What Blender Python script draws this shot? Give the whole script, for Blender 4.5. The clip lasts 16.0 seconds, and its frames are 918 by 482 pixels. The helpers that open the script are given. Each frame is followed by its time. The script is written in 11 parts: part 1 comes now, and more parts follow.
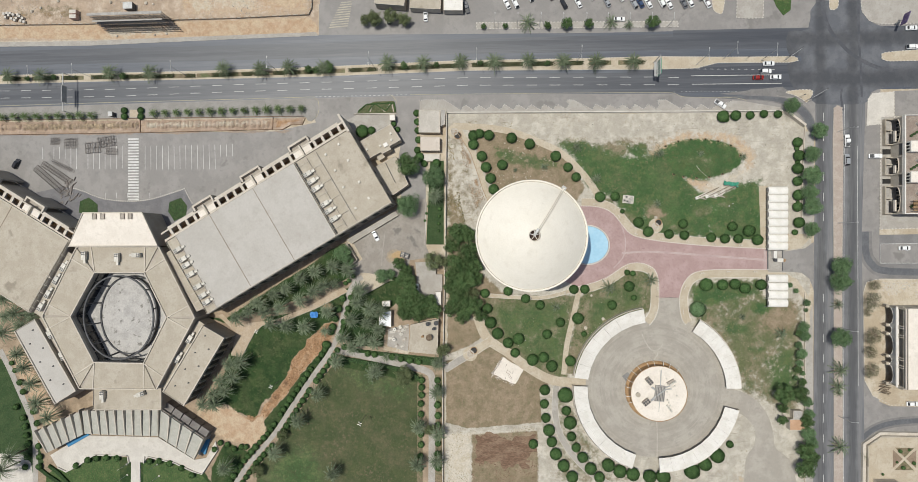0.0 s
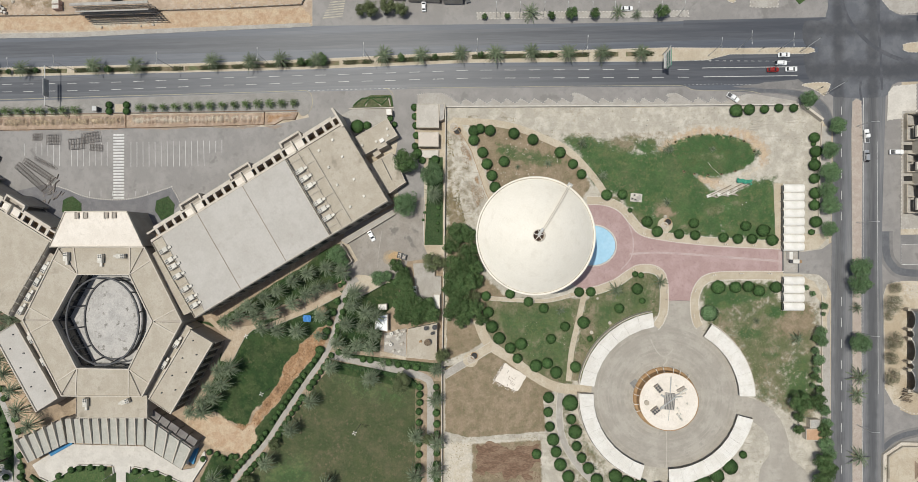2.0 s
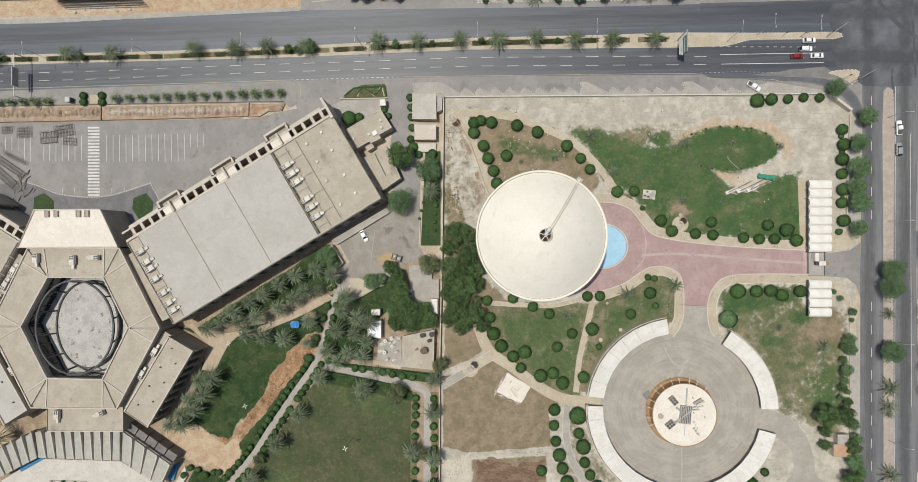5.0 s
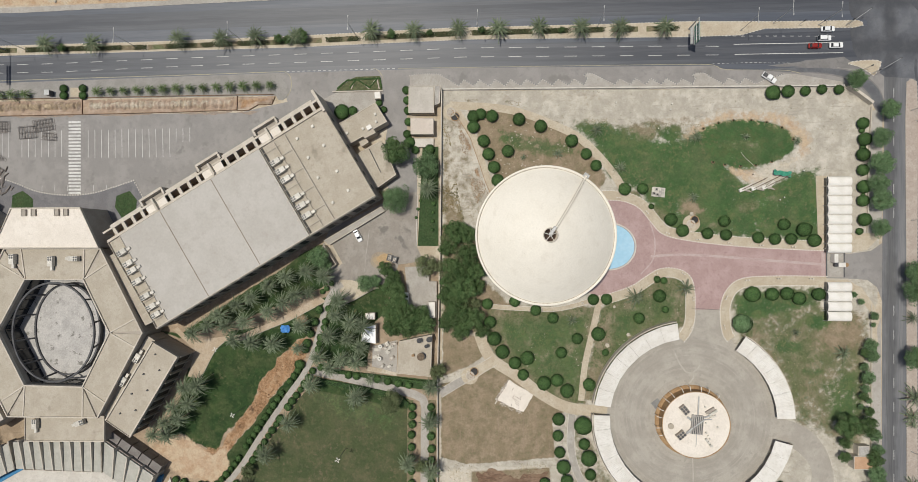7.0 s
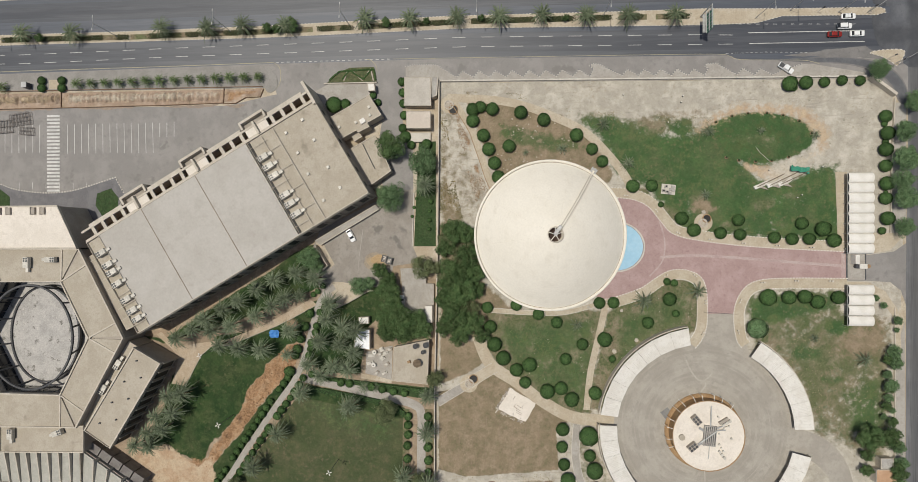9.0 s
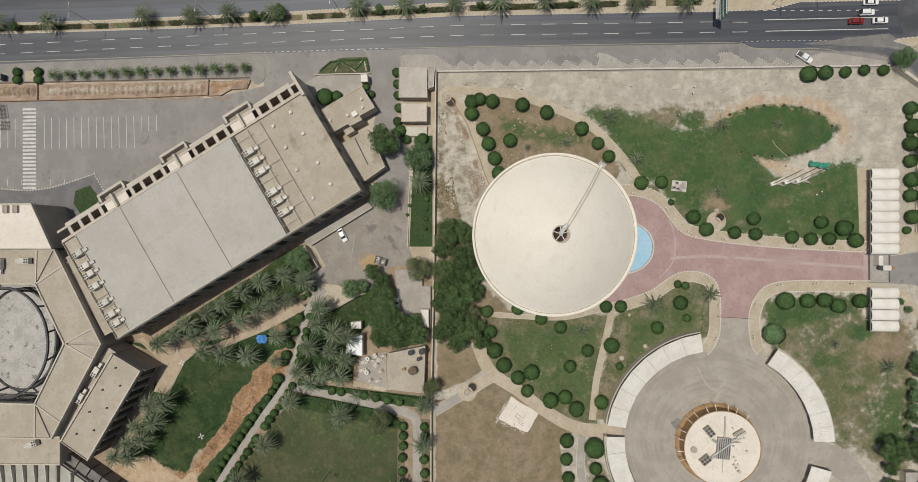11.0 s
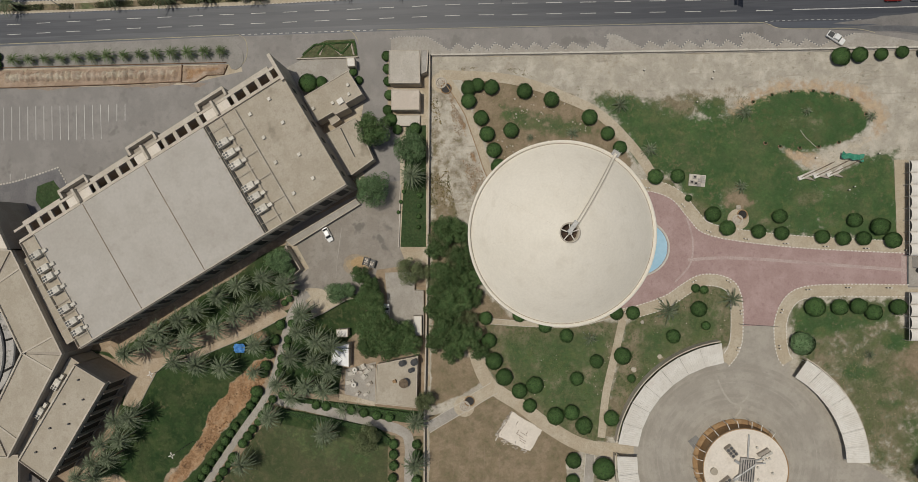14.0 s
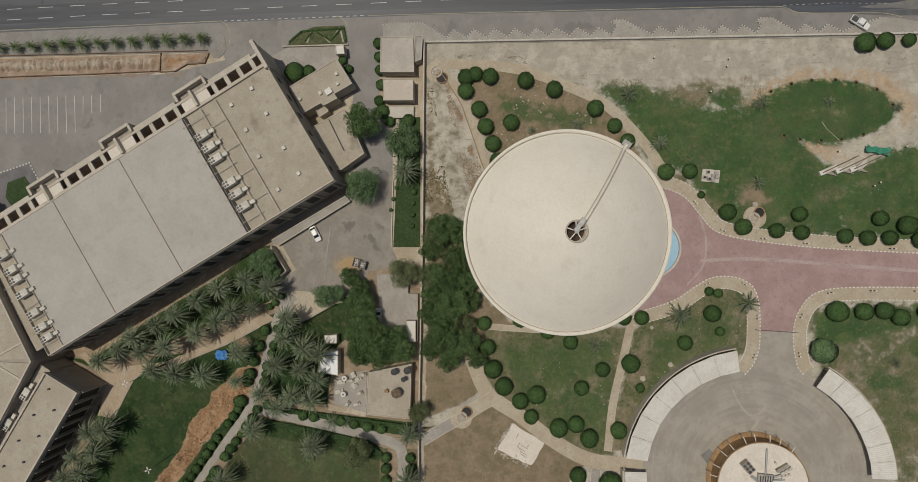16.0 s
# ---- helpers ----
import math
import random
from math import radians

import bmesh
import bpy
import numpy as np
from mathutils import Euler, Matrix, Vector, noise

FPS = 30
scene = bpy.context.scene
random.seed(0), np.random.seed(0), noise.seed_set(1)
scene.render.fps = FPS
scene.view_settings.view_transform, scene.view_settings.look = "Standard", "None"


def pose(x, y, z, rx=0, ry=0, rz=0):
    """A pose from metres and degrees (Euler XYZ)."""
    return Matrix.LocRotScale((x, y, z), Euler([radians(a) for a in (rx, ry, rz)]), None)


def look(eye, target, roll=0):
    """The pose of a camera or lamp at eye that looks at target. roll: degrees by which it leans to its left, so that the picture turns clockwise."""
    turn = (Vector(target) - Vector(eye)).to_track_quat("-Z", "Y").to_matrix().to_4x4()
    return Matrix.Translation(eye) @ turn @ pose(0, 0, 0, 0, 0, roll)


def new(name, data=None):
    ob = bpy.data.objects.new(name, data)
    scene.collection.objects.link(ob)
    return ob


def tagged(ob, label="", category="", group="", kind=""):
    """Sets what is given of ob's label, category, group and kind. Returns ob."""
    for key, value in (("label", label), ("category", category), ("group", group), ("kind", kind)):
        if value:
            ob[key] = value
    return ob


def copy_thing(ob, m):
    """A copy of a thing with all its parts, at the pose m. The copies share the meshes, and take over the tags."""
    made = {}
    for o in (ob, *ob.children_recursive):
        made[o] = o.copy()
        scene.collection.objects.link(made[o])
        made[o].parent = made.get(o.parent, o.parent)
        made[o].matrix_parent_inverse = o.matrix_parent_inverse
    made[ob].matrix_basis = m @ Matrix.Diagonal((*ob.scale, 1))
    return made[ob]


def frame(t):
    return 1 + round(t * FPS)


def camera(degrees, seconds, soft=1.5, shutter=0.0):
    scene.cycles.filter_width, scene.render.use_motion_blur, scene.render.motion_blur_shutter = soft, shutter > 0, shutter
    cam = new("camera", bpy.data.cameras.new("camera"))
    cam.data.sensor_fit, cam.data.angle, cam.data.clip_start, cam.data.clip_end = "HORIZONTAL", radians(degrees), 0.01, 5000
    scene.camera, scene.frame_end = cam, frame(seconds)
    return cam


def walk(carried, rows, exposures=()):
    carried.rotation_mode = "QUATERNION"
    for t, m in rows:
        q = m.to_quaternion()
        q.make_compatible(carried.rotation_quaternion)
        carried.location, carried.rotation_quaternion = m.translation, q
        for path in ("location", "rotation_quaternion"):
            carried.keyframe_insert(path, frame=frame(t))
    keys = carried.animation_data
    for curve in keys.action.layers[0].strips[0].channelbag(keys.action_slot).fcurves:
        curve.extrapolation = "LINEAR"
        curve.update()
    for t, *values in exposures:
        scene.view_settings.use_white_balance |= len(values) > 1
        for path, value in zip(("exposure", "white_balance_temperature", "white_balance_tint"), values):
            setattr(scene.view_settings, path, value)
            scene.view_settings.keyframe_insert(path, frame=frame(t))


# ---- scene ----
import itertools
from mathutils.geometry import delaunay_2d_cdt

cam = camera(84.0, 16.0, 0.7)
PATH = [
    (0.0, pose(0.000, -0.000, 222.034, 0.009, 3.181, -0.000)),
    (1.0, pose(-0.068, 0.061, 217.012, 0.009, 3.226, -0.000)),
    (2.0, pose(-0.113, 0.115, 211.998, 0.009, 3.272, -0.001)),
    (3.0, pose(-0.136, 0.163, 206.991, 0.009, 3.317, -0.001)),
    (4.0, pose(-0.135, 0.204, 201.991, 0.009, 3.362, -0.002)),
    (5.0, pose(-0.112, 0.239, 196.997, 0.009, 3.407, -0.002)),
    (6.0, pose(-0.066, 0.268, 192.011, 0.009, 3.453, -0.003)),
    (7.0, pose(0.003, 0.290, 187.031, 0.009, 3.498, -0.003)),
    (8.0, pose(0.095, 0.306, 182.059, 0.009, 3.543, -0.004)),
    (9.0, pose(0.210, 0.315, 177.093, 0.009, 3.588, -0.004)),
    (10.0, pose(0.347, 0.318, 172.134, 0.010, 3.634, -0.005)),
    (11.0, pose(0.508, 0.314, 167.182, 0.010, 3.679, -0.005)),
    (12.0, pose(0.691, 0.305, 162.238, 0.010, 3.724, -0.006)),
    (13.0, pose(0.897, 0.288, 157.300, 0.010, 3.769, -0.006)),
    (14.0, pose(1.127, 0.265, 152.369, 0.010, 3.815, -0.006)),
    (15.0, pose(1.379, 0.236, 147.445, 0.010, 3.860, -0.007)),
    (16.0, pose(1.653, 0.201, 142.528, 0.010, 3.905, -0.007)),
]
EXPOSURE = [(0.0, 0.12, 6450, 6), (4.0, 0.1, 6500, 6), (7.0, 0.02, 6600, 7), (9.0, -0.08, 6700, 7), (12.5, -0.3, 6800, 7), (16.0, -0.6, 6950, 7)]
walk(cam, PATH, EXPOSURE)

# ---- light ----
TO_SUN = Vector((-0.212, 0.088, 0.973)).normalized()
world = bpy.data.worlds.new("world")
scene.world = world
world.use_nodes = True
sky = world.node_tree.nodes.new("ShaderNodeTexSky")
sky.sky_type, sky.sun_disc = "NISHITA", False
sky.sun_elevation = math.asin(TO_SUN.z)
sky.sun_rotation = math.atan2(TO_SUN.x, TO_SUN.y) % (2 * math.pi)
sky.dust_density = 2.5
world.node_tree.links.new(sky.outputs[0], world.node_tree.nodes["Background"].inputs[0])
world.node_tree.nodes["Background"].inputs[1].default_value = 0.072
sun = new("sun", bpy.data.lights.new("sun", "SUN"))
sun.data.energy, sun.data.angle, sun.data.color = 3.25, radians(0.55), (1.0, 0.955, 0.89)
sun.matrix_world = look((0, 0, 300), Vector((0, 0, 300)) - TO_SUN)


# ---- materials ----
def material(name, a, b, scale=1.0, rough=0.85, c=None, fine=8.0, fine_amount=0.12, bump=0.0, metallic=0.0,
             rand=0.0, island=0.0, bias=(0.42, 0.6), spots=None, spec=0.3, stretch=None):
    """Two colours mixed by large patches, a third by smaller stains, and fine grain over all."""
    m = bpy.data.materials.new(name)
    m.use_nodes = True
    nt = m.node_tree
    n, l = nt.nodes, nt.links
    bsdf = n["Principled BSDF"]
    bsdf.inputs["Roughness"].default_value = rough
    bsdf.inputs["Metallic"].default_value = metallic
    bsdf.inputs["Specular IOR Level"].default_value = spec
    co = n.new("ShaderNodeTexCoord").outputs["Object"]
    if stretch:
        mp = n.new("ShaderNodeMapping")
        mp.inputs["Scale"].default_value = (*stretch, 1)
        l.new(co, mp.inputs["Vector"])
        co = mp.outputs[0]

    def noise_fac(s, detail, lo, hi, w=0.0):
        t = n.new("ShaderNodeTexNoise")
        t.noise_dimensions = "4D"
        t.inputs["W"].default_value = w
        t.inputs["Scale"].default_value, t.inputs["Detail"].default_value = s, detail
        t.inputs["Roughness"].default_value = 0.62
        l.new(co, t.inputs["Vector"])
        r = n.new("ShaderNodeMapRange")
        r.inputs["From Min"].default_value, r.inputs["From Max"].default_value = lo, hi
        r.interpolation_type = "SMOOTHSTEP"
        l.new(t.outputs[0], r.inputs[0])
        return r.outputs[0]

    def mix(fac, x, y, mode="MIX"):
        k = n.new("ShaderNodeMix")
        k.data_type, k.blend_type = "RGBA", mode
        for v, i in ((fac, 0), (x, 6), (y, 7)):
            if isinstance(v, (int, float)):
                k.inputs[i].default_value = v
            elif isinstance(v, tuple):
                k.inputs[i].default_value = (*v, 1)
            else:
                l.new(v, k.inputs[i])
        return k.outputs[2]

    col = mix(noise_fac(0.12 / scale, 7, *bias, w=len(name)), a, b)
    if c:
        col = mix(noise_fac(0.5 / scale, 6, 0.5, 0.72, w=2.0 + len(name)), col, c)
    if spots:
        col = mix(noise_fac(spots[1], 3, 0.6, 0.68, w=5.0), col, spots[0])
    g = noise_fac(fine, 3, 0.25, 0.75)
    k = n.new("ShaderNodeMapRange")
    k.inputs["To Min"].default_value, k.inputs["To Max"].default_value = 1 - fine_amount * 1.6, 1 + fine_amount
    l.new(g, k.inputs[0])
    for amount, node, out in ((rand, "ShaderNodeObjectInfo", "Random"), (island, "ShaderNodeNewGeometry", "Random Per Island")):
        if amount:
            q = n.new("ShaderNodeMapRange")
            q.inputs["To Min"].default_value, q.inputs["To Max"].default_value = 1 - amount, 1 + amount
            l.new(n.new(node).outputs[out], q.inputs[0])
            p = n.new("ShaderNodeMath")
            p.operation = "MULTIPLY"
            l.new(k.outputs[0], p.inputs[0]), l.new(q.outputs[0], p.inputs[1])
            k = p
    v = n.new("ShaderNodeVectorMath")
    v.operation = "SCALE"
    l.new(col, v.inputs[0]), l.new(k.outputs[0], v.inputs["Scale"])
    l.new(v.outputs[0], bsdf.inputs["Base Color"])
    if bump:
        bn = n.new("ShaderNodeBump")
        bn.inputs["Strength"].default_value, bn.inputs["Distance"].default_value = 0.6, bump
        l.new(g, bn.inputs["Height"]), l.new(bn.outputs[0], bsdf.inputs["Normal"])
    return m


SAND = material("sand", (0.40, 0.33, 0.24), (0.50, 0.44, 0.35), 1.0, c=(0.33, 0.27, 0.19), fine=3, bump=0.05)
RED_SAND = material("red_sand", (0.37, 0.27, 0.195), (0.33, 0.235, 0.16), 0.6, c=(0.43, 0.365, 0.295), fine=2.5, fine_amount=0.18, spots=((0.27, 0.2, 0.145), 0.3))
SHELL_SEAM = material("stained_shell_seam", (0.64, 0.585, 0.50), (0.69, 0.63, 0.54), 0.3)
BROWN_EARTH = material("brown_earth", (0.235, 0.175, 0.125), (0.275, 0.21, 0.155), 0.8, c=(0.20, 0.15, 0.10), fine=2.5)
DARK_EARTH = material("dark_earth", (0.15, 0.092, 0.06), (0.215, 0.145, 0.098), 0.3, c=(0.235, 0.16, 0.108), fine=2.5, fine_amount=0.2, stretch=(0.35, 1.0))
ASPHALT = material("asphalt", (0.066, 0.075, 0.094), (0.092, 0.099, 0.116), 0.35, c=(0.058, 0.066, 0.085), fine=2.5, fine_amount=0.07, rough=0.47, spec=0.62, stretch=(0.05, 1.0))
ASPHALT_EAST = material("street_asphalt", (0.138, 0.139, 0.146), (0.18, 0.179, 0.182), 0.35, c=(0.118, 0.12, 0.127), fine=2.5, fine_amount=0.07, rough=0.7, stretch=(1.0, 0.05))
OLD_ASPHALT = material("old_asphalt", (0.226, 0.212, 0.2), (0.264, 0.248, 0.233), 0.9, c=(0.205, 0.194, 0.185), fine=4, fine_amount=0.06, rough=0.65, spec=0.3, spots=((0.19, 0.178, 0.166), 0.13))
YARD_ASPHALT = material("stained_yard_asphalt", (0.262, 0.235, 0.205), (0.31, 0.282, 0.248), 0.5, c=(0.225, 0.203, 0.178), fine=4, fine_amount=0.08, spots=((0.18, 0.165, 0.147), 0.13))
PLAZA_ASPHALT = material("plaza_asphalt", (0.318, 0.29, 0.25), (0.372, 0.342, 0.296), 0.7, c=(0.295, 0.27, 0.236), fine=4, fine_amount=0.05)
TYRE_DARK = material("worn_asphalt", (0.045, 0.049, 0.060), (0.068, 0.072, 0.083), 0.35, c=(0.042, 0.045, 0.054), fine=2.5, fine_amount=0.07, rough=0.47, spec=0.62, stretch=(0.05, 1.0))
TYRE_MID = material("half_worn_asphalt", (0.057, 0.062, 0.074), (0.082, 0.086, 0.097), 0.35, c=(0.052, 0.056, 0.066), fine=2.5, fine_amount=0.07, rough=0.47, spec=0.62, stretch=(0.05, 1.0))
PINK = material("pink_paving", (0.345, 0.24, 0.226), (0.395, 0.284, 0.268), 0.6, c=(0.307, 0.206, 0.197), fine=3, fine_amount=0.07)
PALE_PINK = material("pale_pink_paving", (0.44, 0.35, 0.325), (0.395, 0.295, 0.277), 0.6, fine=3)
TAN_PAVE = material("tan_paving", (0.42, 0.355, 0.265), (0.47, 0.41, 0.32), 0.5, c=(0.37, 0.31, 0.23), fine=3, fine_amount=0.09)
GREY_PAVE = material("grey_paving", (0.33, 0.305, 0.27), (0.38, 0.355, 0.32), 0.5, c=(0.29, 0.265, 0.235), fine=3, fine_amount=0.08)
PALE_CONCRETE = material("pale_concrete", (0.50, 0.465, 0.415), (0.56, 0.525, 0.47), 0.5, c=(0.44, 0.405, 0.35), fine=3, fine_amount=0.07)
GRASS = material("grass", (0.046, 0.088, 0.025), (0.072, 0.11, 0.036), 0.35, c=(0.135, 0.135, 0.062), fine=1.6, fine_amount=0.22, bump=0.1)
# GRASS again in darker greens, with shade put into the colour.
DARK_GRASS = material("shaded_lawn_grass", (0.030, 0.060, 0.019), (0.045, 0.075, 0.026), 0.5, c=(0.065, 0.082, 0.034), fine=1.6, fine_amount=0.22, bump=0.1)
MEDIAN_PAVE = material("pinkish_median_paving", (0.36, 0.30, 0.255), (0.41, 0.35, 0.30), 0.3, c=(0.31, 0.26, 0.22), fine=3, fine_amount=0.1)
SCRUB = material("scrub_earth", (0.19, 0.15, 0.095), (0.115, 0.135, 0.06), 0.5, c=(0.27, 0.215, 0.145), fine=1.2, fine_amount=0.25, bias=(0.42, 0.64), bump=0.1)
ROOF_GREY = material("grey_roof_membrane", (0.41, 0.384, 0.348), (0.445, 0.419, 0.384), 1.4, c=(0.388, 0.358, 0.322), fine=1.5, fine_amount=0.04)
ROOF_TAN = material("tan_roof", (0.378, 0.332, 0.265), (0.422, 0.376, 0.308), 0.7, c=(0.34, 0.298, 0.236), fine=2, fine_amount=0.06, spots=((0.27, 0.235, 0.185), 0.09))
ROOF_CREAM = material("cream_roof", (0.66, 0.60, 0.525), (0.71, 0.65, 0.575), 0.7, c=(0.61, 0.55, 0.475), fine=2, fine_amount=0.05)
STONE = material("beige_stone_wall", (0.47, 0.42, 0.35), (0.53, 0.48, 0.41), 0.4, c=(0.42, 0.37, 0.30), fine=3, fine_amount=0.06)
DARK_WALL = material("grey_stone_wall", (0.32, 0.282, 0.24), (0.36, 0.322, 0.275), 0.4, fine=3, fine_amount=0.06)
PAINT_WHITE = material("white_road_paint", (0.62, 0.61, 0.58), (0.5, 0.49, 0.47), 0.3, c=(0.4, 0.39, 0.38), fine=6)
PAINT_YELLOW = material("yellow_road_paint", (0.40, 0.36, 0.24), (0.31, 0.285, 0.21), 0.3, fine=6)
WHITE_METAL = material("white_sheet_metal", (0.68, 0.655, 0.61), (0.62, 0.59, 0.54), 0.5, c=(0.56, 0.53, 0.48), fine=3, fine_amount=0.04, rough=0.55)
WHITE_FABRIC = material("white_tent_fabric", (0.72, 0.69, 0.64), (0.66, 0.63, 0.57), 0.4, fine=3, fine_amount=0.04, rand=0.05)
TOWER_SHELL = material("cream_concrete_shell", (0.718, 0.677, 0.597), (0.754, 0.714, 0.638), 1.6, c=(0.684, 0.64, 0.56), fine=2, fine_amount=0.03, bias=(0.35, 0.65))
TOWER_SHELL.node_tree.nodes["Principled BSDF"].inputs["Diffuse Roughness"].default_value = 0.15
CONCRETE = material("grey_concrete", (0.33, 0.31, 0.285), (0.40, 0.38, 0.35), 0.4, c=(0.27, 0.255, 0.235), fine=2, fine_amount=0.1)
COURT_FLOOR = material("dusty_court_roof", (0.44, 0.42, 0.395), (0.36, 0.345, 0.325), 0.4, c=(0.50, 0.475, 0.44), fine=2, fine_amount=0.1, spots=((0.2, 0.19, 0.17), 0.35))
METAL = material("grey_metal", (0.45, 0.45, 0.44), (0.38, 0.38, 0.37), 0.3, rough=0.5, metallic=0.3, fine=5)
DARK_METAL = material("dark_metal", (0.06, 0.06, 0.065), (0.09, 0.09, 0.09), 0.3, rough=0.5, fine=5)
AC_WHITE = material("ac_unit_enamel", (0.60, 0.57, 0.51), (0.52, 0.49, 0.43), 0.2, rough=0.5, rand=0.12, fine=4)
BLACK = material("dark_opening", (0.02, 0.019, 0.018), (0.03, 0.028, 0.026), 0.3, rough=0.6)
GLASS_DARK = material("dark_glass", (0.02, 0.022, 0.025), (0.03, 0.032, 0.035), 0.5, rough=0.12, spec=0.5)
WATER = material("pool_water", (0.33, 0.53, 0.66), (0.37, 0.56, 0.68), 0.5, rough=0.08, fine=1, fine_amount=0.03, spec=0.5)
BLUE = material("blue_tarpaulin", (0.06, 0.22, 0.55), (0.09, 0.28, 0.62), 0.2, rough=0.5)
GREEN_NET = material("green_netting", (0.03, 0.20, 0.13), (0.05, 0.26, 0.17), 0.2, rough=0.6)
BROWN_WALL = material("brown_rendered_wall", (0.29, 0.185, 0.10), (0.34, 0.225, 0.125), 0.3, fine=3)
SHRUB = material("clipped_shrub_leaf", (0.053, 0.104, 0.035), (0.071, 0.125, 0.044), 0.15, rough=0.8, spec=0.1, rand=0.18, island=0.2, fine=3)
LEAF = material("tree_leaf", (0.07, 0.122, 0.046), (0.105, 0.152, 0.062), 0.15, rough=0.8, spec=0.1, rand=0.22, island=0.25, fine=2)
LEAF_GREEN = material("fresh_tree_leaf", (0.112, 0.186, 0.086), (0.15, 0.222, 0.11), 0.15, rough=0.8, spec=0.1, rand=0.15, island=0.35, fine=2)
LEAF_BROWN = material("thin_dusty_leaf", (0.16, 0.155, 0.095), (0.20, 0.185, 0.125), 0.15, rough=0.8, spec=0.1, rand=0.15, island=0.3, fine=2)
LEAF_GREY = material("acacia_leaf", (0.12, 0.148, 0.07), (0.16, 0.18, 0.092), 0.15, rough=0.8, spec=0.1, rand=0.15, island=0.25, fine=2)
FROND = material("palm_frond", (0.106, 0.136, 0.08), (0.182, 0.21, 0.138), 0.1, rough=0.8, spec=0.1, rand=0.18, island=0.25, fine=2)
DRY_FROND = material("dry_palm_frond", (0.22, 0.16, 0.085), (0.27, 0.20, 0.115), 0.1, rough=0.8, island=0.3)
BARK = material("bark", (0.13, 0.095, 0.065), (0.19, 0.145, 0.10), 0.1, rough=0.9, fine=6, fine_amount=0.2)
RUBBER = material("tyre_rubber", (0.02, 0.02, 0.02), (0.03, 0.03, 0.03), 0.2)
BOULDER = material("boulder", (0.42, 0.37, 0.30), (0.5, 0.45, 0.38), 0.1, rand=0.15)
RUBBLE = material("rubble", (0.36, 0.31, 0.26), (0.48, 0.44, 0.39), 0.1, island=0.35, fine=2)


# ---- building blocks ----
def mesh_object(name, bm, mat, parent=None, label=""):
    me = bpy.data.meshes.new(name)
    bm.to_mesh(me)
    bm.free()
    me.materials.append(mat)
    ob = new(name, me)
    if parent:
        ob.parent = parent
        ob.matrix_parent_inverse = Matrix()
    if label:
        ob["label"] = label
    return ob


def part(name, bm, mat, parent, label=""):
    return mesh_object(name, bm, mat, parent, label)


def thing(name, label, category, at=(0, 0, 0), turn=0.0, group="", kind=""):
    ob = new(name)
    ob.empty_display_size = 0.2
    ob.matrix_basis = pose(*at, 0, 0, turn)
    return tagged(ob, label, category, group, kind)


def box(bm, sx, sy, sz, x=0, y=0, z=0, turn=0.0, bevel=0.0, tilt=0.0):
    """A box that stands at height z."""
    m = pose(x, y, z + sz / 2, tilt, 0, turn) @ Matrix.Diagonal((sx, sy, sz, 1))
    made = bmesh.ops.create_cube(bm, size=1, matrix=m)
    if bevel:
        edges = list({e for v in made["verts"] for e in v.link_edges})
        bmesh.ops.bevel(bm, geom=edges, offset=bevel, segments=1, affect="EDGES")
    return bm


def tube(bm, r, h, x=0, y=0, z=0, r2=None, n=16, m=None):
    bmesh.ops.create_cone(bm, cap_ends=True, segments=n, radius1=r, radius2=r if r2 is None else r2, depth=h,
                          matrix=(m or Matrix()) @ pose(x, y, z + h / 2))
    return bm


def rod(bm, a, b, r, n=6):
    a, b = Vector(a), Vector(b)
    d = b - a
    m = Matrix.Translation((a + b) / 2) @ d.to_track_quat("Z", "Y").to_matrix().to_4x4()
    bmesh.ops.create_cone(bm, cap_ends=True, segments=n, radius1=r, radius2=r, depth=d.length, matrix=m)
    return bm


def prism(bm, pts, z0, z1):
    """A polygon raised from z0 to z1."""
    area = sum(p[0] * q[1] - q[0] * p[1] for p, q in zip(pts, pts[1:] + pts[:1]))
    if area < 0:
        pts = pts[::-1]
    n = len(pts)
    flat, _, tris, *_ = delaunay_2d_cdt([Vector(p[:2]) for p in pts], [(i, (i + 1) % n) for i in range(n)], [], 1, 1e-4)
    top = [bm.verts.new((p.x, p.y, z1)) for p in flat]
    for t in tris:
        f = bm.faces.new([top[i] for i in t])
        f.normal_update()
        if f.normal.z < 0:
            f.normal_flip()
    lo = [bm.verts.new((p[0], p[1], z0)) for p in pts]
    hi = [bm.verts.new((p[0], p[1], z1)) for p in pts]
    for i in range(n):
        j = (i + 1) % n
        bm.faces.new((lo[i], lo[j], hi[j], hi[i]))
    return bm


def curve(pts, closed=False, step=6):
    """A smooth line through a few points."""
    n, out = len(pts), []
    for i in range(n if closed else n - 1):
        if closed:
            p = [Vector(pts[(i + k) % n]) for k in (-1, 0, 1, 2)]
        else:
            p = [Vector(pts[min(max(i + k, 0), n - 1)]) for k in (-1, 0, 1, 2)]
        for s in range(step):
            t = s / step
            v = 0.5 * (2 * p[1] + (p[2] - p[0]) * t + (2 * p[0] - 5 * p[1] + 4 * p[2] - p[3]) * t * t
                       + (3 * p[1] - p[0] - 3 * p[2] + p[3]) * t ** 3)
            out.append((v.x, v.y))
    return out if closed else out + [tuple(pts[-1])[:2]]


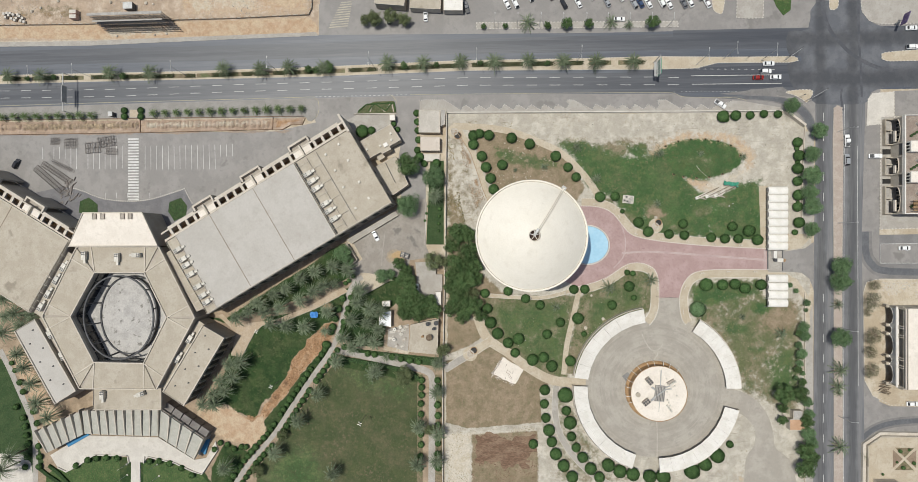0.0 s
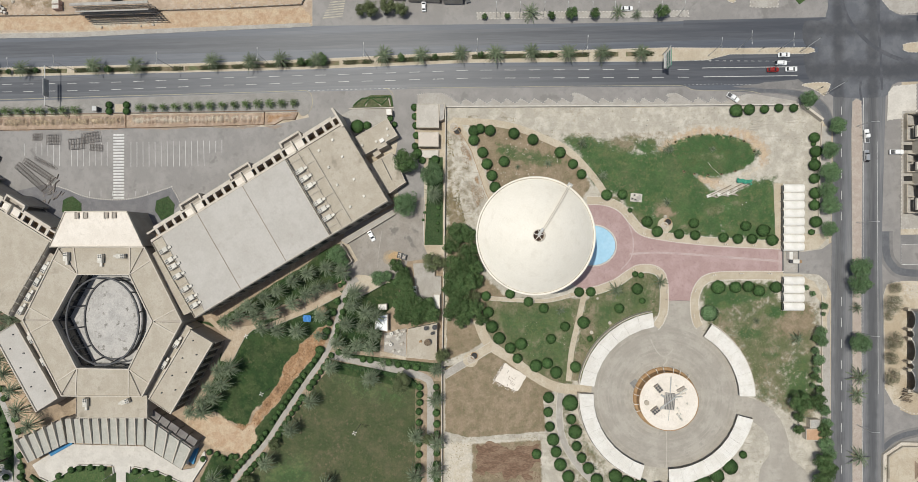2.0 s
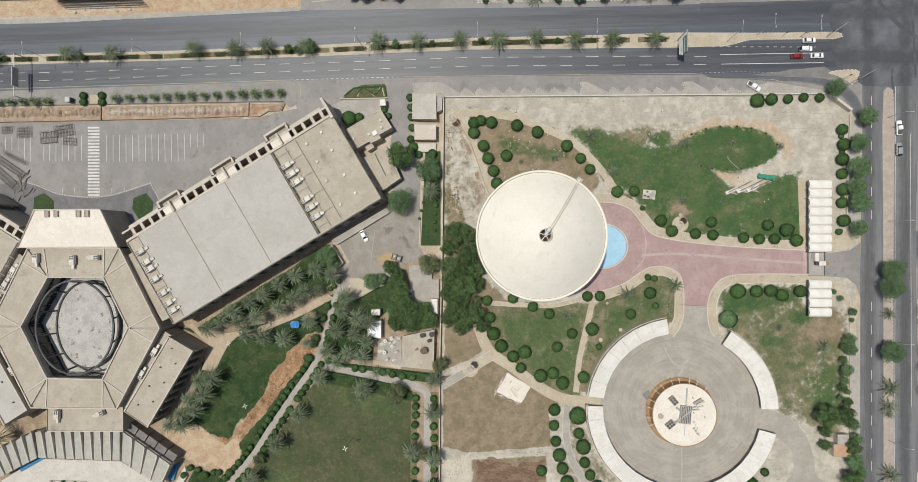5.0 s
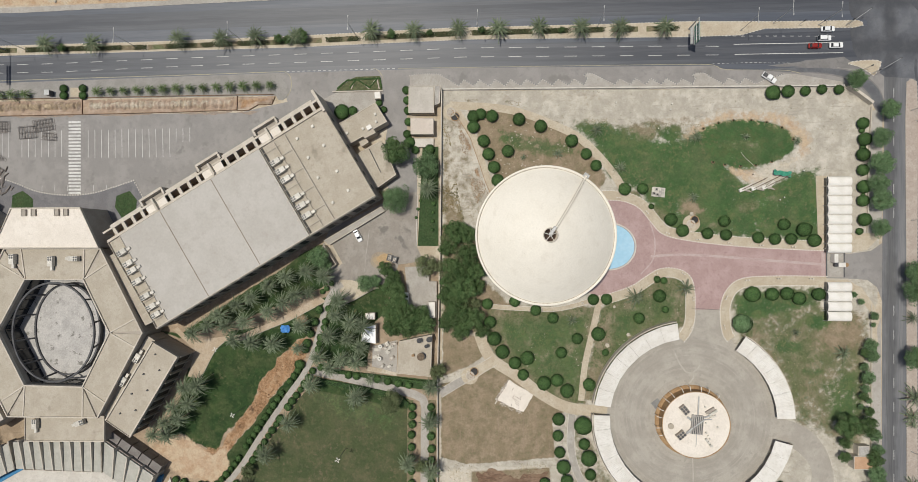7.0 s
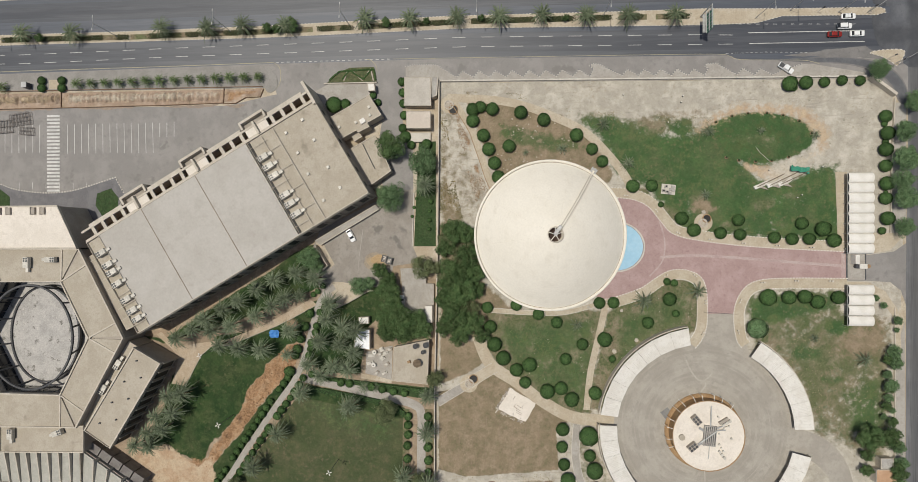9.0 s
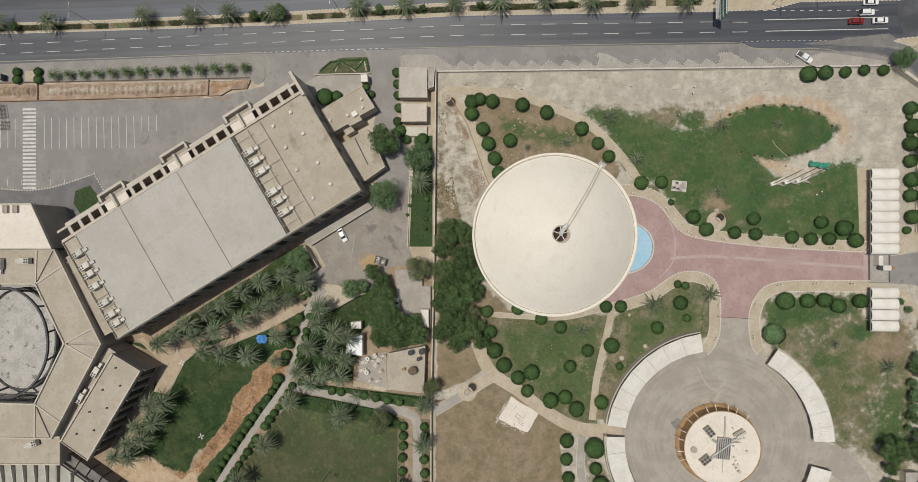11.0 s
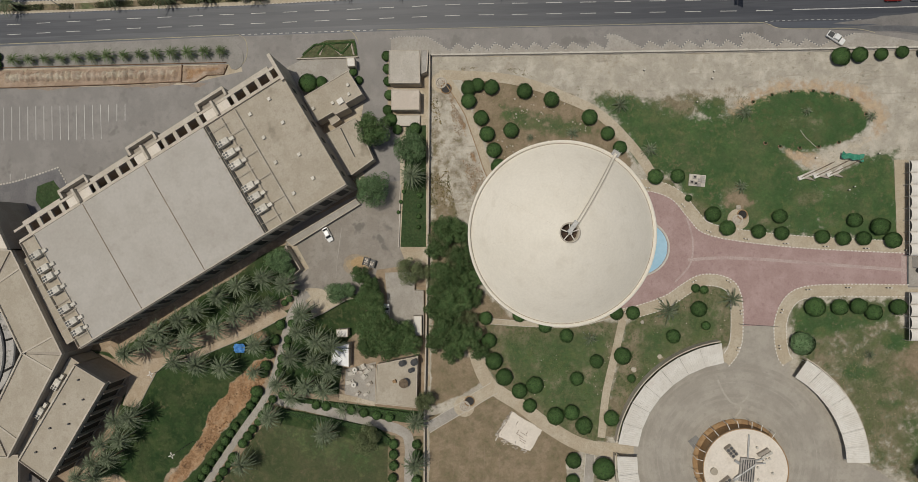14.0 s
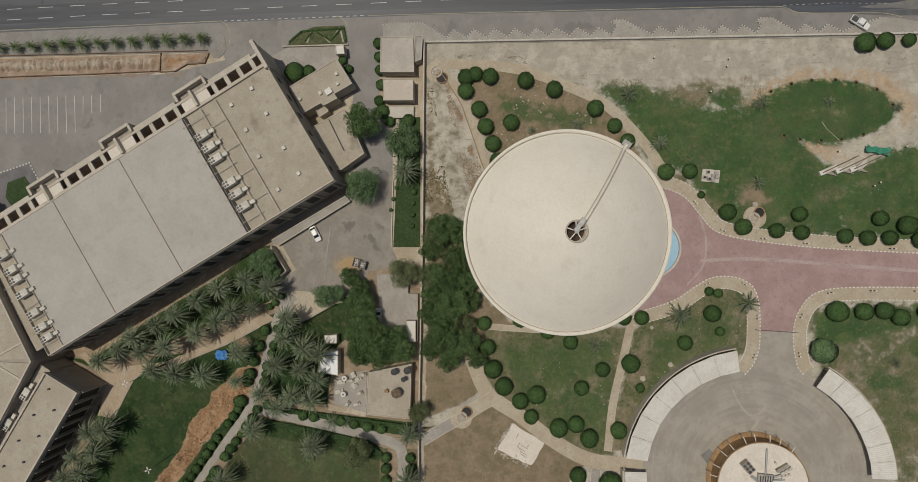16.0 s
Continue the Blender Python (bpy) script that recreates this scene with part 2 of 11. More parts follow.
def ragged(pts, amount, seed=0, step=1.0):
    """An outline broken up by small bays."""
    out = []
    for p, q in zip(pts, pts[1:] + pts[:1]):
        p, q = Vector(p), Vector(q)
        k = max(1, int((q - p).length / step))
        side = Vector((p.y - q.y, q.x - p.x)).normalized() if (q - p).length > 0 else Vector((0, 0))
        for i in range(k):
            v = p.lerp(q, i / k)
            w = noise.noise((v.x * 0.35, v.y * 0.35, seed)) + 0.5 * noise.noise((v.x * 1.1, v.y * 1.1, seed))
            out.append(tuple(v + side * amount * w))
    return out


def line_normals(pts, closed):
    n, out = len(pts), []
    for i in range(n):
        a = Vector(pts[i - 1] if closed or i else pts[0])
        b = Vector(pts[(i + 1) % n] if closed or i < n - 1 else pts[-1])
        d = b - a
        out.append(Vector((-d.y, d.x)).normalized())
    return out


def band(bm, pts, width, z0, z1, shift=0.0, closed=False):
    """A strip along a line, as a raised body."""
    ns = line_normals(pts, closed)
    ring = []
    for p, nn in zip(pts, ns):
        a, b = Vector(p) + nn * (shift - width / 2), Vector(p) + nn * (shift + width / 2)
        ring.append([bm.verts.new((*q, z)) for q, z in ((a, z0), (a, z1), (b, z1), (b, z0))])
    for i in range(len(pts) if closed else len(pts) - 1):
        r, s = ring[i], ring[(i + 1) % len(pts)]
        for k in range(3):
            bm.faces.new((r[k], r[k + 1], s[k + 1], s[k]))
    if not closed:
        bm.faces.new(ring[0])
        bm.faces.new(ring[-1][::-1])
    bmesh.ops.recalc_face_normals(bm, faces=bm.faces[:])
    return bm


def walk_line(pts, gap, start=0.0, closed=False):
    """Places and directions at even steps along a line."""
    pts = list(pts) + ([pts[0]] if closed else [])
    left = start
    for p, q in zip(pts, pts[1:]):
        p, q = Vector(p), Vector(q)
        d = (q - p).length
        while left < d:
            yield p.lerp(q, left / d), math.atan2(q.y - p.y, q.x - p.x)
            left += gap
        left -= d


def dashes(bm, pts, length, gap, width, z, thick=0.02, closed=False, start=0.0, shift=0.0):
    for p, a in walk_line(pts, length + gap, start, closed):
        q = p + Vector((-math.sin(a), math.cos(a))) * shift
        box(bm, length, width, thick, q.x, q.y, z, math.degrees(a))
    return bm


def structure(name, bm, mat, label, category="ground"):
    return tagged(mesh_object(name, bm, mat), label, category, kind="structure")


def sheet(name, pts, z, mat, label, category="ground", depth=0.3):
    return structure(name, prism(bmesh.new(), list(pts), z - depth, z), mat, label, category)


def from_arrays(name, verts, faces, mat):
    me = bpy.data.meshes.new(name)
    me.from_pydata(verts, [], faces)
    me.materials.append(mat)
    return me


# ---- ground and roads ----
bm = bmesh.new()
bmesh.ops.create_grid(bm, x_segments=40, y_segments=40, size=2500)
structure("ground", bm, SAND, "dry sandy ground reaching to the horizon")

sheet("road", [
    (-340.0, 88.4), (-223.5, 89.3), (-181.4, 88.9), (-140.1, 89.9), (-74.4, 91.3), (42.2, 89.5), (178.7, 89.3),
    (276.3, 88.2), (276.3, 58.6), (178.6, 63.3), (139.3, 63.4), (118.0, 61.2), (105.0, 60.4), (98.0, 60.8), (84.0, 61.3), (79.1, 62.9), (-13.4, 63.9),
    (-81.0, 63.4), (-167.5, 62.1), (-223.5, 61.3), (-340.0, 59.7),
], 0.05, ASPHALT, "grey asphalt dual carriageway with lane markings", "road")
sheet("road_shoulder", [
    (-79.7, 65.5), (136.9, 64.9), (139.3, 44.8), (129.8, 51.0), (123.8, 55.3), (42.2, 56.2), (-18.5, 57.1),
    (-36.5, 57.6), (-36.5, 54.5), (-49.5, 55.7), (-60.0, 53.5), (-75.7, 51.9),
], 0.035, OLD_ASPHALT, "light grey asphalt shoulder along the compound wall", "road")
sheet("car_park_north", [
    (-74.4, 145.8), (254.2, 134.0), (254.2, 84.0), (178.7, 85.2), (42.2, 86.2), (-74.4, 86.1),
], 0.035, OLD_ASPHALT, "worn grey asphalt car park beside the road", "car park")
sheet("east_road", [
    (137.9, 138.2), (157.0, 137.5), (158.1, 76.3), (156.2, 3.0), (158.1, -168.2), (136.4, -169.1),
    (136.9, -1.9), (137.6, 44.8), (137.4, 66.9),
], 0.065, ASPHALT_EAST, "asphalt street with a planted median", "road")
sheet("east_street_parking", [
    (153.9, 64.2), (163.7, 64.0), (163.3, 7.8), (162.8, -168.0), (155.7, -168.3),
], 0.045, OLD_ASPHALT, "light asphalt parking strip along the street", "car park")
sheet("side_street", [
    (155.8, 2.5), (254.1, 4.1), (254.1, -16.2), (155.8, -15.6),
], 0.04, material("side_street_asphalt", (0.176, 0.17, 0.166), (0.21, 0.203, 0.198), 0.6, c=(0.155, 0.15, 0.147), fine=4, fine_amount=0.08), "asphalt side street between the villas", "road")
sheet("side_street_bays", [(163.7, -1.2), (200.0, -0.6), (200.0, -9.1), (163.7, -9.2)], 0.052, OLD_ASPHALT, "light asphalt parking bay in the side street", "car park")
bm = bmesh.new()
band(bm, [(200.0, -0.6), (163.7, -1.2), (163.7, -9.2), (200.0, -9.1)], 0.16, 0.03, 0.058)
structure("side_street_lines", bm, PAINT_WHITE, "white painted line round the parking bay", "road marking")
sheet("side_street_south", [
    (155.8, -63.6), (167.5, -68.8), (254.1, -68.6), (254.1, -77.0), (162.8, -80.6), (155.8, -94.9),
], 0.042, OLD_ASPHALT, "asphalt side street with a worn surface", "road")
sheet("car_park_west", [
    (-310.2, 50.2), (-223.4, 49.2), (-94.3, 48.8), (-78.9, 52.0), (-56.8, 56.1), (-36.5, 57.1), (-36.5, 42.9),
    (-54.7, 35.4), (-70.5, 23.9), (-140.1, -4.7), (-310.2, -4.9),
], 0.04, OLD_ASPHALT, "grey asphalt car park with white bay lines", "car park")
sheet("service_drive", [
    (-37.6, 58.4), (-30.8, 58.3), (-30.6, 38.5), (-28.6, 34.5), (-26.9, 34.0), (-26.9, 18.5), (-37.0, 17.2), (-40.2, 28.8), (-38.1, 41.7),
], 0.049, OLD_ASPHALT, "asphalt drive between the gatehouse and the annex", "drive")
sheet("service_yard", [
    (-30.8, 22.5), (-26.9, 19.5), (-26.9, -1.9), (-24.7, -7.1), (-33.9, -8.4),
    (-36.0, -16.2), (-49.5, -14.9), (-56.8, -21.9), (-60.0, -17.5), (-63.9, -4.6), (-60.0, 4.4), (-36.5, 16.0), (-36.0, 20.0),
], 0.045, YARD_ASPHALT, "asphalt service yard with stains and worn patches", "yard")

# worn darker wheel tracks and the junction
WEAR = (([
    (-310.2, 84.5), (-223.5, 83.9), (-140.1, 84.1), (-33.9, 84.8), (79.1, 84.9), (178.7, 84.2),
], 5.0), ([
    (-310.2, 65.9), (-223.5, 67.0), (-113.0, 67.8), (-8.3, 68.4), (86.5, 67.5), (139.3, 67.4),
], 6.4), ([
    (60.0, 70.6), (86.5, 71.9), (139.3, 72.6),
], 4.6),
        ([
    (79.1, 87.1), (178.7, 86.9),
], 4.0), ([
    (176.8, 71.6), (254.1, 72.0),
], 7.0))
for step, (mat, share) in enumerate(((TYRE_MID, 1.35), (TYRE_DARK, 0.8))):
    for k, (pts, w) in enumerate(WEAR):
        bm = band(bmesh.new(), pts, w * share, 0.04, 0.0525 + 0.0006 * k + 0.004 * step)
        structure("road_wear_%d" % (k + 1 + 5 * step), bm, mat, "darker worn wheel track on the asphalt", "road")
JUNCTION = material("junction_asphalt", (0.10, 0.104, 0.116), (0.13, 0.133, 0.143), 0.6, c=(0.092, 0.096, 0.107), fine=3, fine_amount=0.06, rough=0.55, spec=0.5)
SKID = material("tyre_marked_asphalt", (0.072, 0.075, 0.084), (0.098, 0.10, 0.109), 0.5, c=(0.066, 0.069, 0.076), fine=3, fine_amount=0.06, rough=0.55)
SKID_SOFT = material("tyre_dulled_asphalt", (0.102, 0.104, 0.112), (0.13, 0.131, 0.138), 0.5, c=(0.094, 0.097, 0.104), fine=3, fine_amount=0.06, rough=0.55)


def worn_lanes(m, lanes, dark):
    """Darkens a road material along straight lanes (axis, centre, half width) with uneven soft edges."""
    n, l = m.node_tree.nodes, m.node_tree.links
    bsdf = n["Principled BSDF"]
    col = bsdf.inputs["Base Color"].links[0].from_socket
    co = n.new("ShaderNodeTexCoord").outputs["Object"]
    wob = n.new("ShaderNodeTexNoise")
    wob.inputs["Scale"].default_value, wob.inputs["Detail"].default_value = 0.22, 5
    l.new(co, wob.inputs["Vector"])
    sep = n.new("ShaderNodeSeparateXYZ")
    l.new(co, sep.inputs[0])

    def op(kind, x, y):
        k = n.new("ShaderNodeMath")
        k.operation = kind
        for v, i in ((x, 0), (y, 1)):
            if isinstance(v, (int, float)):
                k.inputs[i].default_value = v
            elif v is not None:
                l.new(v, k.inputs[i])
        return k.outputs[0]

    total = None
    for axis, centre, half in lanes:
        d = op("ABSOLUTE", op("SUBTRACT", sep.outputs[axis], centre), None)
        d = op("ADD", d, op("MULTIPLY", op("SUBTRACT", wob.outputs[0], 0.5), min(half, 5.0) * 1.2))
        r = n.new("ShaderNodeMapRange")
        r.interpolation_type = "SMOOTHSTEP"
        for key, v in zip(("From Min", "From Max", "To Min", "To Max"), (half * 0.25, half * 1.25, 1.0, 0.0)):
            r.inputs[key].default_value = v
        l.new(d, r.inputs[0])
        total = r.outputs[0] if total is None else op("MAXIMUM", total, r.outputs[0])
    v = n.new("ShaderNodeVectorMath")
    v.operation = "SCALE"
    l.new(col, v.inputs[0]), l.new(op("SUBTRACT", 1.0, op("MULTIPLY", total, dark)), v.inputs["Scale"])
    l.new(v.outputs[0], bsdf.inputs["Base Color"])


worn_lanes(JUNCTION, ((1, 84.9, 4.2), (1, 68.2, 5.0), (0, 139.5, 3.0), (0, 152.6, 3.0), (0, 123.0, 11.0), (0, 184.0, 8.0)), 0.46)
sheet("junction", ragged(curve([
    (137.6, 100.0), (157.2, 100.0), (157.7, 95.9), (160.5, 91.4), (168.1, 88.7), (182.1, 88.7), (182.0, 79.6), (168.0, 79.0), (164.0, 76.7),
    (165.6, 74.7), (170.3, 74.5), (182.3, 74.5), (182.3, 64.5), (168.3, 64.3), (160.0, 62.1), (157.2, 57.5), (137.6, 57.8), (135.7, 62.0),
    (128.6, 64.5), (126.2, 74.6), (131.5, 75.6), (131.5, 77.8), (126.5, 79.1), (126.5, 88.1), (134.5, 89.1),
], True, 3), 0.3, 8), 0.085, JUNCTION, "dark tyre-polished asphalt of the junction", "road")
for k, (line, w) in enumerate((([
    (139.9, 101.2), (140.9, 95.8), (142.7, 90.1), (145.8, 85.1), (151.0, 79.3), (156.9, 75.1), (163.9, 72.0), (170.5, 70.8),
], 1.5), ([
    (154.8, 110.2), (155.0, 86.1), (155.7, 73.9), (156.2, 60.1),
], 0.9), ([
    (148.7, 54.5), (147.9, 60.3), (148.4, 66.0),
], 0.8))):
    structure("skid_marks_%d" % (k + 1), band(bmesh.new(), curve(line), w, 0.03, 0.0945 + 0.0012 * k), SKID, "dark curved tyre mark across the junction", "road")
WORN_OLD = material("worn_old_asphalt", (0.172, 0.164, 0.158), (0.205, 0.196, 0.188), 0.6, c=(0.155, 0.149, 0.144), fine=4, fine_amount=0.07)
for k, (line, w) in enumerate((([
    (157.6, 4.0), (157.9, -5.0), (160.2, -9.6), (164.5, -12.2), (178.6, -12.9), (195.0, -13.0),
], 3.6), ([
    (155.7, -83.4), (160.4, -78.9), (167.4, -76.0), (178.6, -74.6), (195.0, -74.6),
], 2.6))):
    for step, (share, mat) in enumerate(((1.5, WORN_OLD), (0.8, SKID_SOFT))):
        structure("side_street_wear_%d" % (2 * k + step + 1), band(bmesh.new(), curve(line), w * share, 0.02, 0.061 + 0.003 * step), mat, "dark turning track on the side street", "road")
worn_lanes(ASPHALT_EAST, ((0, 139.6, 2.4), (0, 152.4, 2.6)), 0.36)
sheet("slip_lane_dust", ragged([(98.0, 62.4), (112.0, 64.2), (124.0, 64.9), (127.5, 63.0), (130.5, 60.4), (120.0, 61.4), (108.0, 61.9)], 0.4, 31), 0.0605, WORN_OLD, "paler dusty asphalt before the traffic island", "road")
for k, (grow, mat) in enumerate(((0.9, WORN_OLD), (0.0, SKID_SOFT))):
    sheet("slip_lane_wear_%d" % (k + 1), curve([
        (96.0, 60.9), (108.0, 61.4 + grow * 0.2), (120.0, 61.0 + grow * 0.4), (129.0 + grow * 0.3, 58.8 + grow * 0.5), (135.4 + grow * 0.4, 53.6 + grow * 0.3), (138.0, 46.0), (135.4 - grow * 0.6, 46.0), (132.4 - grow * 0.4, 52.0 - grow * 0.3),
        (126.8 - grow * 0.3, 56.8 - grow * 0.5), (118.0, 59.4 - grow * 0.5), (106.0, 60.1 - grow * 0.2),
    ], True, 5), 0.063 + 0.003 * k, mat, "dark turning track of the slip lane", "road")
sheet("pump_paving", [
    (-161.4, 59.4), (-157.6, 59.3), (-157.6, 55.9), (-161.4, 55.9),
], 0.17, TAN_PAVE, "tan paved pad on the verge", "pavement")
# central median of the main road
MEDIAN_N = [
    (-310.2, 77.4), (-223.5, 76.1), (-167.5, 76.2), (-131.9, 76.3), (-74.4, 77.1), (-13.4, 78.7), (42.2, 78.6),
    (71.8, 78.8), (101.0, 78.0), (128.6, 77.7), (130.3, 76.9),
]
MEDIAN_S = [
    (130.3, 75.9), (127.4, 75.2), (97.4, 75.6), (88.9, 73.5), (71.8, 73.3), (-8.3, 74.3), (-74.4, 72.9),
    (-131.9, 72.6), (-167.5, 72.5), (-223.5, 72.1), (-310.2, 71.9),
]
sheet("median", MEDIAN_N + MEDIAN_S, 0.18, TAN_PAVE, "tan paved road median with kerbs and planted beds", "median")
bm = bmesh.new()
for line in (MEDIAN_N, MEDIAN_S):
    dashes(bm, line, 0.6, 0.6, 0.26, 0.181)
tagged(mesh_object("kerb_blocks", bm, PALE_CONCRETE), "painted kerb blocks along the median edge", "kerb", kind="structure")
bm = bmesh.new()
MID = [((Vector(a) + Vector(b)) / 2) for a, b in zip([
    (-223.5, 74.2), (-167.5, 74.3), (-131.9, 74.2), (-74.4, 75.0), (-8.3, 76.6), (42.2, 76.6), (66.9, 76.4),
], [
    (-223.5, 74.2), (-167.5, 74.3), (-131.9, 74.2), (-74.4, 75.0), (-8.3, 76.6), (42.2, 76.6), (66.9, 76.4),
])]
for a, b in zip(MID, MID[1:]):
    n_beds = max(1, round((b - a).length / 14))
    for i in range(n_beds):
        p, q = a.lerp(b, (i + 0.12) / n_beds), a.lerp(b, (i + 0.88) / n_beds)
        band(bm, [tuple(p), tuple(q)], 1.9, 0.1, 0.21)
structure("median_beds", bm, SCRUB, "narrow planted beds of dark soil on the median", "flower bed")

# lane markings
bm = bmesh.new()
for line in ([
    (-280.9, 69.3), (-223.5, 68.9), (-168.9, 68.8), (-113.0, 69.9), (-46.9, 70.6), (-8.3, 71.2), (69.4, 70.1),
    (84.0, 69.6),
], [
    (-280.9, 66.0), (-223.5, 65.6), (-168.9, 65.6), (-113.0, 66.8), (-46.9, 67.5), (-8.3, 67.9), (69.4, 66.8),
    (84.0, 66.6),
]):
    dashes(bm, line, 4.6, 5.4, 0.16, 0.062)
for line in ([
    (86.5, 70.3), (123.8, 70.1),
], [
    (86.9, 66.7), (123.8, 66.5),
]):
    band(bm, line, 0.22, 0.05, 0.07)
dashes(bm, [
    (84.0, 73.3), (122.6, 72.3),
], 1.2, 1.6, 0.16, 0.062)
dashes(bm, [
    (79.6, 63.5), (92.0, 63.7), (105.8, 63.2),
], 0.8, 0.8, 0.1, 0.062)
dashes(bm, [
    (-75.7, 63.9), (-33.9, 64.2),
], 1.0, 1.0, 0.16, 0.062)
for line in ([
    (140.7, 52.1), (140.7, 5.4),
], [
    (140.7, -24.0), (140.7, -144.4),
]):
    dashes(bm, line, 3.4, 5.0, 0.16, 0.078)
band(bm, [
    (149.2, 64.3), (148.7, -144.1),
], 0.14, 0.05, 0.082)
band(bm, [
    (154.4, 39.7), (154.8, -60.7),
], 0.12, 0.05, 0.082)
for line in ([
    (166.3, 72.5), (173.3, 72.6),
], [
    (166.3, 69.6), (173.3, 69.7),
], [
    (176.8, 72.3), (186.1, 72.4),
]):
    band(bm, line, 0.2, 0.05, 0.07)
structure("lane_markings", bm, PAINT_WHITE, "white painted lane dashes and stop lines", "road marking")
bm = bmesh.new()
band(bm, [
    (-310.2, 61.0), (-223.5, 62.1), (-167.5, 62.9), (-113.0, 63.4), (-77.1, 63.9),
], 0.2, 0.03, 0.07)
band(bm, curve([
    (-77.1, 63.9), (-75.0, 62.3), (-74.4, 58.9), (-75.2, 55.8), (-77.3, 53.5),
]), 0.2, 0.03, 0.072)
band(bm, curve([
    (-44.3, 64.1), (-42.2, 64.1), (-40.4, 62.3), (-39.6, 60.2),
]), 0.2, 0.03, 0.072)
band(bm, curve([
    (-33.9, 64.2), (17.1, 63.9), (61.4, 63.6), (77.0, 63.3), (80.5, 62.6), (84.0, 61.4), (98.2, 60.9), (105.0, 60.6), (109.4, 59.5),
]), 0.16, 0.03, 0.073)
structure("edge_lines", bm, PAINT_YELLOW, "faded yellow edge lines of the road", "road marking")

# bays and crossing of the west car park
bm = bmesh.new()
for i in range(13):
    p = Vector((-154.30, 42.88)).lerp(Vector((-113.57, 43.24)), i / 12.0 * (12 / 15.1) if i < 13 else 1)
    q = Vector((-154.30, 32.30)).lerp(Vector((-121.65, 32.31)), i / 12.0)
    band(bm, [tuple(p), tuple(q)], 0.17, 0.03, 0.056)
for i in range(3):
    p = Vector((-119.23, 43.04)).lerp(Vector((-113.84, 43.24)), i / 2)
    band(bm, [(p.x, p.y), (p.x, p.y - 5.2)], 0.17, 0.03, 0.056)
for i in range(15):
    p = Vector((-202.86, 42.84)).lerp(Vector((-165.03, 42.99)), i / 14)
    if i not in (1, 7):
        band(bm, [(p.x, p.y), (p.x, p.y - (5.4 if i < 5 else 10.2))], 0.17, 0.03, 0.056)
for i in range(6):
    p = Vector((-173.03, 21.82)).lerp(Vector((-146.91, 21.68)), i / 5)
    band(bm, [(p.x, p.y), (p.x, p.y - 2.2)], 0.15, 0.03, 0.056)
for i in range(22):
    p = Vector((-159.80, 46.11)).lerp(Vector((-159.79, 18.83)), i / 21)
    box(bm, 4.9, 0.72, 0.014, p.x, p.y, 0.042)
structure("parking_lines", bm, PAINT_WHITE, "white painted parking bays and zebra crossing", "road marking")
bm = bmesh.new()
for i in range(11):
    c = Vector((-62.06, 105.53)).lerp(Vector((-65.74, 94.76)), i / 10)
    box(bm, 5.0 + i * 0.36, 0.5, 0.014, c.x, c.y, 0.04, 4)
structure("north_crossing", bm, material("faded_crossing_paint", (0.44, 0.40, 0.31), (0.33, 0.31, 0.26), 0.3, c=(0.27, 0.25, 0.225), fine=4), "faded yellowish zebra crossing of the side street", "road marking")

# forecourt of the west building: darker paving behind a dashed kerb
ARC = curve([
    (-191.9, 25.1), (-184.1, 22.9), (-175.8, 19.7), (-167.5, 18.3), (-159.8, 18.0), (-152.1, 18.8),
    (-144.2, 20.9), (-136.0, 23.5),
])
sheet("forecourt", [*ARC, *[
    (-131.9, 16.3), (-140.1, 8.5), (-156.5, -2.1), (-181.3, -2.1), (-187.5, 9.1), (-206.5, 22.0),
]], 0.16, material("forecourt_paving", (0.15, 0.145, 0.15), (0.18, 0.175, 0.178), 0.4, fine=4), "dark grey paved forecourt with a scalloped kerb", "pavement")
bm = bmesh.new()
dashes(bm, ARC, 0.55, 0.5, 0.5, 0.165)
dashes(bm, [
    (-136.0, 23.5), (-131.9, 16.3),
], 0.55, 0.5, 0.5, 0.165)
structure("forecourt_kerb", bm, PALE_CONCRETE, "white kerb blocks along the forecourt edge", "kerb")
for k in (0, 1):
    pts = [
    (-142.8, 17.7), (-137.4, 19.5), (-134.6, 15.8), (-135.2, 11.6), (-140.6, 9.0), (-143.4, 13.2),
] if k == 0 else [
    (-185.0, 17.9), (-180.8, 19.7), (-176.4, 16.5), (-176.6, 12.8), (-185.5, 12.8),
]
    sheet("lawn_bed_%d" % (k + 1), ragged(pts, 0.2, k), 0.22, DARK_GRASS, "small clipped lawn bed in the forecourt", "lawn")

VERGE_PAVE = material("dusty_verge_paving", (0.245, 0.232, 0.214), (0.285, 0.27, 0.25), 0.5, c=(0.22, 0.207, 0.19), fine=3, fine_amount=0.08)
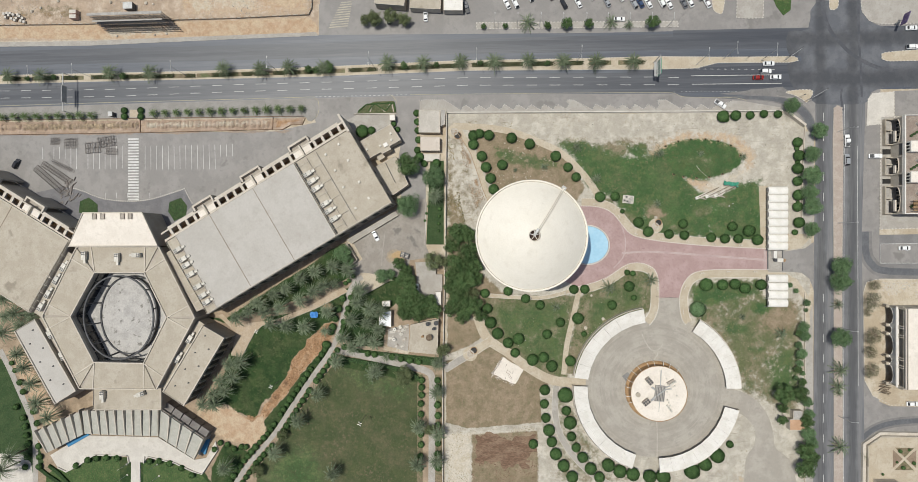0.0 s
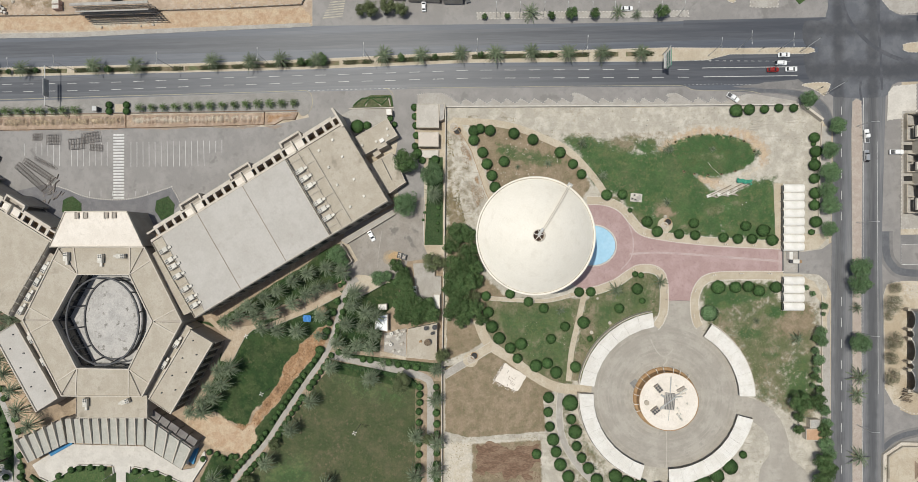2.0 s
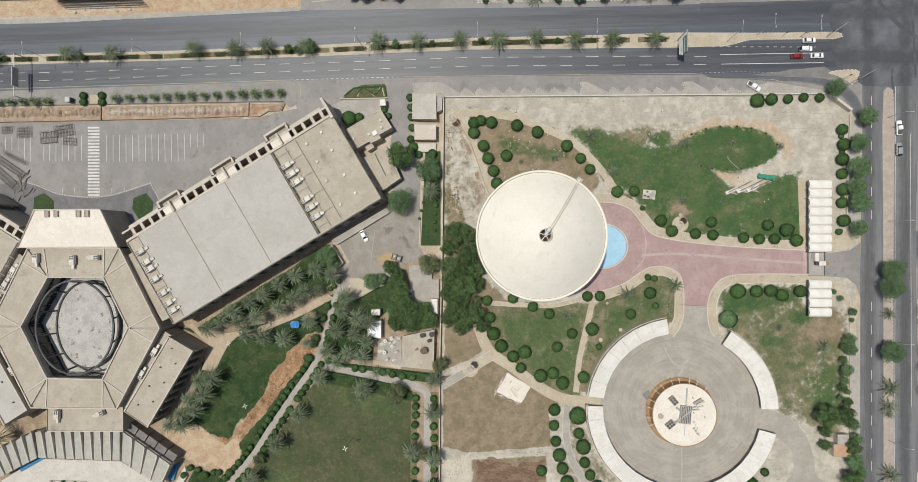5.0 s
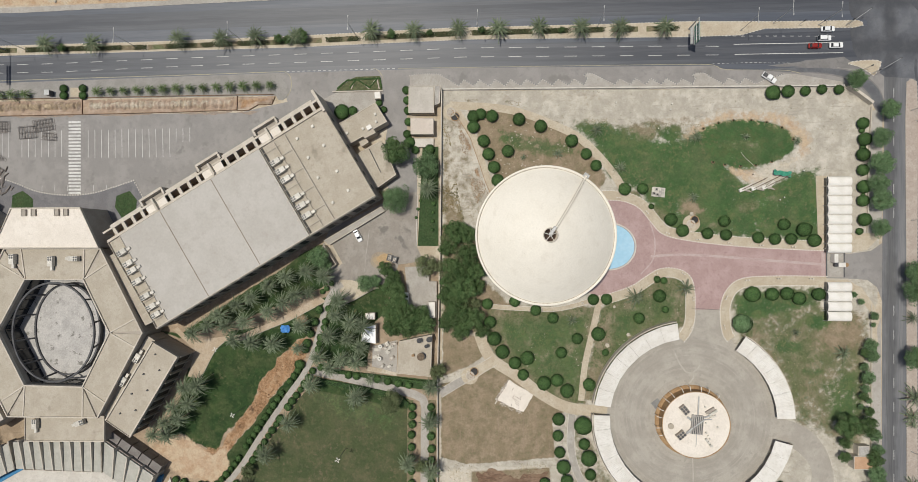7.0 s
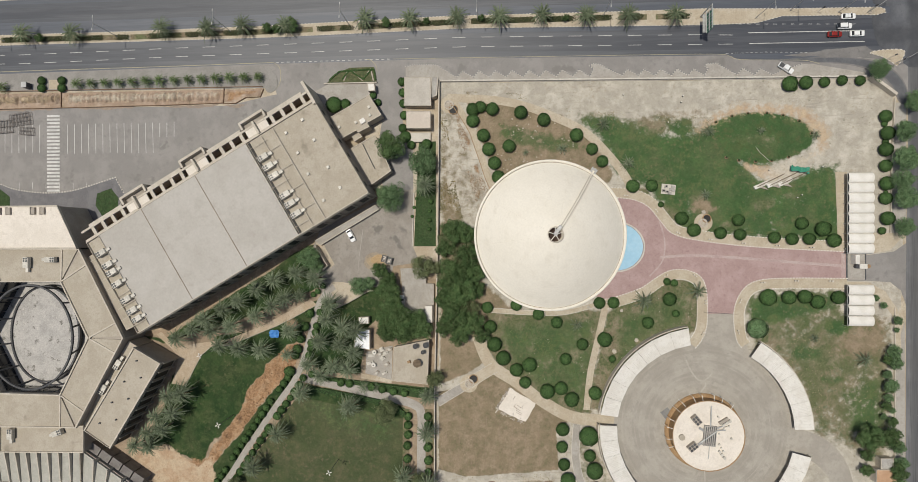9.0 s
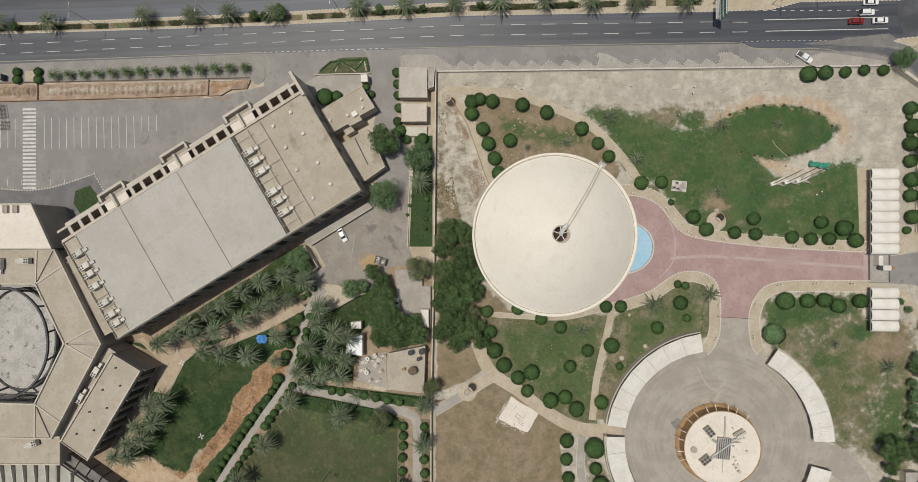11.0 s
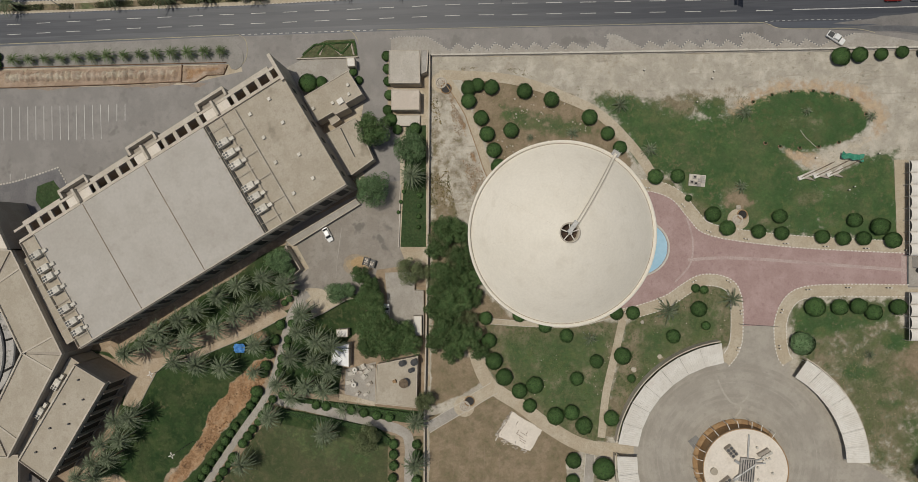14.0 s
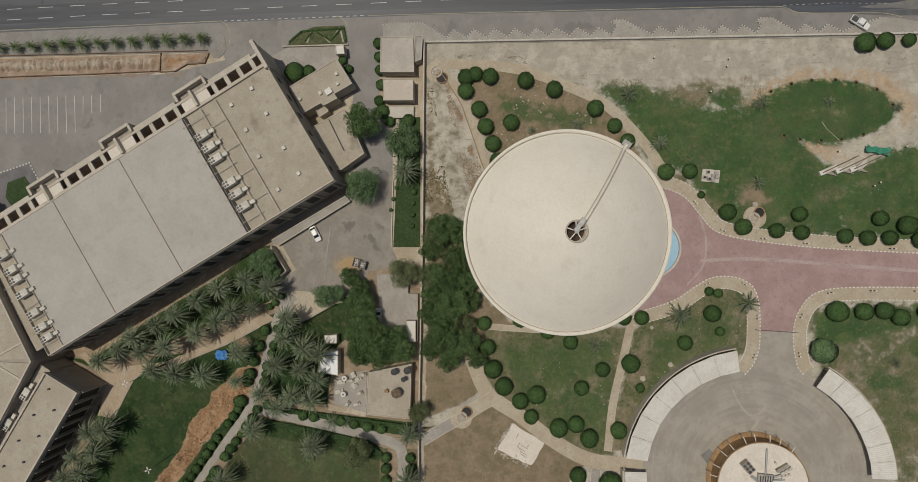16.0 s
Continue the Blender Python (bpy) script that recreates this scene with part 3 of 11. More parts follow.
# pavement strip with young palms and the excavated trench beside it
sheet("pavement_west", [
    (-310.2, 61.0), (-223.5, 60.8), (-91.6, 61.5), (-79.6, 60.9), (-77.4, 60.4), (-76.1, 59.2), (-75.6, 57.6), (-75.6, 55.6), (-76.3, 54.1), (-77.9, 53.1), (-79.4, 53.4), (-80.3, 54.9), (-223.5, 55.4), (-310.2, 55.5),
], 0.15, VERGE_PAVE, "grey paved verge planted with young palms", "pavement")
sheet("verge_shoulder", [(-340.0, 62.0), (-223.5, 62.6), (-140.1, 62.8), (-79.0, 64.0), (-76.0, 62.0), (-78.4, 60.0), (-223.5, 60.0), (-340.0, 60.0)], 0.046, VERGE_PAVE, "dusty asphalt shoulder along the verge", "road")
bm = bmesh.new()
for line in ([
    (-310.2, 49.2), (-223.4, 48.7), (-156.5, 49.0), (-118.4, 49.3), (-95.4, 49.8),
], [
    (-95.4, 49.8), (-95.1, 55.0),
], [
    (-156.5, 49.0), (-156.5, 54.8),
], [
    (-95.4, 49.5), (-90.7, 49.6), (-89.3, 50.4), (-87.1, 51.6), (-81.8, 51.7), (-80.6, 54.6),
], [
    (-310.2, 55.7), (-223.5, 55.4), (-140.1, 55.4), (-81.0, 55.4),
]):
    band(bm, line, 0.22, 0.0, 0.5)
structure("trench_wall", bm, DARK_EARTH, "low dark concrete kerb along the trench", "wall")

# ---- ground with soft-edged cover ----
LAYERS = ("dry", "mown", "soil", "lush", "deep", "rust", "red", "pale")


def cover_material(name, base, base_2):
    """Bare ground with grass, soil and sand showing through where the cover runs, broken up by noise."""
    m = bpy.data.materials.new(name)
    m.use_nodes = True
    nt = m.node_tree
    n, l = nt.nodes, nt.links
    bsdf = n["Principled BSDF"]
    bsdf.inputs["Roughness"].default_value, bsdf.inputs["Specular IOR Level"].default_value = 0.9, 0.2
    co = n.new("ShaderNodeTexCoord").outputs["Object"]

    def tex(scale, detail, w):
        t = n.new("ShaderNodeTexNoise")
        t.noise_dimensions = "4D"
        t.inputs["W"].default_value, t.inputs["Scale"].default_value = w, scale
        t.inputs["Detail"].default_value, t.inputs["Roughness"].default_value = detail, 0.65
        l.new(co, t.inputs["Vector"])
        return t.outputs[0]

    def ramp(v, lo, hi, to=(0.0, 1.0)):
        r = n.new("ShaderNodeMapRange")
        r.interpolation_type = "SMOOTHSTEP"
        for k, x in zip(("From Min", "From Max", "To Min", "To Max"), (lo, hi, *to)):
            r.inputs[k].default_value = x
        l.new(v, r.inputs[0])
        return r.outputs[0]

    def mix(f, a, b):
        k = n.new("ShaderNodeMix")
        k.data_type = "RGBA"
        l.new(f, k.inputs[0])
        for v, i in ((a, 6), (b, 7)):
            if isinstance(v, tuple):
                k.inputs[i].default_value = (*v, 1)
            else:
                l.new(v, k.inputs[i])
        return k.outputs[2]

    def add(a, b, scale):
        p = n.new("ShaderNodeMath")
        p.operation = "MULTIPLY_ADD"
        p.inputs[1].default_value = scale
        l.new(b, p.inputs[0]), l.new(a, p.inputs[2])
        return p.outputs[0]

    big, mid, small, grit = tex(0.07, 7, 1.0), tex(0.30, 7, 2.0), tex(1.3, 6, 3.0), tex(5.0, 4, 4.0)
    patch, fleck = tex(0.16, 8, 6.0), tex(0.75, 7, 7.0)
    pebble = ramp(tex(2.2, 2, 9.0), 0.66, 0.72)

    def turf(dark, green, olive, bare):
        """Grass from dark green to olive, worn to bare soil in flecks."""
        c = mix(ramp(patch, 0.42, 0.60), dark, green)
        c = mix(ramp(add(mid, fleck, 0.5), 0.72, 0.92), c, olive)
        c = mix(ramp(tex(0.10, 5, 11.0), 0.42, 0.70, (0.0, 0.5)), c, bare)
        c = mix(ramp(tex(0.45, 6, 12.0), 0.46, 0.66, (0.0, 0.5)), c, dark)
        return mix(ramp(add(fleck, big, 0.6), 0.86, 1.02), c, bare)

    colour = {
        "lush": turf((0.045, 0.091, 0.032), (0.067, 0.118, 0.042), (0.096, 0.123, 0.050), (0.128, 0.127, 0.069)),
        "mown": turf((0.054, 0.071, 0.031), (0.070, 0.084, 0.037), (0.096, 0.096, 0.049), (0.128, 0.11, 0.068)),
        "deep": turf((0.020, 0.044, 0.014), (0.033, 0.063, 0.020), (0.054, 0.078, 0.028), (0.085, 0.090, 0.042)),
        "dry": mix(ramp(add(patch, fleck, 0.7), 0.76, 0.96), mix(ramp(small, 0.40, 0.60), (0.082, 0.108, 0.046), (0.13, 0.13, 0.068)), mix(ramp(fleck, 0.40, 0.60), (0.27, 0.228, 0.16), (0.18, 0.152, 0.098))),
        "soil": mix(ramp(mid, 0.40, 0.62), mix(ramp(patch, 0.44, 0.58), (0.27, 0.212, 0.147), (0.232, 0.182, 0.12)), mix(ramp(fleck, 0.45, 0.6), (0.195, 0.155, 0.10), (0.168, 0.146, 0.086))),
        "rust": mix(ramp(mid, 0.42, 0.58), mix(ramp(fleck, 0.42, 0.58), (0.33, 0.195, 0.105), (0.38, 0.255, 0.155)), mix(ramp(small, 0.4, 0.6), (0.24, 0.135, 0.07), (0.31, 0.195, 0.112))),
        "red": mix(ramp(mid, 0.42, 0.60), mix(ramp(fleck, 0.42, 0.58), (0.43, 0.315, 0.215), (0.38, 0.26, 0.165)), (0.46, 0.36, 0.25)),
        "pale": mix(ramp(mid, 0.40, 0.68), (0.52, 0.47, 0.39), (0.43, 0.375, 0.29)),
    }
    col = mix(ramp(add(mid, small, 0.5), 0.62, 0.86), mix(ramp(patch, 0.42, 0.60), base, base_2), tuple(0.80 * c for c in base))
    col = mix(ramp(add(fleck, big, 0.9), 1.0, 1.25, (0.0, 0.55)), col, (0.27, 0.22, 0.15))
    col = mix(ramp(tex(0.9, 8, 13.0), 0.60, 0.68, (0.0, 0.6)), col, (0.15, 0.14, 0.085))
    col = mix(pebble, col, tuple(0.6 * c for c in base))
    mp = n.new("ShaderNodeMapping")
    mp.inputs["Scale"].default_value = (0.13, 1.0, 1.0)
    l.new(co, mp.inputs["Vector"])
    drag = n.new("ShaderNodeTexNoise")
    drag.inputs["Scale"].default_value, drag.inputs["Detail"].default_value = 1.1, 7
    l.new(mp.outputs[0], drag.inputs["Vector"])
    col = mix(ramp(add(drag.outputs[0], big, 0.6), 0.88, 1.02, (0.0, 0.6)), col, tuple(0.62 * c for c in base))
    for name_ in LAYERS:
        at = n.new("ShaderNodeAttribute")
        at.attribute_name = name_
        f = ramp(add(add(add(at.outputs["Fac"], mid, 0.9), fleck, 0.7), small, 0.3), 1.45 - 0.17, 1.45 + 0.17)
        col = mix(f, col, colour[name_])
    g = ramp(add(small, grit, 1.0), 0.55, 1.4, (0.74, 1.2))
    v = n.new("ShaderNodeVectorMath")
    v.operation = "SCALE"
    l.new(col, v.inputs[0]), l.new(g, v.inputs["Scale"])
    l.new(v.outputs[0], bsdf.inputs["Base Color"])
    b = n.new("ShaderNodeBump")
    b.inputs["Strength"].default_value, b.inputs["Distance"].default_value = 0.5, 0.12
    l.new(small, b.inputs["Height"]), l.new(b.outputs[0], bsdf.inputs["Normal"])
    return m


def inside_depth(px, py, pts):
    """How far inside an outline each place lies, in metres (outside: negative)."""
    best = np.full(px.shape, 1e9)
    odd = np.zeros(px.shape, bool)
    for (x1, y1), (x2, y2) in zip(pts, pts[1:] + pts[:1]):
        dx, dy = x2 - x1, y2 - y1
        t = np.clip(((px - x1) * dx + (py - y1) * dy) / (dx * dx + dy * dy + 1e-9), 0, 1)
        best = np.minimum(best, np.hypot(px - x1 - t * dx, py - y1 - t * dy))
        odd ^= ((y1 > py) != (y2 > py)) & (px < dx * (py - y1) / (dy if abs(dy) > 1e-9 else 1e-9) + x1)
    return np.where(odd, best, -best)


def terrain(name, area, step, z, mat, zones, label, mounds=()):
    """A fine sheet of ground over an outline, carrying how much of each cover grows where."""
    xs, ys = [p[0] for p in area], [p[1] for p in area]
    nx, ny = int((max(xs) - min(xs)) / step) + 1, int((max(ys) - min(ys)) / step) + 1
    gx, gy = np.meshgrid(np.linspace(min(xs), max(xs), nx), np.linspace(min(ys), max(ys), ny))
    px, py = gx.ravel(), gy.ravel()
    lay = {k: np.zeros(px.shape) for k in LAYERS}
    for layer, strength, soft, pts in zones:
        d = inside_depth(px, py, [tuple(p[:2]) for p in pts])
        f = np.clip(0.5 + d / (2 * soft), 0, 1)
        f = f * f * (3 - 2 * f)
        if strength < 0:
            lay[layer] = lay[layer] * (1 + strength * f)
        else:
            lay[layer] = np.maximum(lay[layer], strength * f)
    h = np.full(px.shape, z)
    for cx, cy, rx, ry, top in mounds:
        q = ((px - cx) / rx) ** 2 + ((py - cy) / ry) ** 2
        h += top * np.clip(1 - q, 0, 1)
    keep = inside_depth(px, py, [tuple(p[:2]) for p in area]).reshape(ny, nx) > -step * 0.3
    ok = keep[:-1, :-1] & keep[1:, :-1] & keep[:-1, 1:] & keep[1:, 1:]
    idx = np.arange(nx * ny).reshape(ny, nx)
    faces = np.stack([idx[:-1, :-1][ok], idx[:-1, 1:][ok], idx[1:, 1:][ok], idx[1:, :-1][ok]], axis=1)
    me = from_arrays(name, np.stack([px, py, h], axis=1).tolist(), faces.tolist(), mat)
    for k in LAYERS:
        at = me.attributes.new(k, "FLOAT", "POINT")
        at.data.foreach_set("value", lay[k].astype(np.float32))
    return tagged(new(name, me), label, "ground", kind="structure")


def round_zone(x, y, rx, ry=None):
    return [(x + rx * math.cos(i * 0.3927), y + (ry or rx) * math.sin(i * 0.3927)) for i in range(16)]


EAST_GROUND = cover_material("compound_ground", (0.45, 0.412, 0.345), (0.515, 0.478, 0.41))
WEST_GROUND = cover_material("west_ground", (0.325, 0.248, 0.172), (0.385, 0.305, 0.222))
NORTH_GROUND = cover_material("plot_ground", (0.42, 0.325, 0.242), (0.50, 0.415, 0.33))
mound = Vector((89.37, 35.13))
zones = [
    ("soil", 0.9, 2.0, [
    (-8.3, 48.5), (9.5, 48.3), (24.7, 43.6), (35.9, 33.8), (42.2, 23.2), (38.4, 16.9), (4.5, 20.9),
    (-0.6, 28.6), (-5.2, 38.8),
]),
    ("dry", 0.62, 4.0, [
    (0.7, 38.7), (17.1, 41.1), (32.2, 33.4), (38.4, 28.3), (27.2, 25.8), (7.0, 26.0),
]),
    ("soil", 0.42, 3.0, [
    (-17.5, 46.6), (-10.8, 46.0), (-5.2, 28.6), (-0.6, 19.6), (-5.7, -2.0), (-17.5, -2.0),
]),
    ("rust", 0.5, 1.6, [(-13.6, 45.2), (-11.4, 45.0), (-7.6, 37.6), (-4.8, 29.0), (-1.2, 19.6), (-3.6, 18.0), (-6.4, 26.5), (-9.4, 36.0)]),
    ("red", 0.12, 5.0, [
    (-17.5, 47.9), (-10.8, 45.2), (0.7, 18.4), (-4.4, -2.0), (-17.5, -2.0),
]), ("soil", 0.62, 4.0, [
    (-18.0, 47.9), (-14.9, 44.0), (-13.4, 21.0), (-8.3, 8.2), (-8.3, -2.0), (-18.0, -2.0),
]), ("soil", 0.85, 3.0, [
    (-18.0, 6.9), (-5.2, 4.4), (-0.6, -22.4), (-1.9, -33.8), (-18.0, -34.0),
]), ("lush", 0.5, 3.0, [
    (-18.0, 3.1), (-8.3, 3.1), (-5.2, -27.5), (-10.8, -32.6), (-18.0, -31.4),
]),
    ("soil", 0.55, 3.5, [
    (-11.3, 45.2), (-5.7, 28.6), (0.7, 18.4), (-1.1, 17.1), (-7.0, 28.6), (-10.8, 43.9),
]),
    ("dry", 0.5, 3.5, [
    (-18.0, 41.5), (-14.9, 41.4), (-13.9, 21.0), (-8.3, 10.7), (-8.3, 0.5), (-17.5, -2.0),
]), ("lush", 0.66, 4.0, [
    (2.7, 41.4), (15.7, 39.2), (28.4, 36.3), (33.2, 31.9), (20.5, 30.5), (7.6, 33.1), (2.4, 36.5),
]), ("dry", 0.6, 3.0, [
    (44.2, 42.1), (58.2, 44.1), (67.4, 42.3), (75.0, 39.1), (72.0, 36.5), (58.2, 37.4), (47.3, 39.2),
]), ("soil", 0.5, 3.0, [
    (55.1, 45.1), (72.0, 46.3), (75.0, 41.5), (62.8, 40.2), (56.6, 41.9),
]),
    ("lush", 0.58, 7.0, [
    (0.7, -25.4), (38.4, -23.4), (34.2, -57.5), (22.1, -56.7), (10.8, -49.0), (1.9, -37.6),
]), ("dry", 1.0, 3.0, [
    (-3.2, -23.7), (38.4, -23.4), (34.2, -58.8), (22.1, -57.7), (9.5, -50.3), (-0.6, -37.7),
]),
    ("lush", 0.57, 6.0, [
    (42.2, -24.7), (60.7, -14.5), (69.8, -14.5), (69.8, -29.0), (55.8, -33.4), (44.1, -44.8), (40.2, -56.2),
]), ("dry", 1.0, 2.5, [
    (39.7, -24.2), (52.1, -16.6), (59.5, -12.0), (68.1, -12.0), (71.3, -17.0), (71.3, -29.5), (57.0, -34.6),
    (45.1, -46.0), (39.7, -57.4), (33.4, -57.5),
]),
    ("lush", 0.44, 7.0, [
    (84.5, -19.4), (116.6, -15.0), (132.6, -26.6), (131.7, -68.4), (115.4, -66.2), (106.3, -61.4),
    (101.0, -46.6),
]), ("dry", 0.66, 5.0, [
    (84.0, -19.4), (91.3, -15.6), (116.6, -15.0), (118.3, -21.7), (133.6, -26.5), (132.1, -78.3),
    (123.8, -72.3), (115.4, -67.5), (106.3, -64.4), (101.0, -46.6), (84.5, -33.1),
]),
    ("soil", 0.8, 5.0, [
    (118.3, -25.4), (131.2, -24.6), (131.2, -35.4), (120.7, -38.0),
]), ("dry", 0.75, 5.0, [
    (101.0, -29.3), (115.4, -26.7), (120.2, -46.4), (113.0, -61.3), (106.3, -56.5),
]), ("soil", 0.6, 7.0, [
    (110.6, -25.5), (132.1, -24.1), (131.2, -40.1), (117.8, -43.9), (108.2, -39.1),
]), ("soil", 0.52, 6.0, [
    (103.4, -36.7), (122.6, -41.4), (125.0, -58.7), (113.0, -62.6), (106.3, -56.5),
]), ("lush", 0.6, 6.0, [
    (111.8, -49.0), (131.0, -41.3), (131.2, -66.0), (117.8, -64.2),
]),
    ("soil", 0.95, 3.5, round_zone(122.9, -33.9, 6.0, 4.5)), ("lush", -0.8, 3.0, round_zone(122.9, -33.9, 5.0, 3.5)),
    ("pale", 0.3, 3.0, [
    (91.3, -31.8), (102.2, -30.5), (103.4, -36.7), (97.4, -40.5), (106.3, -56.5), (103.4, -56.5),
    (94.9, -39.2),
]),
    ("lush", 0.86, 6.0, curve([
    (29.7, 42.5), (38.4, 43.9), (47.1, 40.8), (57.0, 38.2), (69.3, 38.1), (79.1, 43.0), (91.3, 43.3),
    (102.2, 41.5), (108.2, 35.7), (106.8, 30.3), (99.8, 27.3), (106.3, 25.8), (115.4, 26.2), (116.4, 17.8),
    (116.9, 0.0), (103.4, -0.5), (86.5, 1.0), (69.3, 2.0), (59.5, 9.3), (51.1, 17.6), (42.2, 23.7),
    (38.4, 32.1),
], True, 3)),
    ("dry", 0.8, 2.5, round_zone(51.5, 16.0, 3.5, 3.0)), ("lush", -0.5, 2.5, round_zone(51.5, 16.0, 3.5, 3.0)), ("soil", 0.95, 2.5, round_zone(72.1, 11.2, 5.5, 3.5)), ("lush", -0.5, 2.5, round_zone(72.1, 11.2, 5.0, 3.0)),
    ("lush", 0.72, 4.5, [
    (85.5, -19.4), (91.8, -16.1), (115.9, -15.5), (116.9, -23.0), (101.0, -26.8), (91.3, -29.3), (86.5, -31.9),
]),
    ("lush", 0.62, 5.0, [
    (115.4, -51.4), (129.8, -43.8), (131.2, -66.0), (117.8, -63.7),
]),
    ("lush", 0.75, 3.0, round_zone(115.1, -28.4, 4.5, 3.5)), ("lush", 0.7, 3.5, round_zone(105.5, -37.2, 6.0, 3.5)), ("lush", 0.6, 3.0, round_zone(113.3, -45.7, 5.0, 3.0)),
    ("lush", 0.62, 4.0, [
    (99.8, -33.0), (107.0, -31.7), (108.2, -39.1), (101.0, -41.7),
]),
    ("lush", 0.5, 4.0, [
    (47.1, -27.1), (57.0, -24.6), (62.0, -29.5), (47.1, -37.2),
]),
    ("lush", 0.55, 4.0, [
    (17.1, -29.9), (29.7, -27.3), (29.7, -47.5), (20.9, -45.0),
]),
    ("lush", -0.45, 3.0, round_zone(*(55.06, 38.70), 4.2, 2.2)), ("dry", 1.3, 3.0, round_zone(*(55.06, 38.70), 4.2, 2.2)), ("lush", -0.45, 3.0, round_zone(*(60.00, 10.06), 4.5, 3.0)), ("dry", 1.3, 3.0, round_zone(*(60.00, 10.06), 4.5, 3.0)),
    ("lush", -0.45, 3.0, round_zone(*(69.84, 15.04), 3.5, 2.5)), ("dry", 1.3, 3.0, round_zone(*(69.84, 15.04), 3.5, 2.5)), ("lush", -0.45, 3.0, round_zone(*(81.58, 6.02), 4.5, 2.0)), ("dry", 1.3, 3.0, round_zone(*(81.58, 6.02), 4.5, 2.0)),
    ("lush", -0.45, 3.0, round_zone(*(90.83, 12.97), 5.0, 3.4)), ("dry", 1.3, 3.0, round_zone(*(90.83, 12.97), 5.0, 3.4)), ("lush", -0.45, 3.0, round_zone(*(97.37, 5.99), 3.5, 2.0)), ("dry", 1.3, 3.0, round_zone(*(97.37, 5.99), 3.5, 2.0)),
    ("lush", -0.45, 3.0, round_zone(*(63.45, 28.10), 2.4, 2.0)), ("dry", 1.3, 3.0, round_zone(*(63.45, 28.10), 2.4, 2.0)), ("lush", -0.45, 3.0, round_zone(*(101.00, 15.42), 3.5, 2.0)), ("dry", 1.3, 3.0, round_zone(*(101.00, 15.42), 3.5, 2.0)),
    ("red", 0.62, 4.0, curve([
    (66.4, 37.6), (79.1, 46.5), (91.3, 47.6), (105.3, 45.9), (113.5, 38.1), (112.6, 29.7), (104.6, 26.6),
    (107.8, 34.0), (102.2, 39.7), (91.3, 42.1), (81.6, 41.4), (73.0, 36.5),
], True, 3)),
    ("red", 0.6, 2.0, curve([
    (83.0, 28.2), (87.7, 26.4), (95.0, 24.9), (97.4, 20.4), (92.0, 20.4), (87.0, 23.2),
], True, 3)),
    ("rust", 0.55, 3.0, [
    (82.5, 28.0), (95.0, 25.4), (101.0, 21.6), (92.5, 20.2), (87.0, 23.2),
]), ("pale", 0.55, 2.5, curve([
    (90.0, 23.4), (95.0, 26.4), (106.3, 30.3), (111.1, 31.5), (111.8, 27.8), (105.8, 25.8), (102.9, 21.6),
    (95.0, 18.9), (91.5, 20.6),
], True, 3)),
    ("lush", -0.66, 2.5, curve([
    (83.6, 27.0), (88.9, 25.9), (98.6, 27.8), (106.3, 29.8), (111.8, 31.5), (111.8, 27.8), (106.3, 25.8),
    (103.4, 21.6), (95.0, 18.9), (91.0, 20.2), (86.4, 23.2),
], True, 3)),
    ("rust", 0.4, 1.2, [(mound.x + 19.4 * math.cos(a), mound.y + 9.4 * math.sin(a)) for a in [i * 0.2618 for i in range(24)]]),
    ("rust", -1.0, 1.0, [(mound.x + 18.2 * math.cos(a), mound.y + 8.2 * math.sin(a)) for a in [i * 0.2618 for i in range(24)]]),
    ("lush", 0.75, 4.5, ragged(round_zone(65.0, 38.0, 6.0, 4.4), 1.5, 12)), ("lush", 0.7, 2.5, round_zone(40.0, 41.6, 4.5, 2.5)), ("lush", 0.6, 2.0, round_zone(52.0, 37.5, 4.0, 2.5)),
    ("dry", 0.95, 4.0, round_zone(mound.x - 2.0, mound.y - 1.0, 11.0, 4.4)),
    ("lush", 1.0, 2.0, [(mound.x + 18.6 * math.cos(a), mound.y + 8.6 * math.sin(a)) for a in [i * 0.2618 for i in range(24)]]), ("lush", -0.5, 5.0, round_zone(mound.x - 2.0, mound.y - 1.0, 10.0, 4.0)), ("deep", 0.36, 4.0, [(mound.x + 18.6 * (1 + 0.06 * math.sin(3 * a)) * math.cos(a), mound.y + 8.6 * math.sin(a)) for a in [i * 0.2618 for i in range(24)]]),
    ("soil", 1.0, 0.9, [
    (-18.0, -52.1), (-8.3, -51.0), (-1.0, -44.8), (9.0, -50.4), (18.0, -56.8), (27.0, -61.6), (22.6, -63.5), (23.4, -78.4), (4.5, -80.3),
    (-8.3, -81.6), (-18.0, -79.2),
]),
    ("soil", 0.8, 2.0, [(-7.5, -8.0), (-4.5, -8.0), (-1.5, -14.5), (6.5, -21.5), (13.0, -24.2), (0.0, -25.0), (-8.0, -22.0)]),
    ("dry", 0.5, 2.0, [(-7.5, -10.0), (-1.5, -15.5), (6.5, -22.0), (13.0, -24.2), (0.0, -25.0), (-8.0, -22.0)]),
    ("soil", 1.0, 1.2, [
    (-17.5, -32.7), (-4.4, -34.6), (-0.6, -40.7), (-8.3, -45.9), (-17.5, -49.6),
]),
    ("soil", 1.0, 2.0, [
    (-6.7, -84.1), (21.6, -82.0), (22.6, -148.8), (-7.2, -149.9),
]),
    ("pale", 0.62, 1.5, [
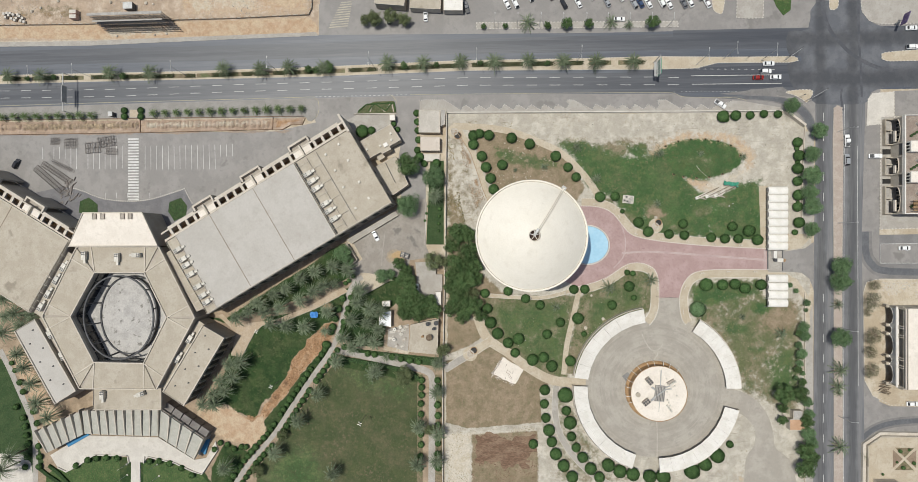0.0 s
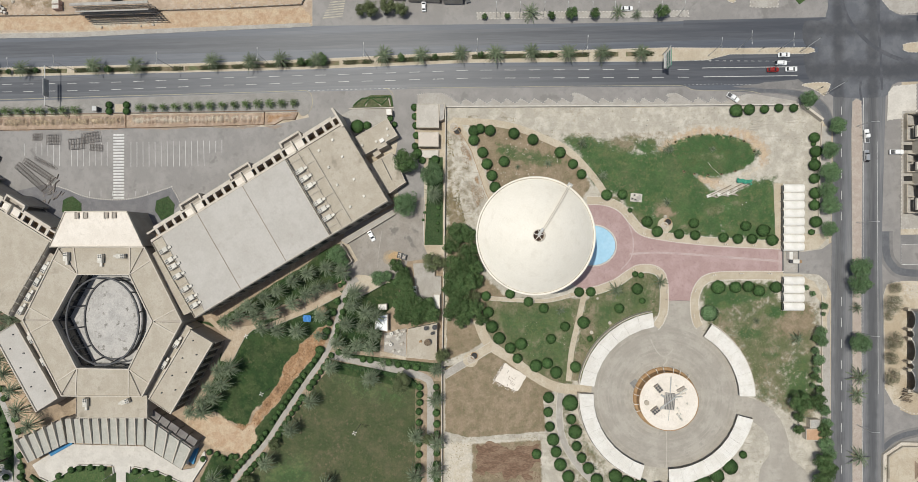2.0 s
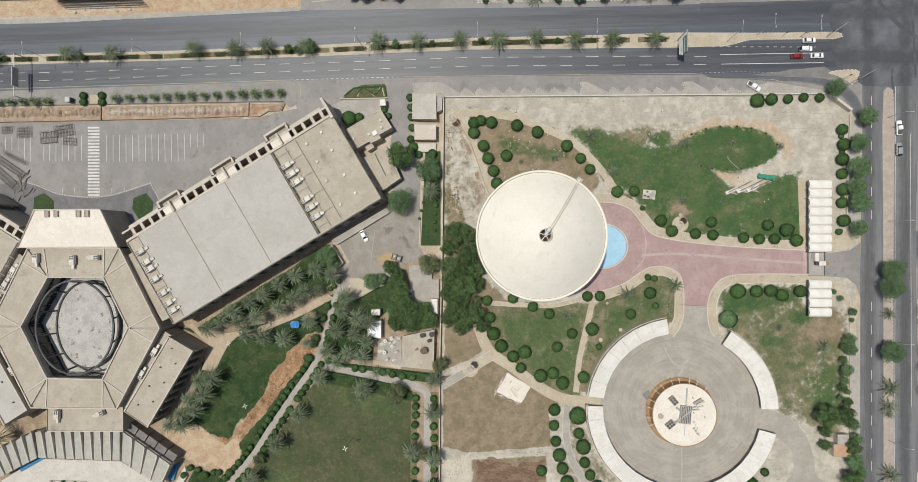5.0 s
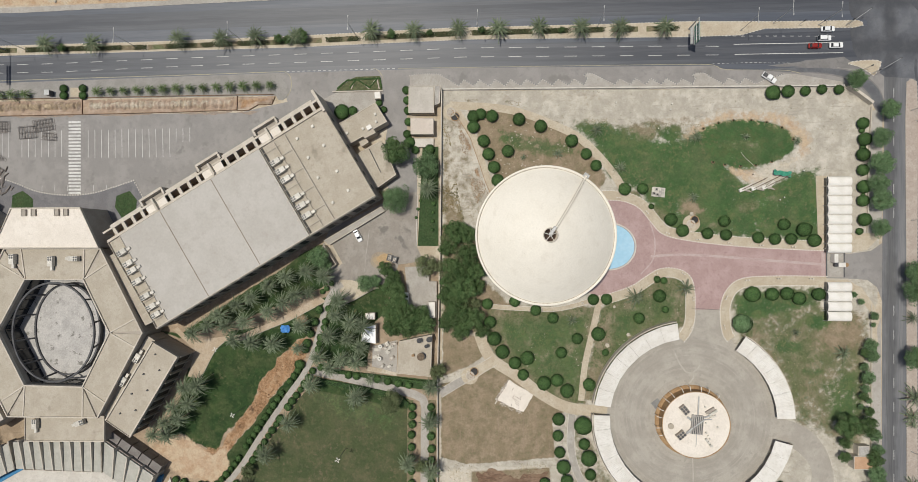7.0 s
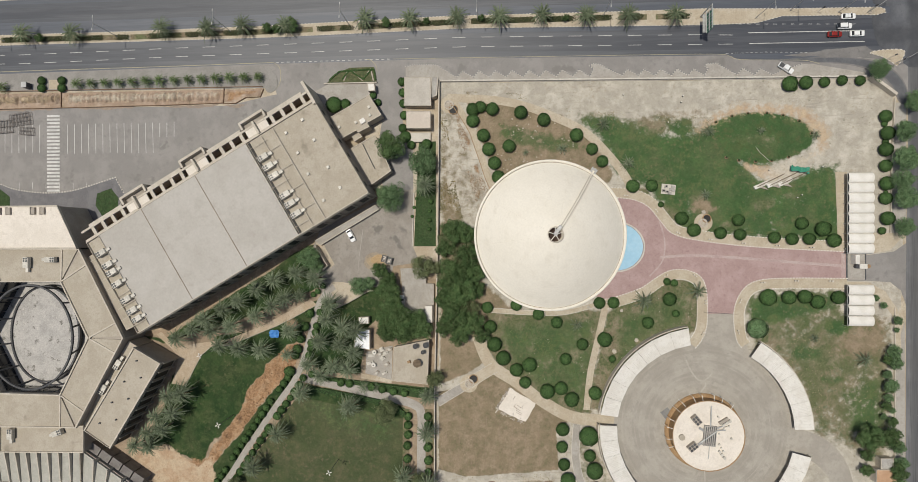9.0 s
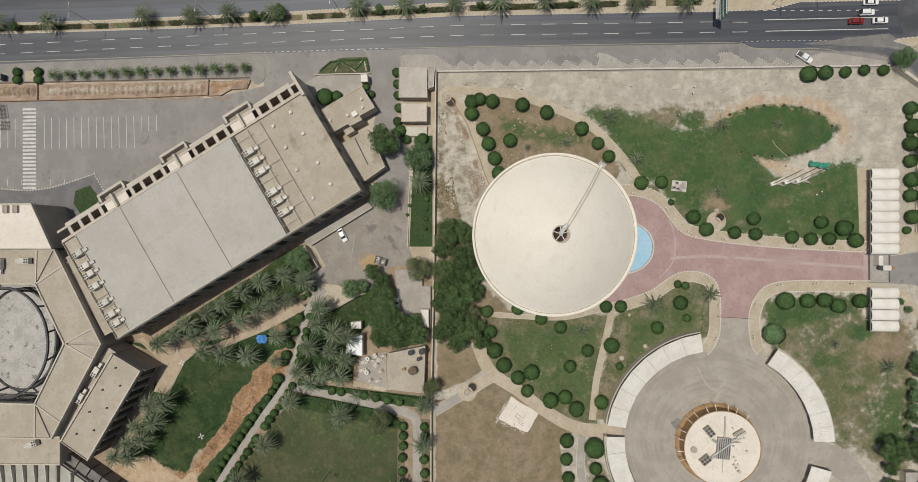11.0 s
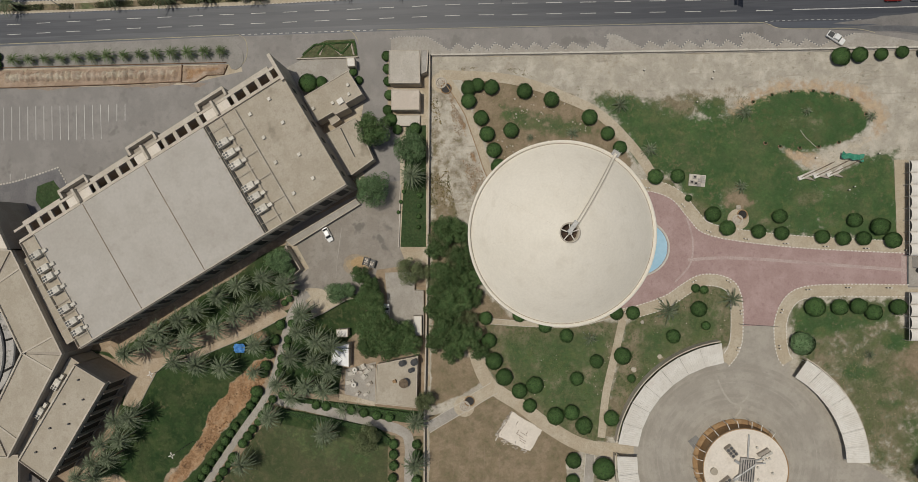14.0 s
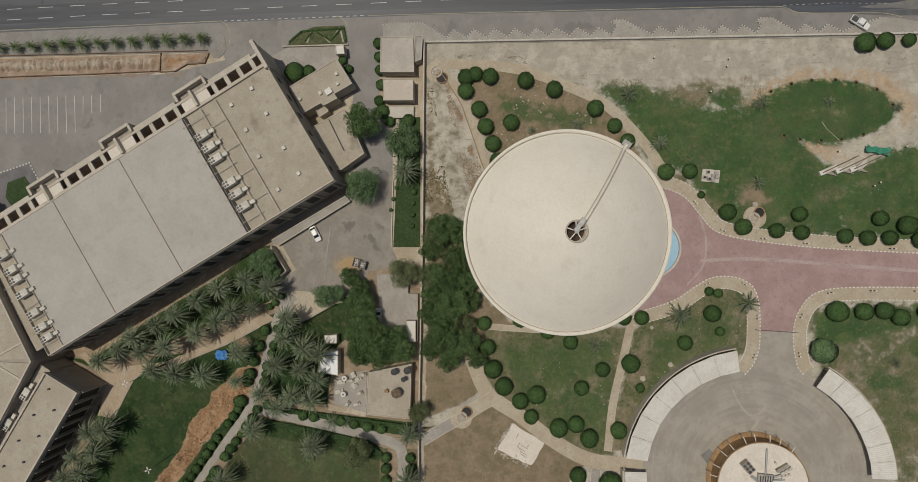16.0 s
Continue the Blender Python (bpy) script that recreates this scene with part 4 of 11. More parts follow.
    (-17.5, -83.8), (20.9, -80.5), (21.6, -82.3), (-6.7, -84.6), (-7.5, -149.9), (-17.5, -150.3),
]), ("dry", 0.45, 2.0, [
    (-17.5, -85.1), (-10.8, -85.0), (-12.1, -150.1), (-17.5, -150.3),
]),
    ("dry", 0.5, 4.0, [
    (25.9, -64.0), (32.2, -62.6), (44.6, -82.5), (54.6, -97.4), (66.9, -104.6), (29.7, -105.6),
]), ("red", 0.4, 4.0, [
    (109.4, -86.1), (113.0, -120.7), (98.6, -121.1), (103.4, -96.2),
]),
]
terrain("compound_ground", [
    (-17.5, 55.8), (126.2, 54.3), (133.1, 48.0), (135.0, 15.3), (135.9, -1.9), (135.9, -16.7), (133.1, -36.4),
    (133.1, -144.7), (-19.0, -150.4),
], 0.6, 0.03, EAST_GROUND, zones, "sandy compound ground with worn lawns and bare plots", [(mound.x, mound.y, 18.6, 8.6, 1.5)])
RIM_PITS = [(mound.x + 17.6 * math.cos(a), mound.y + 8.1 * math.sin(a)) for a in [radians(v) for v in (8, 40, 62, 80, 100, 118, 140, 165, 235, 250, 268, 285, 305)]]
HOSE = curve([
    (88.3, 31.8), (89.8, 29.9), (91.3, 28.7), (93.3, 27.1),
])
bm = bmesh.new()
for i in range(26):
    p = Vector((-5.19, -85.62)).lerp(Vector((12.06, -96.42)), random.random())
    q = Vector((random.uniform(3, 8), random.uniform(-0.4, 0.4)))
    line = [tuple(p + q * t + Vector((0, 0.4 * noise.noise((i, t * 3, 0))))) for t in (0, 0.25, 0.5, 0.75, 1)]
    band(bm, line, random.uniform(0.25, 0.8), 0.02, 0.09 + 0.002 * i)
structure("plough_ridges", bm, DARK_EARTH, "ragged ridges of turned earth", "plot")
structure("dug_earth", prism(bmesh.new(), ragged([
    (-5.2, -85.6), (0.7, -83.7), (9.5, -85.8), (20.6, -83.5), (21.4, -91.1), (17.1, -94.8), (18.4, -98.3),
    (7.0, -97.6), (1.9, -95.1), (-5.2, -96.3),
], 2.4, 42), 0, 0.07), DARK_EARTH, "freshly dug dark earth in the plot", "plot")

zones = [
    ("mown", 1.0, 0.8, [
    (-65.2, -51.7), (-33.9, -56.5), (-29.8, -58.4), (-28.3, -63.6), (-28.3, -150.7), (-107.7, -153.7),
    (-102.3, -101.3), (-81.0, -72.2), (-71.8, -59.1),
]),
    ("lush", 0.52, 9.0, [
    (-65.2, -51.7), (-29.8, -58.4), (-29.8, -73.8), (-49.5, -71.6), (-67.8, -61.6), (-75.7, -69.5),
]),
    ("lush", 0.55, 8.0, [
    (-105.0, -101.3), (-81.0, -85.2), (-70.5, -95.3), (-60.0, -151.9), (-107.7, -153.7),
]),
    ("dry", 0.6, 9.0, [
    (-60.0, -71.8), (-36.5, -68.8), (-33.9, -99.6), (-60.0, -100.2),
]),
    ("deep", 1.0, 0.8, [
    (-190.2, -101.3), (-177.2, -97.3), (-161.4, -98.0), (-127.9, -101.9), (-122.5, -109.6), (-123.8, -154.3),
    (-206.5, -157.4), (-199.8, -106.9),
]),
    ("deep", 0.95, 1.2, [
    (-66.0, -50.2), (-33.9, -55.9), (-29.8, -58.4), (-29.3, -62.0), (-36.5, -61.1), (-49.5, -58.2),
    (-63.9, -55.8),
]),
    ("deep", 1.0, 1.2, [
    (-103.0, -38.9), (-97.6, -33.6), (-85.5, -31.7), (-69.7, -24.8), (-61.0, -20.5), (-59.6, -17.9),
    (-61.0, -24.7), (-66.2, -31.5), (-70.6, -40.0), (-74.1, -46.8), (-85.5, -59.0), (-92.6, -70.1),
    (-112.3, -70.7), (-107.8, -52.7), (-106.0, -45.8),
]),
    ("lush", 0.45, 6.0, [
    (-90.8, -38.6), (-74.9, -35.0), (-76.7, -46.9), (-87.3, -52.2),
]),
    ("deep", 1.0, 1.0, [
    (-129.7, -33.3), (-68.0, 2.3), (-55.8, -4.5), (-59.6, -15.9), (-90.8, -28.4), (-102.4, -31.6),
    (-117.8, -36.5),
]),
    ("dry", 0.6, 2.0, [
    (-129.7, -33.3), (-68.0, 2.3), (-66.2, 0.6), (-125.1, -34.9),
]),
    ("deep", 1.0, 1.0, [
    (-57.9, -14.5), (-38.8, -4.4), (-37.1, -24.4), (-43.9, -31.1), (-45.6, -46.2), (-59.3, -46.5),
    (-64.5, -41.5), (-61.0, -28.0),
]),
    # Dark turf beside the wing, with the palms' shade put into the cover.
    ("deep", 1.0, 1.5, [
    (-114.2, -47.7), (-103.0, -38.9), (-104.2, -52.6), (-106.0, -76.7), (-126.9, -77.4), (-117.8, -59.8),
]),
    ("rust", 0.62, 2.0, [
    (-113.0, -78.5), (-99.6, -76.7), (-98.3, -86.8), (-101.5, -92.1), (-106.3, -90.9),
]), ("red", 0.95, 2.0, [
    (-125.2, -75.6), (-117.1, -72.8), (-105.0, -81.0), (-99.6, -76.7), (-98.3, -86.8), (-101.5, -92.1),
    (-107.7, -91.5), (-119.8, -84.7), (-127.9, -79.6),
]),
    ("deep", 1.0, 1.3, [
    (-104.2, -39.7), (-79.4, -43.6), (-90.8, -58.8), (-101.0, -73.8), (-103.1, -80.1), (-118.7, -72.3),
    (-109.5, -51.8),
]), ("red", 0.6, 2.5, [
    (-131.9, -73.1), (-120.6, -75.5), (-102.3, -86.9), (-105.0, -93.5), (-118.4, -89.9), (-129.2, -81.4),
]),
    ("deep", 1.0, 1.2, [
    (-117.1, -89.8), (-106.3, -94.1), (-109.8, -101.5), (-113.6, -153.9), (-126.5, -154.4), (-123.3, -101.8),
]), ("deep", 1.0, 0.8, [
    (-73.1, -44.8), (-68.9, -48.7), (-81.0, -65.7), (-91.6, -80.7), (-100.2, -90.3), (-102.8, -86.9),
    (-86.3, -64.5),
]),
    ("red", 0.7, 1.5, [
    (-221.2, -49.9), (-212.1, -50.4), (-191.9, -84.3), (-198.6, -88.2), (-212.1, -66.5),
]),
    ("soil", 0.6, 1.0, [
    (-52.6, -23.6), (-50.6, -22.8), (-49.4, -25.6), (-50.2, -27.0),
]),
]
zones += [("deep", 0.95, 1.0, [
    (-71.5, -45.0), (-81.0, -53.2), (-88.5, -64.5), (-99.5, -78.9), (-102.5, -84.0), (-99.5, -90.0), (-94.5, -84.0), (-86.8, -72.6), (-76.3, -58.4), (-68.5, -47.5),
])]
HALL_FOOT = [(-117.1, -34.9), (-92.0, -18.6), (-76.5, -9.4), (-70.5, -4.6), (-63.5, -0.8), (-68.0, 2.3), (-129.7, -33.3)]
DIG = [
    (-72.2, -36.7), (-68.4, -35.2), (-66.8, -38.0), (-68.4, -42.0), (-70.6, -45.6), (-75.9, -51.4), (-82.8, -59.2), (-89.7, -68.9),
    (-96.5, -76.5), (-101.5, -82.0), (-103.0, -79.0), (-97.6, -71.0), (-90.7, -62.2), (-88.6, -58.8), (-85.6, -51.2), (-80.8, -46.7), (-79.8, -43.5), (-75.9, -40.5),
]
zones += [("deep", -0.95, 0.9, ragged(DIG, 0.9, 7)), ("rust", 0.85, 1.1, ragged(DIG, 0.9, 7)), ("rust", 0.5, 2.0, round_zone(-70.5, -29.0, 3.0, 2.4)), ("deep", -0.6, 2.0, round_zone(-70.5, -29.0, 3.0, 2.4)),
          ("deep", -0.95, 1.0, HALL_FOOT), ("red", 0.45, 1.0, HALL_FOOT)]
SPOIL = []
for i in range(60):
    x = random.uniform(-100.0, -68.0)
    SPOIL.append((x, -36.9 + (x + 70.5) * 1.36 + random.uniform(-2.6, 2.6), random.uniform(0.7, 1.6), random.uniform(0.6, 1.5), random.uniform(0.15, 0.5)))
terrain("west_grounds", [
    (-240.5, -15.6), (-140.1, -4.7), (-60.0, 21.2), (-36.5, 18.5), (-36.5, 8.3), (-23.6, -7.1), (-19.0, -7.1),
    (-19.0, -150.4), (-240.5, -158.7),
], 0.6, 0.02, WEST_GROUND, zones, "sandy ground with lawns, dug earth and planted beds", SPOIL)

zones = [
    ("red", 0.95, 1.5, [
    (-310.2, 99.4), (-223.5, 98.2), (-140.1, 98.6), (-78.4, 99.2), (-73.6, 93.9), (-75.7, 92.1),
    (-113.0, 91.9), (-140.1, 91.5), (-181.4, 91.6), (-223.5, 93.1), (-310.2, 93.3),
]),
    ("pale", 0.75, 2.0, [
    (-310.2, 92.5), (-223.5, 92.0), (-140.1, 91.5), (-75.7, 92.1), (-74.4, 90.3), (-140.1, 89.6),
    (-181.4, 88.7), (-223.5, 89.3), (-310.2, 88.4),
]),
    ("red", 0.6, 4.0, [
    (-140.1, 119.2), (-75.7, 117.3), (-79.7, 100.5), (-113.0, 100.1), (-137.4, 100.6),
]),
    ("pale", 0.6, 3.0, [
    (-173.0, 97.5), (-140.1, 98.1), (-140.1, 92.3), (-173.0, 91.9),
]),
    ("soil", 0.5, 4.0, [
    (-217.8, 108.5), (-184.1, 108.4), (-181.4, 100.1), (-215.0, 100.4),
]),
]
zones += [("rust", 0.74, 1.8, [
    (-310.2, 98.6), (-223.5, 97.6), (-140.1, 97.8), (-82.4, 98.6), (-84.0, 96.4), (-140.1, 95.6), (-223.5, 95.6), (-310.2, 95.5),
]), ("rust", 0.36, 2.5, [(-222, 107), (-190, 106), (-192, 100.5), (-220, 100.5)]), ("pale", 0.5, 4.0, [
    (-135, 112), (-100, 111), (-96, 102), (-120, 101.2), (-135, 102),
])]
sheet("verge_pavement", ragged([
    (-310.2, 90.9), (-223.5, 91.3), (-181.4, 90.9), (-140.1, 91.6), (-76.0, 92.6), (-74.6, 91.0), (-140.1, 89.7), (-181.4, 88.8), (-223.5, 89.2), (-310.2, 88.3),
], 0.12, 61), 0.13, GREY_PAVE, "narrow worn pavement along the road", "pavement")
bm = bmesh.new()
dashes(bm, [(-310.2, 88.4), (-223.5, 89.3), (-181.4, 88.9), (-140.1, 89.8), (-75.0, 91.1)], 0.9, 2.6, 0.25, 0.14)
structure("verge_pavement_kerb", bm, CONCRETE, "spaced grey kerb blocks of the verge", "kerb")
terrain("building_plot", [
    (-257.8, 136.1), (-70.5, 130.1), (-74.4, 103.0), (-74.2, 90.3), (-140.1, 89.1), (-181.4, 88.1),
    (-223.5, 88.5), (-257.7, 87.9),
], 0.7, 0.045, NORTH_GROUND, zones, "bare sandy building plot and reddish verge")
zones = [("rust", 0.7, 1.2, [(-94.0, 54.0), (-82.5, 54.2), (-83.5, 52.6), (-87.5, 52.4), (-90.5, 50.6), (-94.0, 50.4)]), ("rust", 0.45, 1.5, [
    (-102.3, 53.8), (-81.0, 54.3), (-91.6, 51.1), (-102.3, 50.4),
]), ("red", 0.42, 1.0, [
    (-257.7, 54.0), (-156.5, 54.0), (-81.0, 54.8), (-86.3, 52.1), (-95.4, 50.6), (-156.5, 49.5),
    (-257.7, 49.4),
]), ("soil", 0.55, 1.5, [
    (-212.1, 53.7), (-156.5, 54.0), (-156.5, 50.3), (-212.1, 49.9),
]), ("pale", 0.5, 1.5, [
    (-153.8, 54.0), (-97.0, 54.5), (-97.0, 51.1), (-153.8, 50.3),
])]
HEAPS = []
WORN_SPILL = material("earth_stained_asphalt", (0.30, 0.24, 0.19), (0.26, 0.215, 0.18), 0.4, c=(0.34, 0.26, 0.195), fine=3, fine_amount=0.15)
for i in range(74):
    x = -222.0 + 1.72 * i
    if abs(x + 156.5) > 1.6 and x < -96.5:
        HEAPS.append((x + random.uniform(-0.3, 0.3), 52.3 + random.uniform(-0.35, 0.35), random.uniform(0.9, 1.3), random.uniform(1.4, 2.0), random.uniform(0.8, 1.4)))
for i in range(9):
    HEAPS.append((-94.0 + 1.5 * i, 53.6 - 0.08 * i + random.uniform(-0.3, 0.3), 1.2, 1.1, random.uniform(0.3, 0.7)))
terrain("trench_bank", ragged([
    (-257.7, 54.5), (-223.4, 54.9), (-156.5, 54.5), (-94.3, 54.8), (-80.7, 55.0), (-81.8, 51.8), (-87.1, 51.7), (-89.3, 50.5), (-90.7, 49.7), (-94.3, 49.6),
    (-156.5, 49.0), (-223.4, 48.7), (-257.7, 48.6),
], 0.3, 3), 0.5, 0.075, cover_material("trench_ground", (0.37, 0.275, 0.205), (0.45, 0.355, 0.28)), zones, "reddish excavated earth of an open trench", HEAPS)
for k, (x0, x1) in enumerate(((-215.0, -196.0), (-188.0, -158.0), (-152.0, -128.0), (-118.0, -97.0), (-96.0, -86.0))):
    structure("spilt_earth_%d" % (k + 1), prism(bmesh.new(), ragged([(x0, 48.9), (x1, 49.4), (x1 - 2.0, 48.6), ((x0 + x1) / 2, 48.1), (x0 + 3.0, 48.5)], 0.6, 90 + k, 0.7), 0, 0.052), WORN_SPILL, "orange earth spilt over the asphalt", "ground")
COURT = [
    (-120.4, -33.4), (-118.6, -32.4), (-112.6, -38.4), (-107.6, -36.8), (-102.0, -36.0), (-94.3, -35.1), (-85.9, -31.7), (-79.8, -29.2), (-72.9, -25.4), (-63.8, -20.3), (-61.2, -22.2),
    (-69.9, -26.9), (-75.9, -29.9), (-84.3, -33.3), (-92.8, -36.9), (-100.0, -37.6), (-103.6, -40.6), (-106.1, -45.2), (-109.6, -52.0), (-114.6, -51.1), (-112.6, -44.3), (-112.2, -41.0),
]
sheet("court_paving", ragged(COURT, 0.12, 14), 0.09, material("orange_tan_paving", (0.40, 0.315, 0.225), (0.445, 0.365, 0.275), 0.5, c=(0.35, 0.27, 0.19), fine=3, fine_amount=0.1), "tan paved walk below the palm grove", "path")
bm = bmesh.new()
band(bm, COURT[10:19], 0.22, 0, 0.2)
structure("court_kerb", bm, DARK_WALL, "low kerb along the paved walk", "kerb")

# ground north of the road
bm = bmesh.new()
band(bm, [
    (-310.2, 100.5), (-223.5, 99.0), (-181.4, 98.5), (-140.1, 99.4), (-113.0, 99.5), (-78.9, 100.3),
    (-77.6, 103.1), (-77.6, 145.9),
], 0.3, 0, 1.1)
structure("plot_wall", bm, ROOF_TAN, "low beige block wall round the building plot", "wall")
bm = bmesh.new()
dashes(bm, [
    (-310.2, 100.5), (-223.5, 99.0), (-181.4, 98.5), (-140.1, 99.4), (-113.0, 99.5), (-78.9, 100.3), (-77.6, 103.1), (-77.6, 145.9),
], 1.0, 2.2, 0.42, 1.12, 0.1)
structure("plot_wall_coping", bm, RED_SAND, "broken coping blocks on the plot wall", "wall")

# islands and pavements of the junction
def island(name, pts, label, mat=TAN_PAVE, z=0.17, smooth=True, kerb=PALE_CONCRETE):
    line = curve(pts, True, 5) if smooth else pts
    z += 0.005 * int(name.split("_")[1]) if name[-1].isdigit() else 0
    sheet(name, line, z, mat, label, "pavement")
    k = bmesh.new()
    dashes(k, line, 0.7, 0.7, 0.3, z + 0.002, closed=True)
    structure(name + "_kerb", k, kerb, "pale kerb blocks round the paving", "kerb")

island("island_1", [
    (95.7, 112.4), (100.5, 109.7), (99.8, 97.8), (97.6, 96.7), (95.4, 99.9),
], "tan paved traffic island with kerbs")
island("island_2", [
    (105.6, 107.1), (116.6, 106.8), (116.2, 94.2), (110.6, 94.1), (105.3, 94.5),
], "pale paved corner with painted kerbs", GREY_PAVE, smooth=False)
island("island_3", [
    (144.0, 108.5), (145.9, 108.5), (146.8, 99.9), (145.7, 97.2), (143.5, 97.2), (143.1, 100.2),
], "tan paved traffic island with kerbs")
island("island_4", [
    (154.8, 110.7), (156.2, 95.9), (159.1, 92.0), (162.8, 90.4), (195.3, 90.6), (195.3, 109.5),
], "pale paved street corner with kerbs", GREY_PAVE, smooth=False)
island("island_5", [
    (164.2, 76.7), (167.5, 78.8), (195.3, 79.5), (195.3, 75.6), (169.8, 74.9), (165.1, 75.5),
], "tan paved median tip with kerbs")
island("island_6", [
    (125.6, 62.6), (128.4, 63.4), (134.4, 63.6), (136.4, 62.6), (135.2, 59.8), (134.0, 58.2), (132.6, 59.2), (129.4, 61.2),
], "rubble-strewn tan traffic island")
island("island_7", [
    (144.9, 55.7), (146.4, 56.9), (148.2, 55.9), (148.7, 42.2), (148.2, -21.5), (148.7, -119.6),
    (144.9, -119.7), (144.9, -21.6), (144.5, 42.2),
], "pinkish paved street median planted with trees", MEDIAN_PAVE, smooth=False, kerb=GREY_PAVE)
island("island_8", [
    (158.1, 48.2), (158.6, 59.2), (160.5, 61.6), (169.1, 62.2), (169.1, 49.3),
], "pale paved street corner", PALE_CONCRETE, smooth=False)
sheet("villa_forecourt", [(169.3, 62.5), (215.0, 63.2), (215.0, 52.5), (169.3, 52.1)], 0.12, OLD_ASPHALT, "dusty asphalt forecourt beside the villas", "yard")
island("island_9", [
    (163.7, 51.8), (195.3, 52.3), (195.3, 5.8), (163.3, 4.9),
], "pale paved pavement before the villas", GREY_PAVE, smooth=False)
island("island_10", [
    (156.7, -21.5), (158.1, -17.1), (161.6, -16.1), (195.3, -16.0), (195.3, -67.3), (167.5, -68.3),
    (160.5, -64.5), (157.2, -58.2),
], "sandy plot pavement with scrub", SAND, smooth=False)
island("island_11", [
    (157.2, -119.3), (156.7, -92.4), (158.6, -85.5), (162.8, -81.0), (195.3, -79.4), (195.3, -118.1),
], "tan paved corner plot", TAN_PAVE, smooth=False)
sheet("corner_lawn", [
    (118.3, 106.8), (127.9, 106.5), (127.4, 97.2), (124.5, 95.0), (121.7, 98.8),
], 0.2, GRASS, "bright green grass corner beside the car park", "lawn")
island("verge_north", [
    (-4.7, 95.1), (81.1, 93.6), (81.1, 91.3), (-4.7, 92.3),
], "paved verge with small trees", GREY_PAVE, smooth=False)
sheet("house_paving", [
    (-33.9, 121.2), (-8.3, 120.5), (-10.8, 100.6), (-23.6, 100.4), (-33.9, 101.2),
], 0.12, GREY_PAVE, "grey paving before a house", "pavement")

# saw-tooth pavement along the compound wall
def teeth(a, b, count):
    """Steep on one side, long on the other, with their valleys from a to b."""
    out = []
    for i in range(count):
        p, q = Vector(a).lerp(Vector(b), i / count), Vector(a).lerp(Vector(b), (i + 0.34) / count)
        out += [(p.x, p.y), (q.x, q.y + 2.2)]
    return out


SAW = [(-29.6, 61.4), (-27.0, 62.0), (-19.5, 61.9), (-18.3, 61.6)] + teeth((-11.6, 57.3), (34.0, 56.8), 8) + [
    (34.0, 56.8), (35.1, 59.3), (33.9, 60.3), (34.9, 61.1), (37.3, 60.8)] + teeth((44.8, 56.7), (72.2, 56.3), 5) + [
    (72.2, 56.3), (73.3, 58.6), (72.2, 59.4), (73.1, 60.3), (76.2, 60.3)] + teeth((82.8, 56.3), (94.2, 56.0), 2) + [
    (94.2, 56.0), (97.5, 57.6), (104.0, 59.5), (107.5, 59.3), (123.8, 56.2)]
prism(bm := bmesh.new(), SAW + [(123.8, 54.1), (-17.5, 55.6), (-29.6, 55.6)], 0, 0.16)
structure("pavement_north", bm, GREY_PAVE, "pale paved verge with a saw-tooth edge", "pavement")
bm = bmesh.new()
dashes(bm, SAW[:-2], 0.42, 0.4, 0.26, 0.161)
structure("pavement_north_kerb", bm, PALE_CONCRETE, "white kerb blocks along the saw-tooth edge", "kerb")
bm = bmesh.new()
dashes(bm, SAW[:-2], 0.4, 0.42, 0.3, 0.161, start=0.42)
structure("pavement_north_kerb_dark", bm, JUNCTION, "black kerb blocks along the saw-tooth edge", "kerb")

# ---- grounds of the west building ----
sheet("lawn_west", [
    (-280.9, -40.3), (-221.2, -54.5), (-206.5, -87.8), (-202.3, -101.1), (-212.1, -112.0), (-280.9, -113.9),
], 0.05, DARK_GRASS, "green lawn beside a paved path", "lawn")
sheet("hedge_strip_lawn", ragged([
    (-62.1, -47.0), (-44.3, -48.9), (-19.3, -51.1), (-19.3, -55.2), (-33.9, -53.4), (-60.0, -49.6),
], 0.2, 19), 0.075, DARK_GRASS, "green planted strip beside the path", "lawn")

PATH_1 = curve([
    (-55.0, -15.8), (-58.2, -18.3), (-60.5, -21.8), (-61.6, -25.5), (-62.9, -30.0), (-64.0, -34.4), (-65.3, -38.8), (-66.9, -44.0), (-70.0, -50.0), (-75.7, -57.8),
    (-86.3, -73.2), (-94.3, -85.4), (-102.3, -94.7), (-107.7, -101.4), (-113.0, -109.4),
])
bm = band(bmesh.new(), PATH_1, 2.1, 0, 0.1)
structure("path_1", bm, GREY_PAVE, "grey concrete garden path between clipped shrubs", "path")
PATH_2 = curve([
    (-66.5, -48.1), (-49.5, -51.5), (-33.9, -54.9), (-26.7, -56.9), (-24.1, -60.4), (-24.1, -73.7),
    (-24.4, -125.0),
])
bm = band(bmesh.new(), PATH_2, 3.0, 0, 0.11)
structure("path_2", bm, GREY_PAVE, "tan paved garden path beside the wall", "path")
bm = band(bmesh.new(), curve([
    (-223.4, -50.0), (-219.0, -58.0), (-214.0, -68.6), (-209.1, -79.3), (-206.6, -87.3), (-206.3, -95.3), (-206.3, -118.0),
]), 2.6, 0, 0.1)
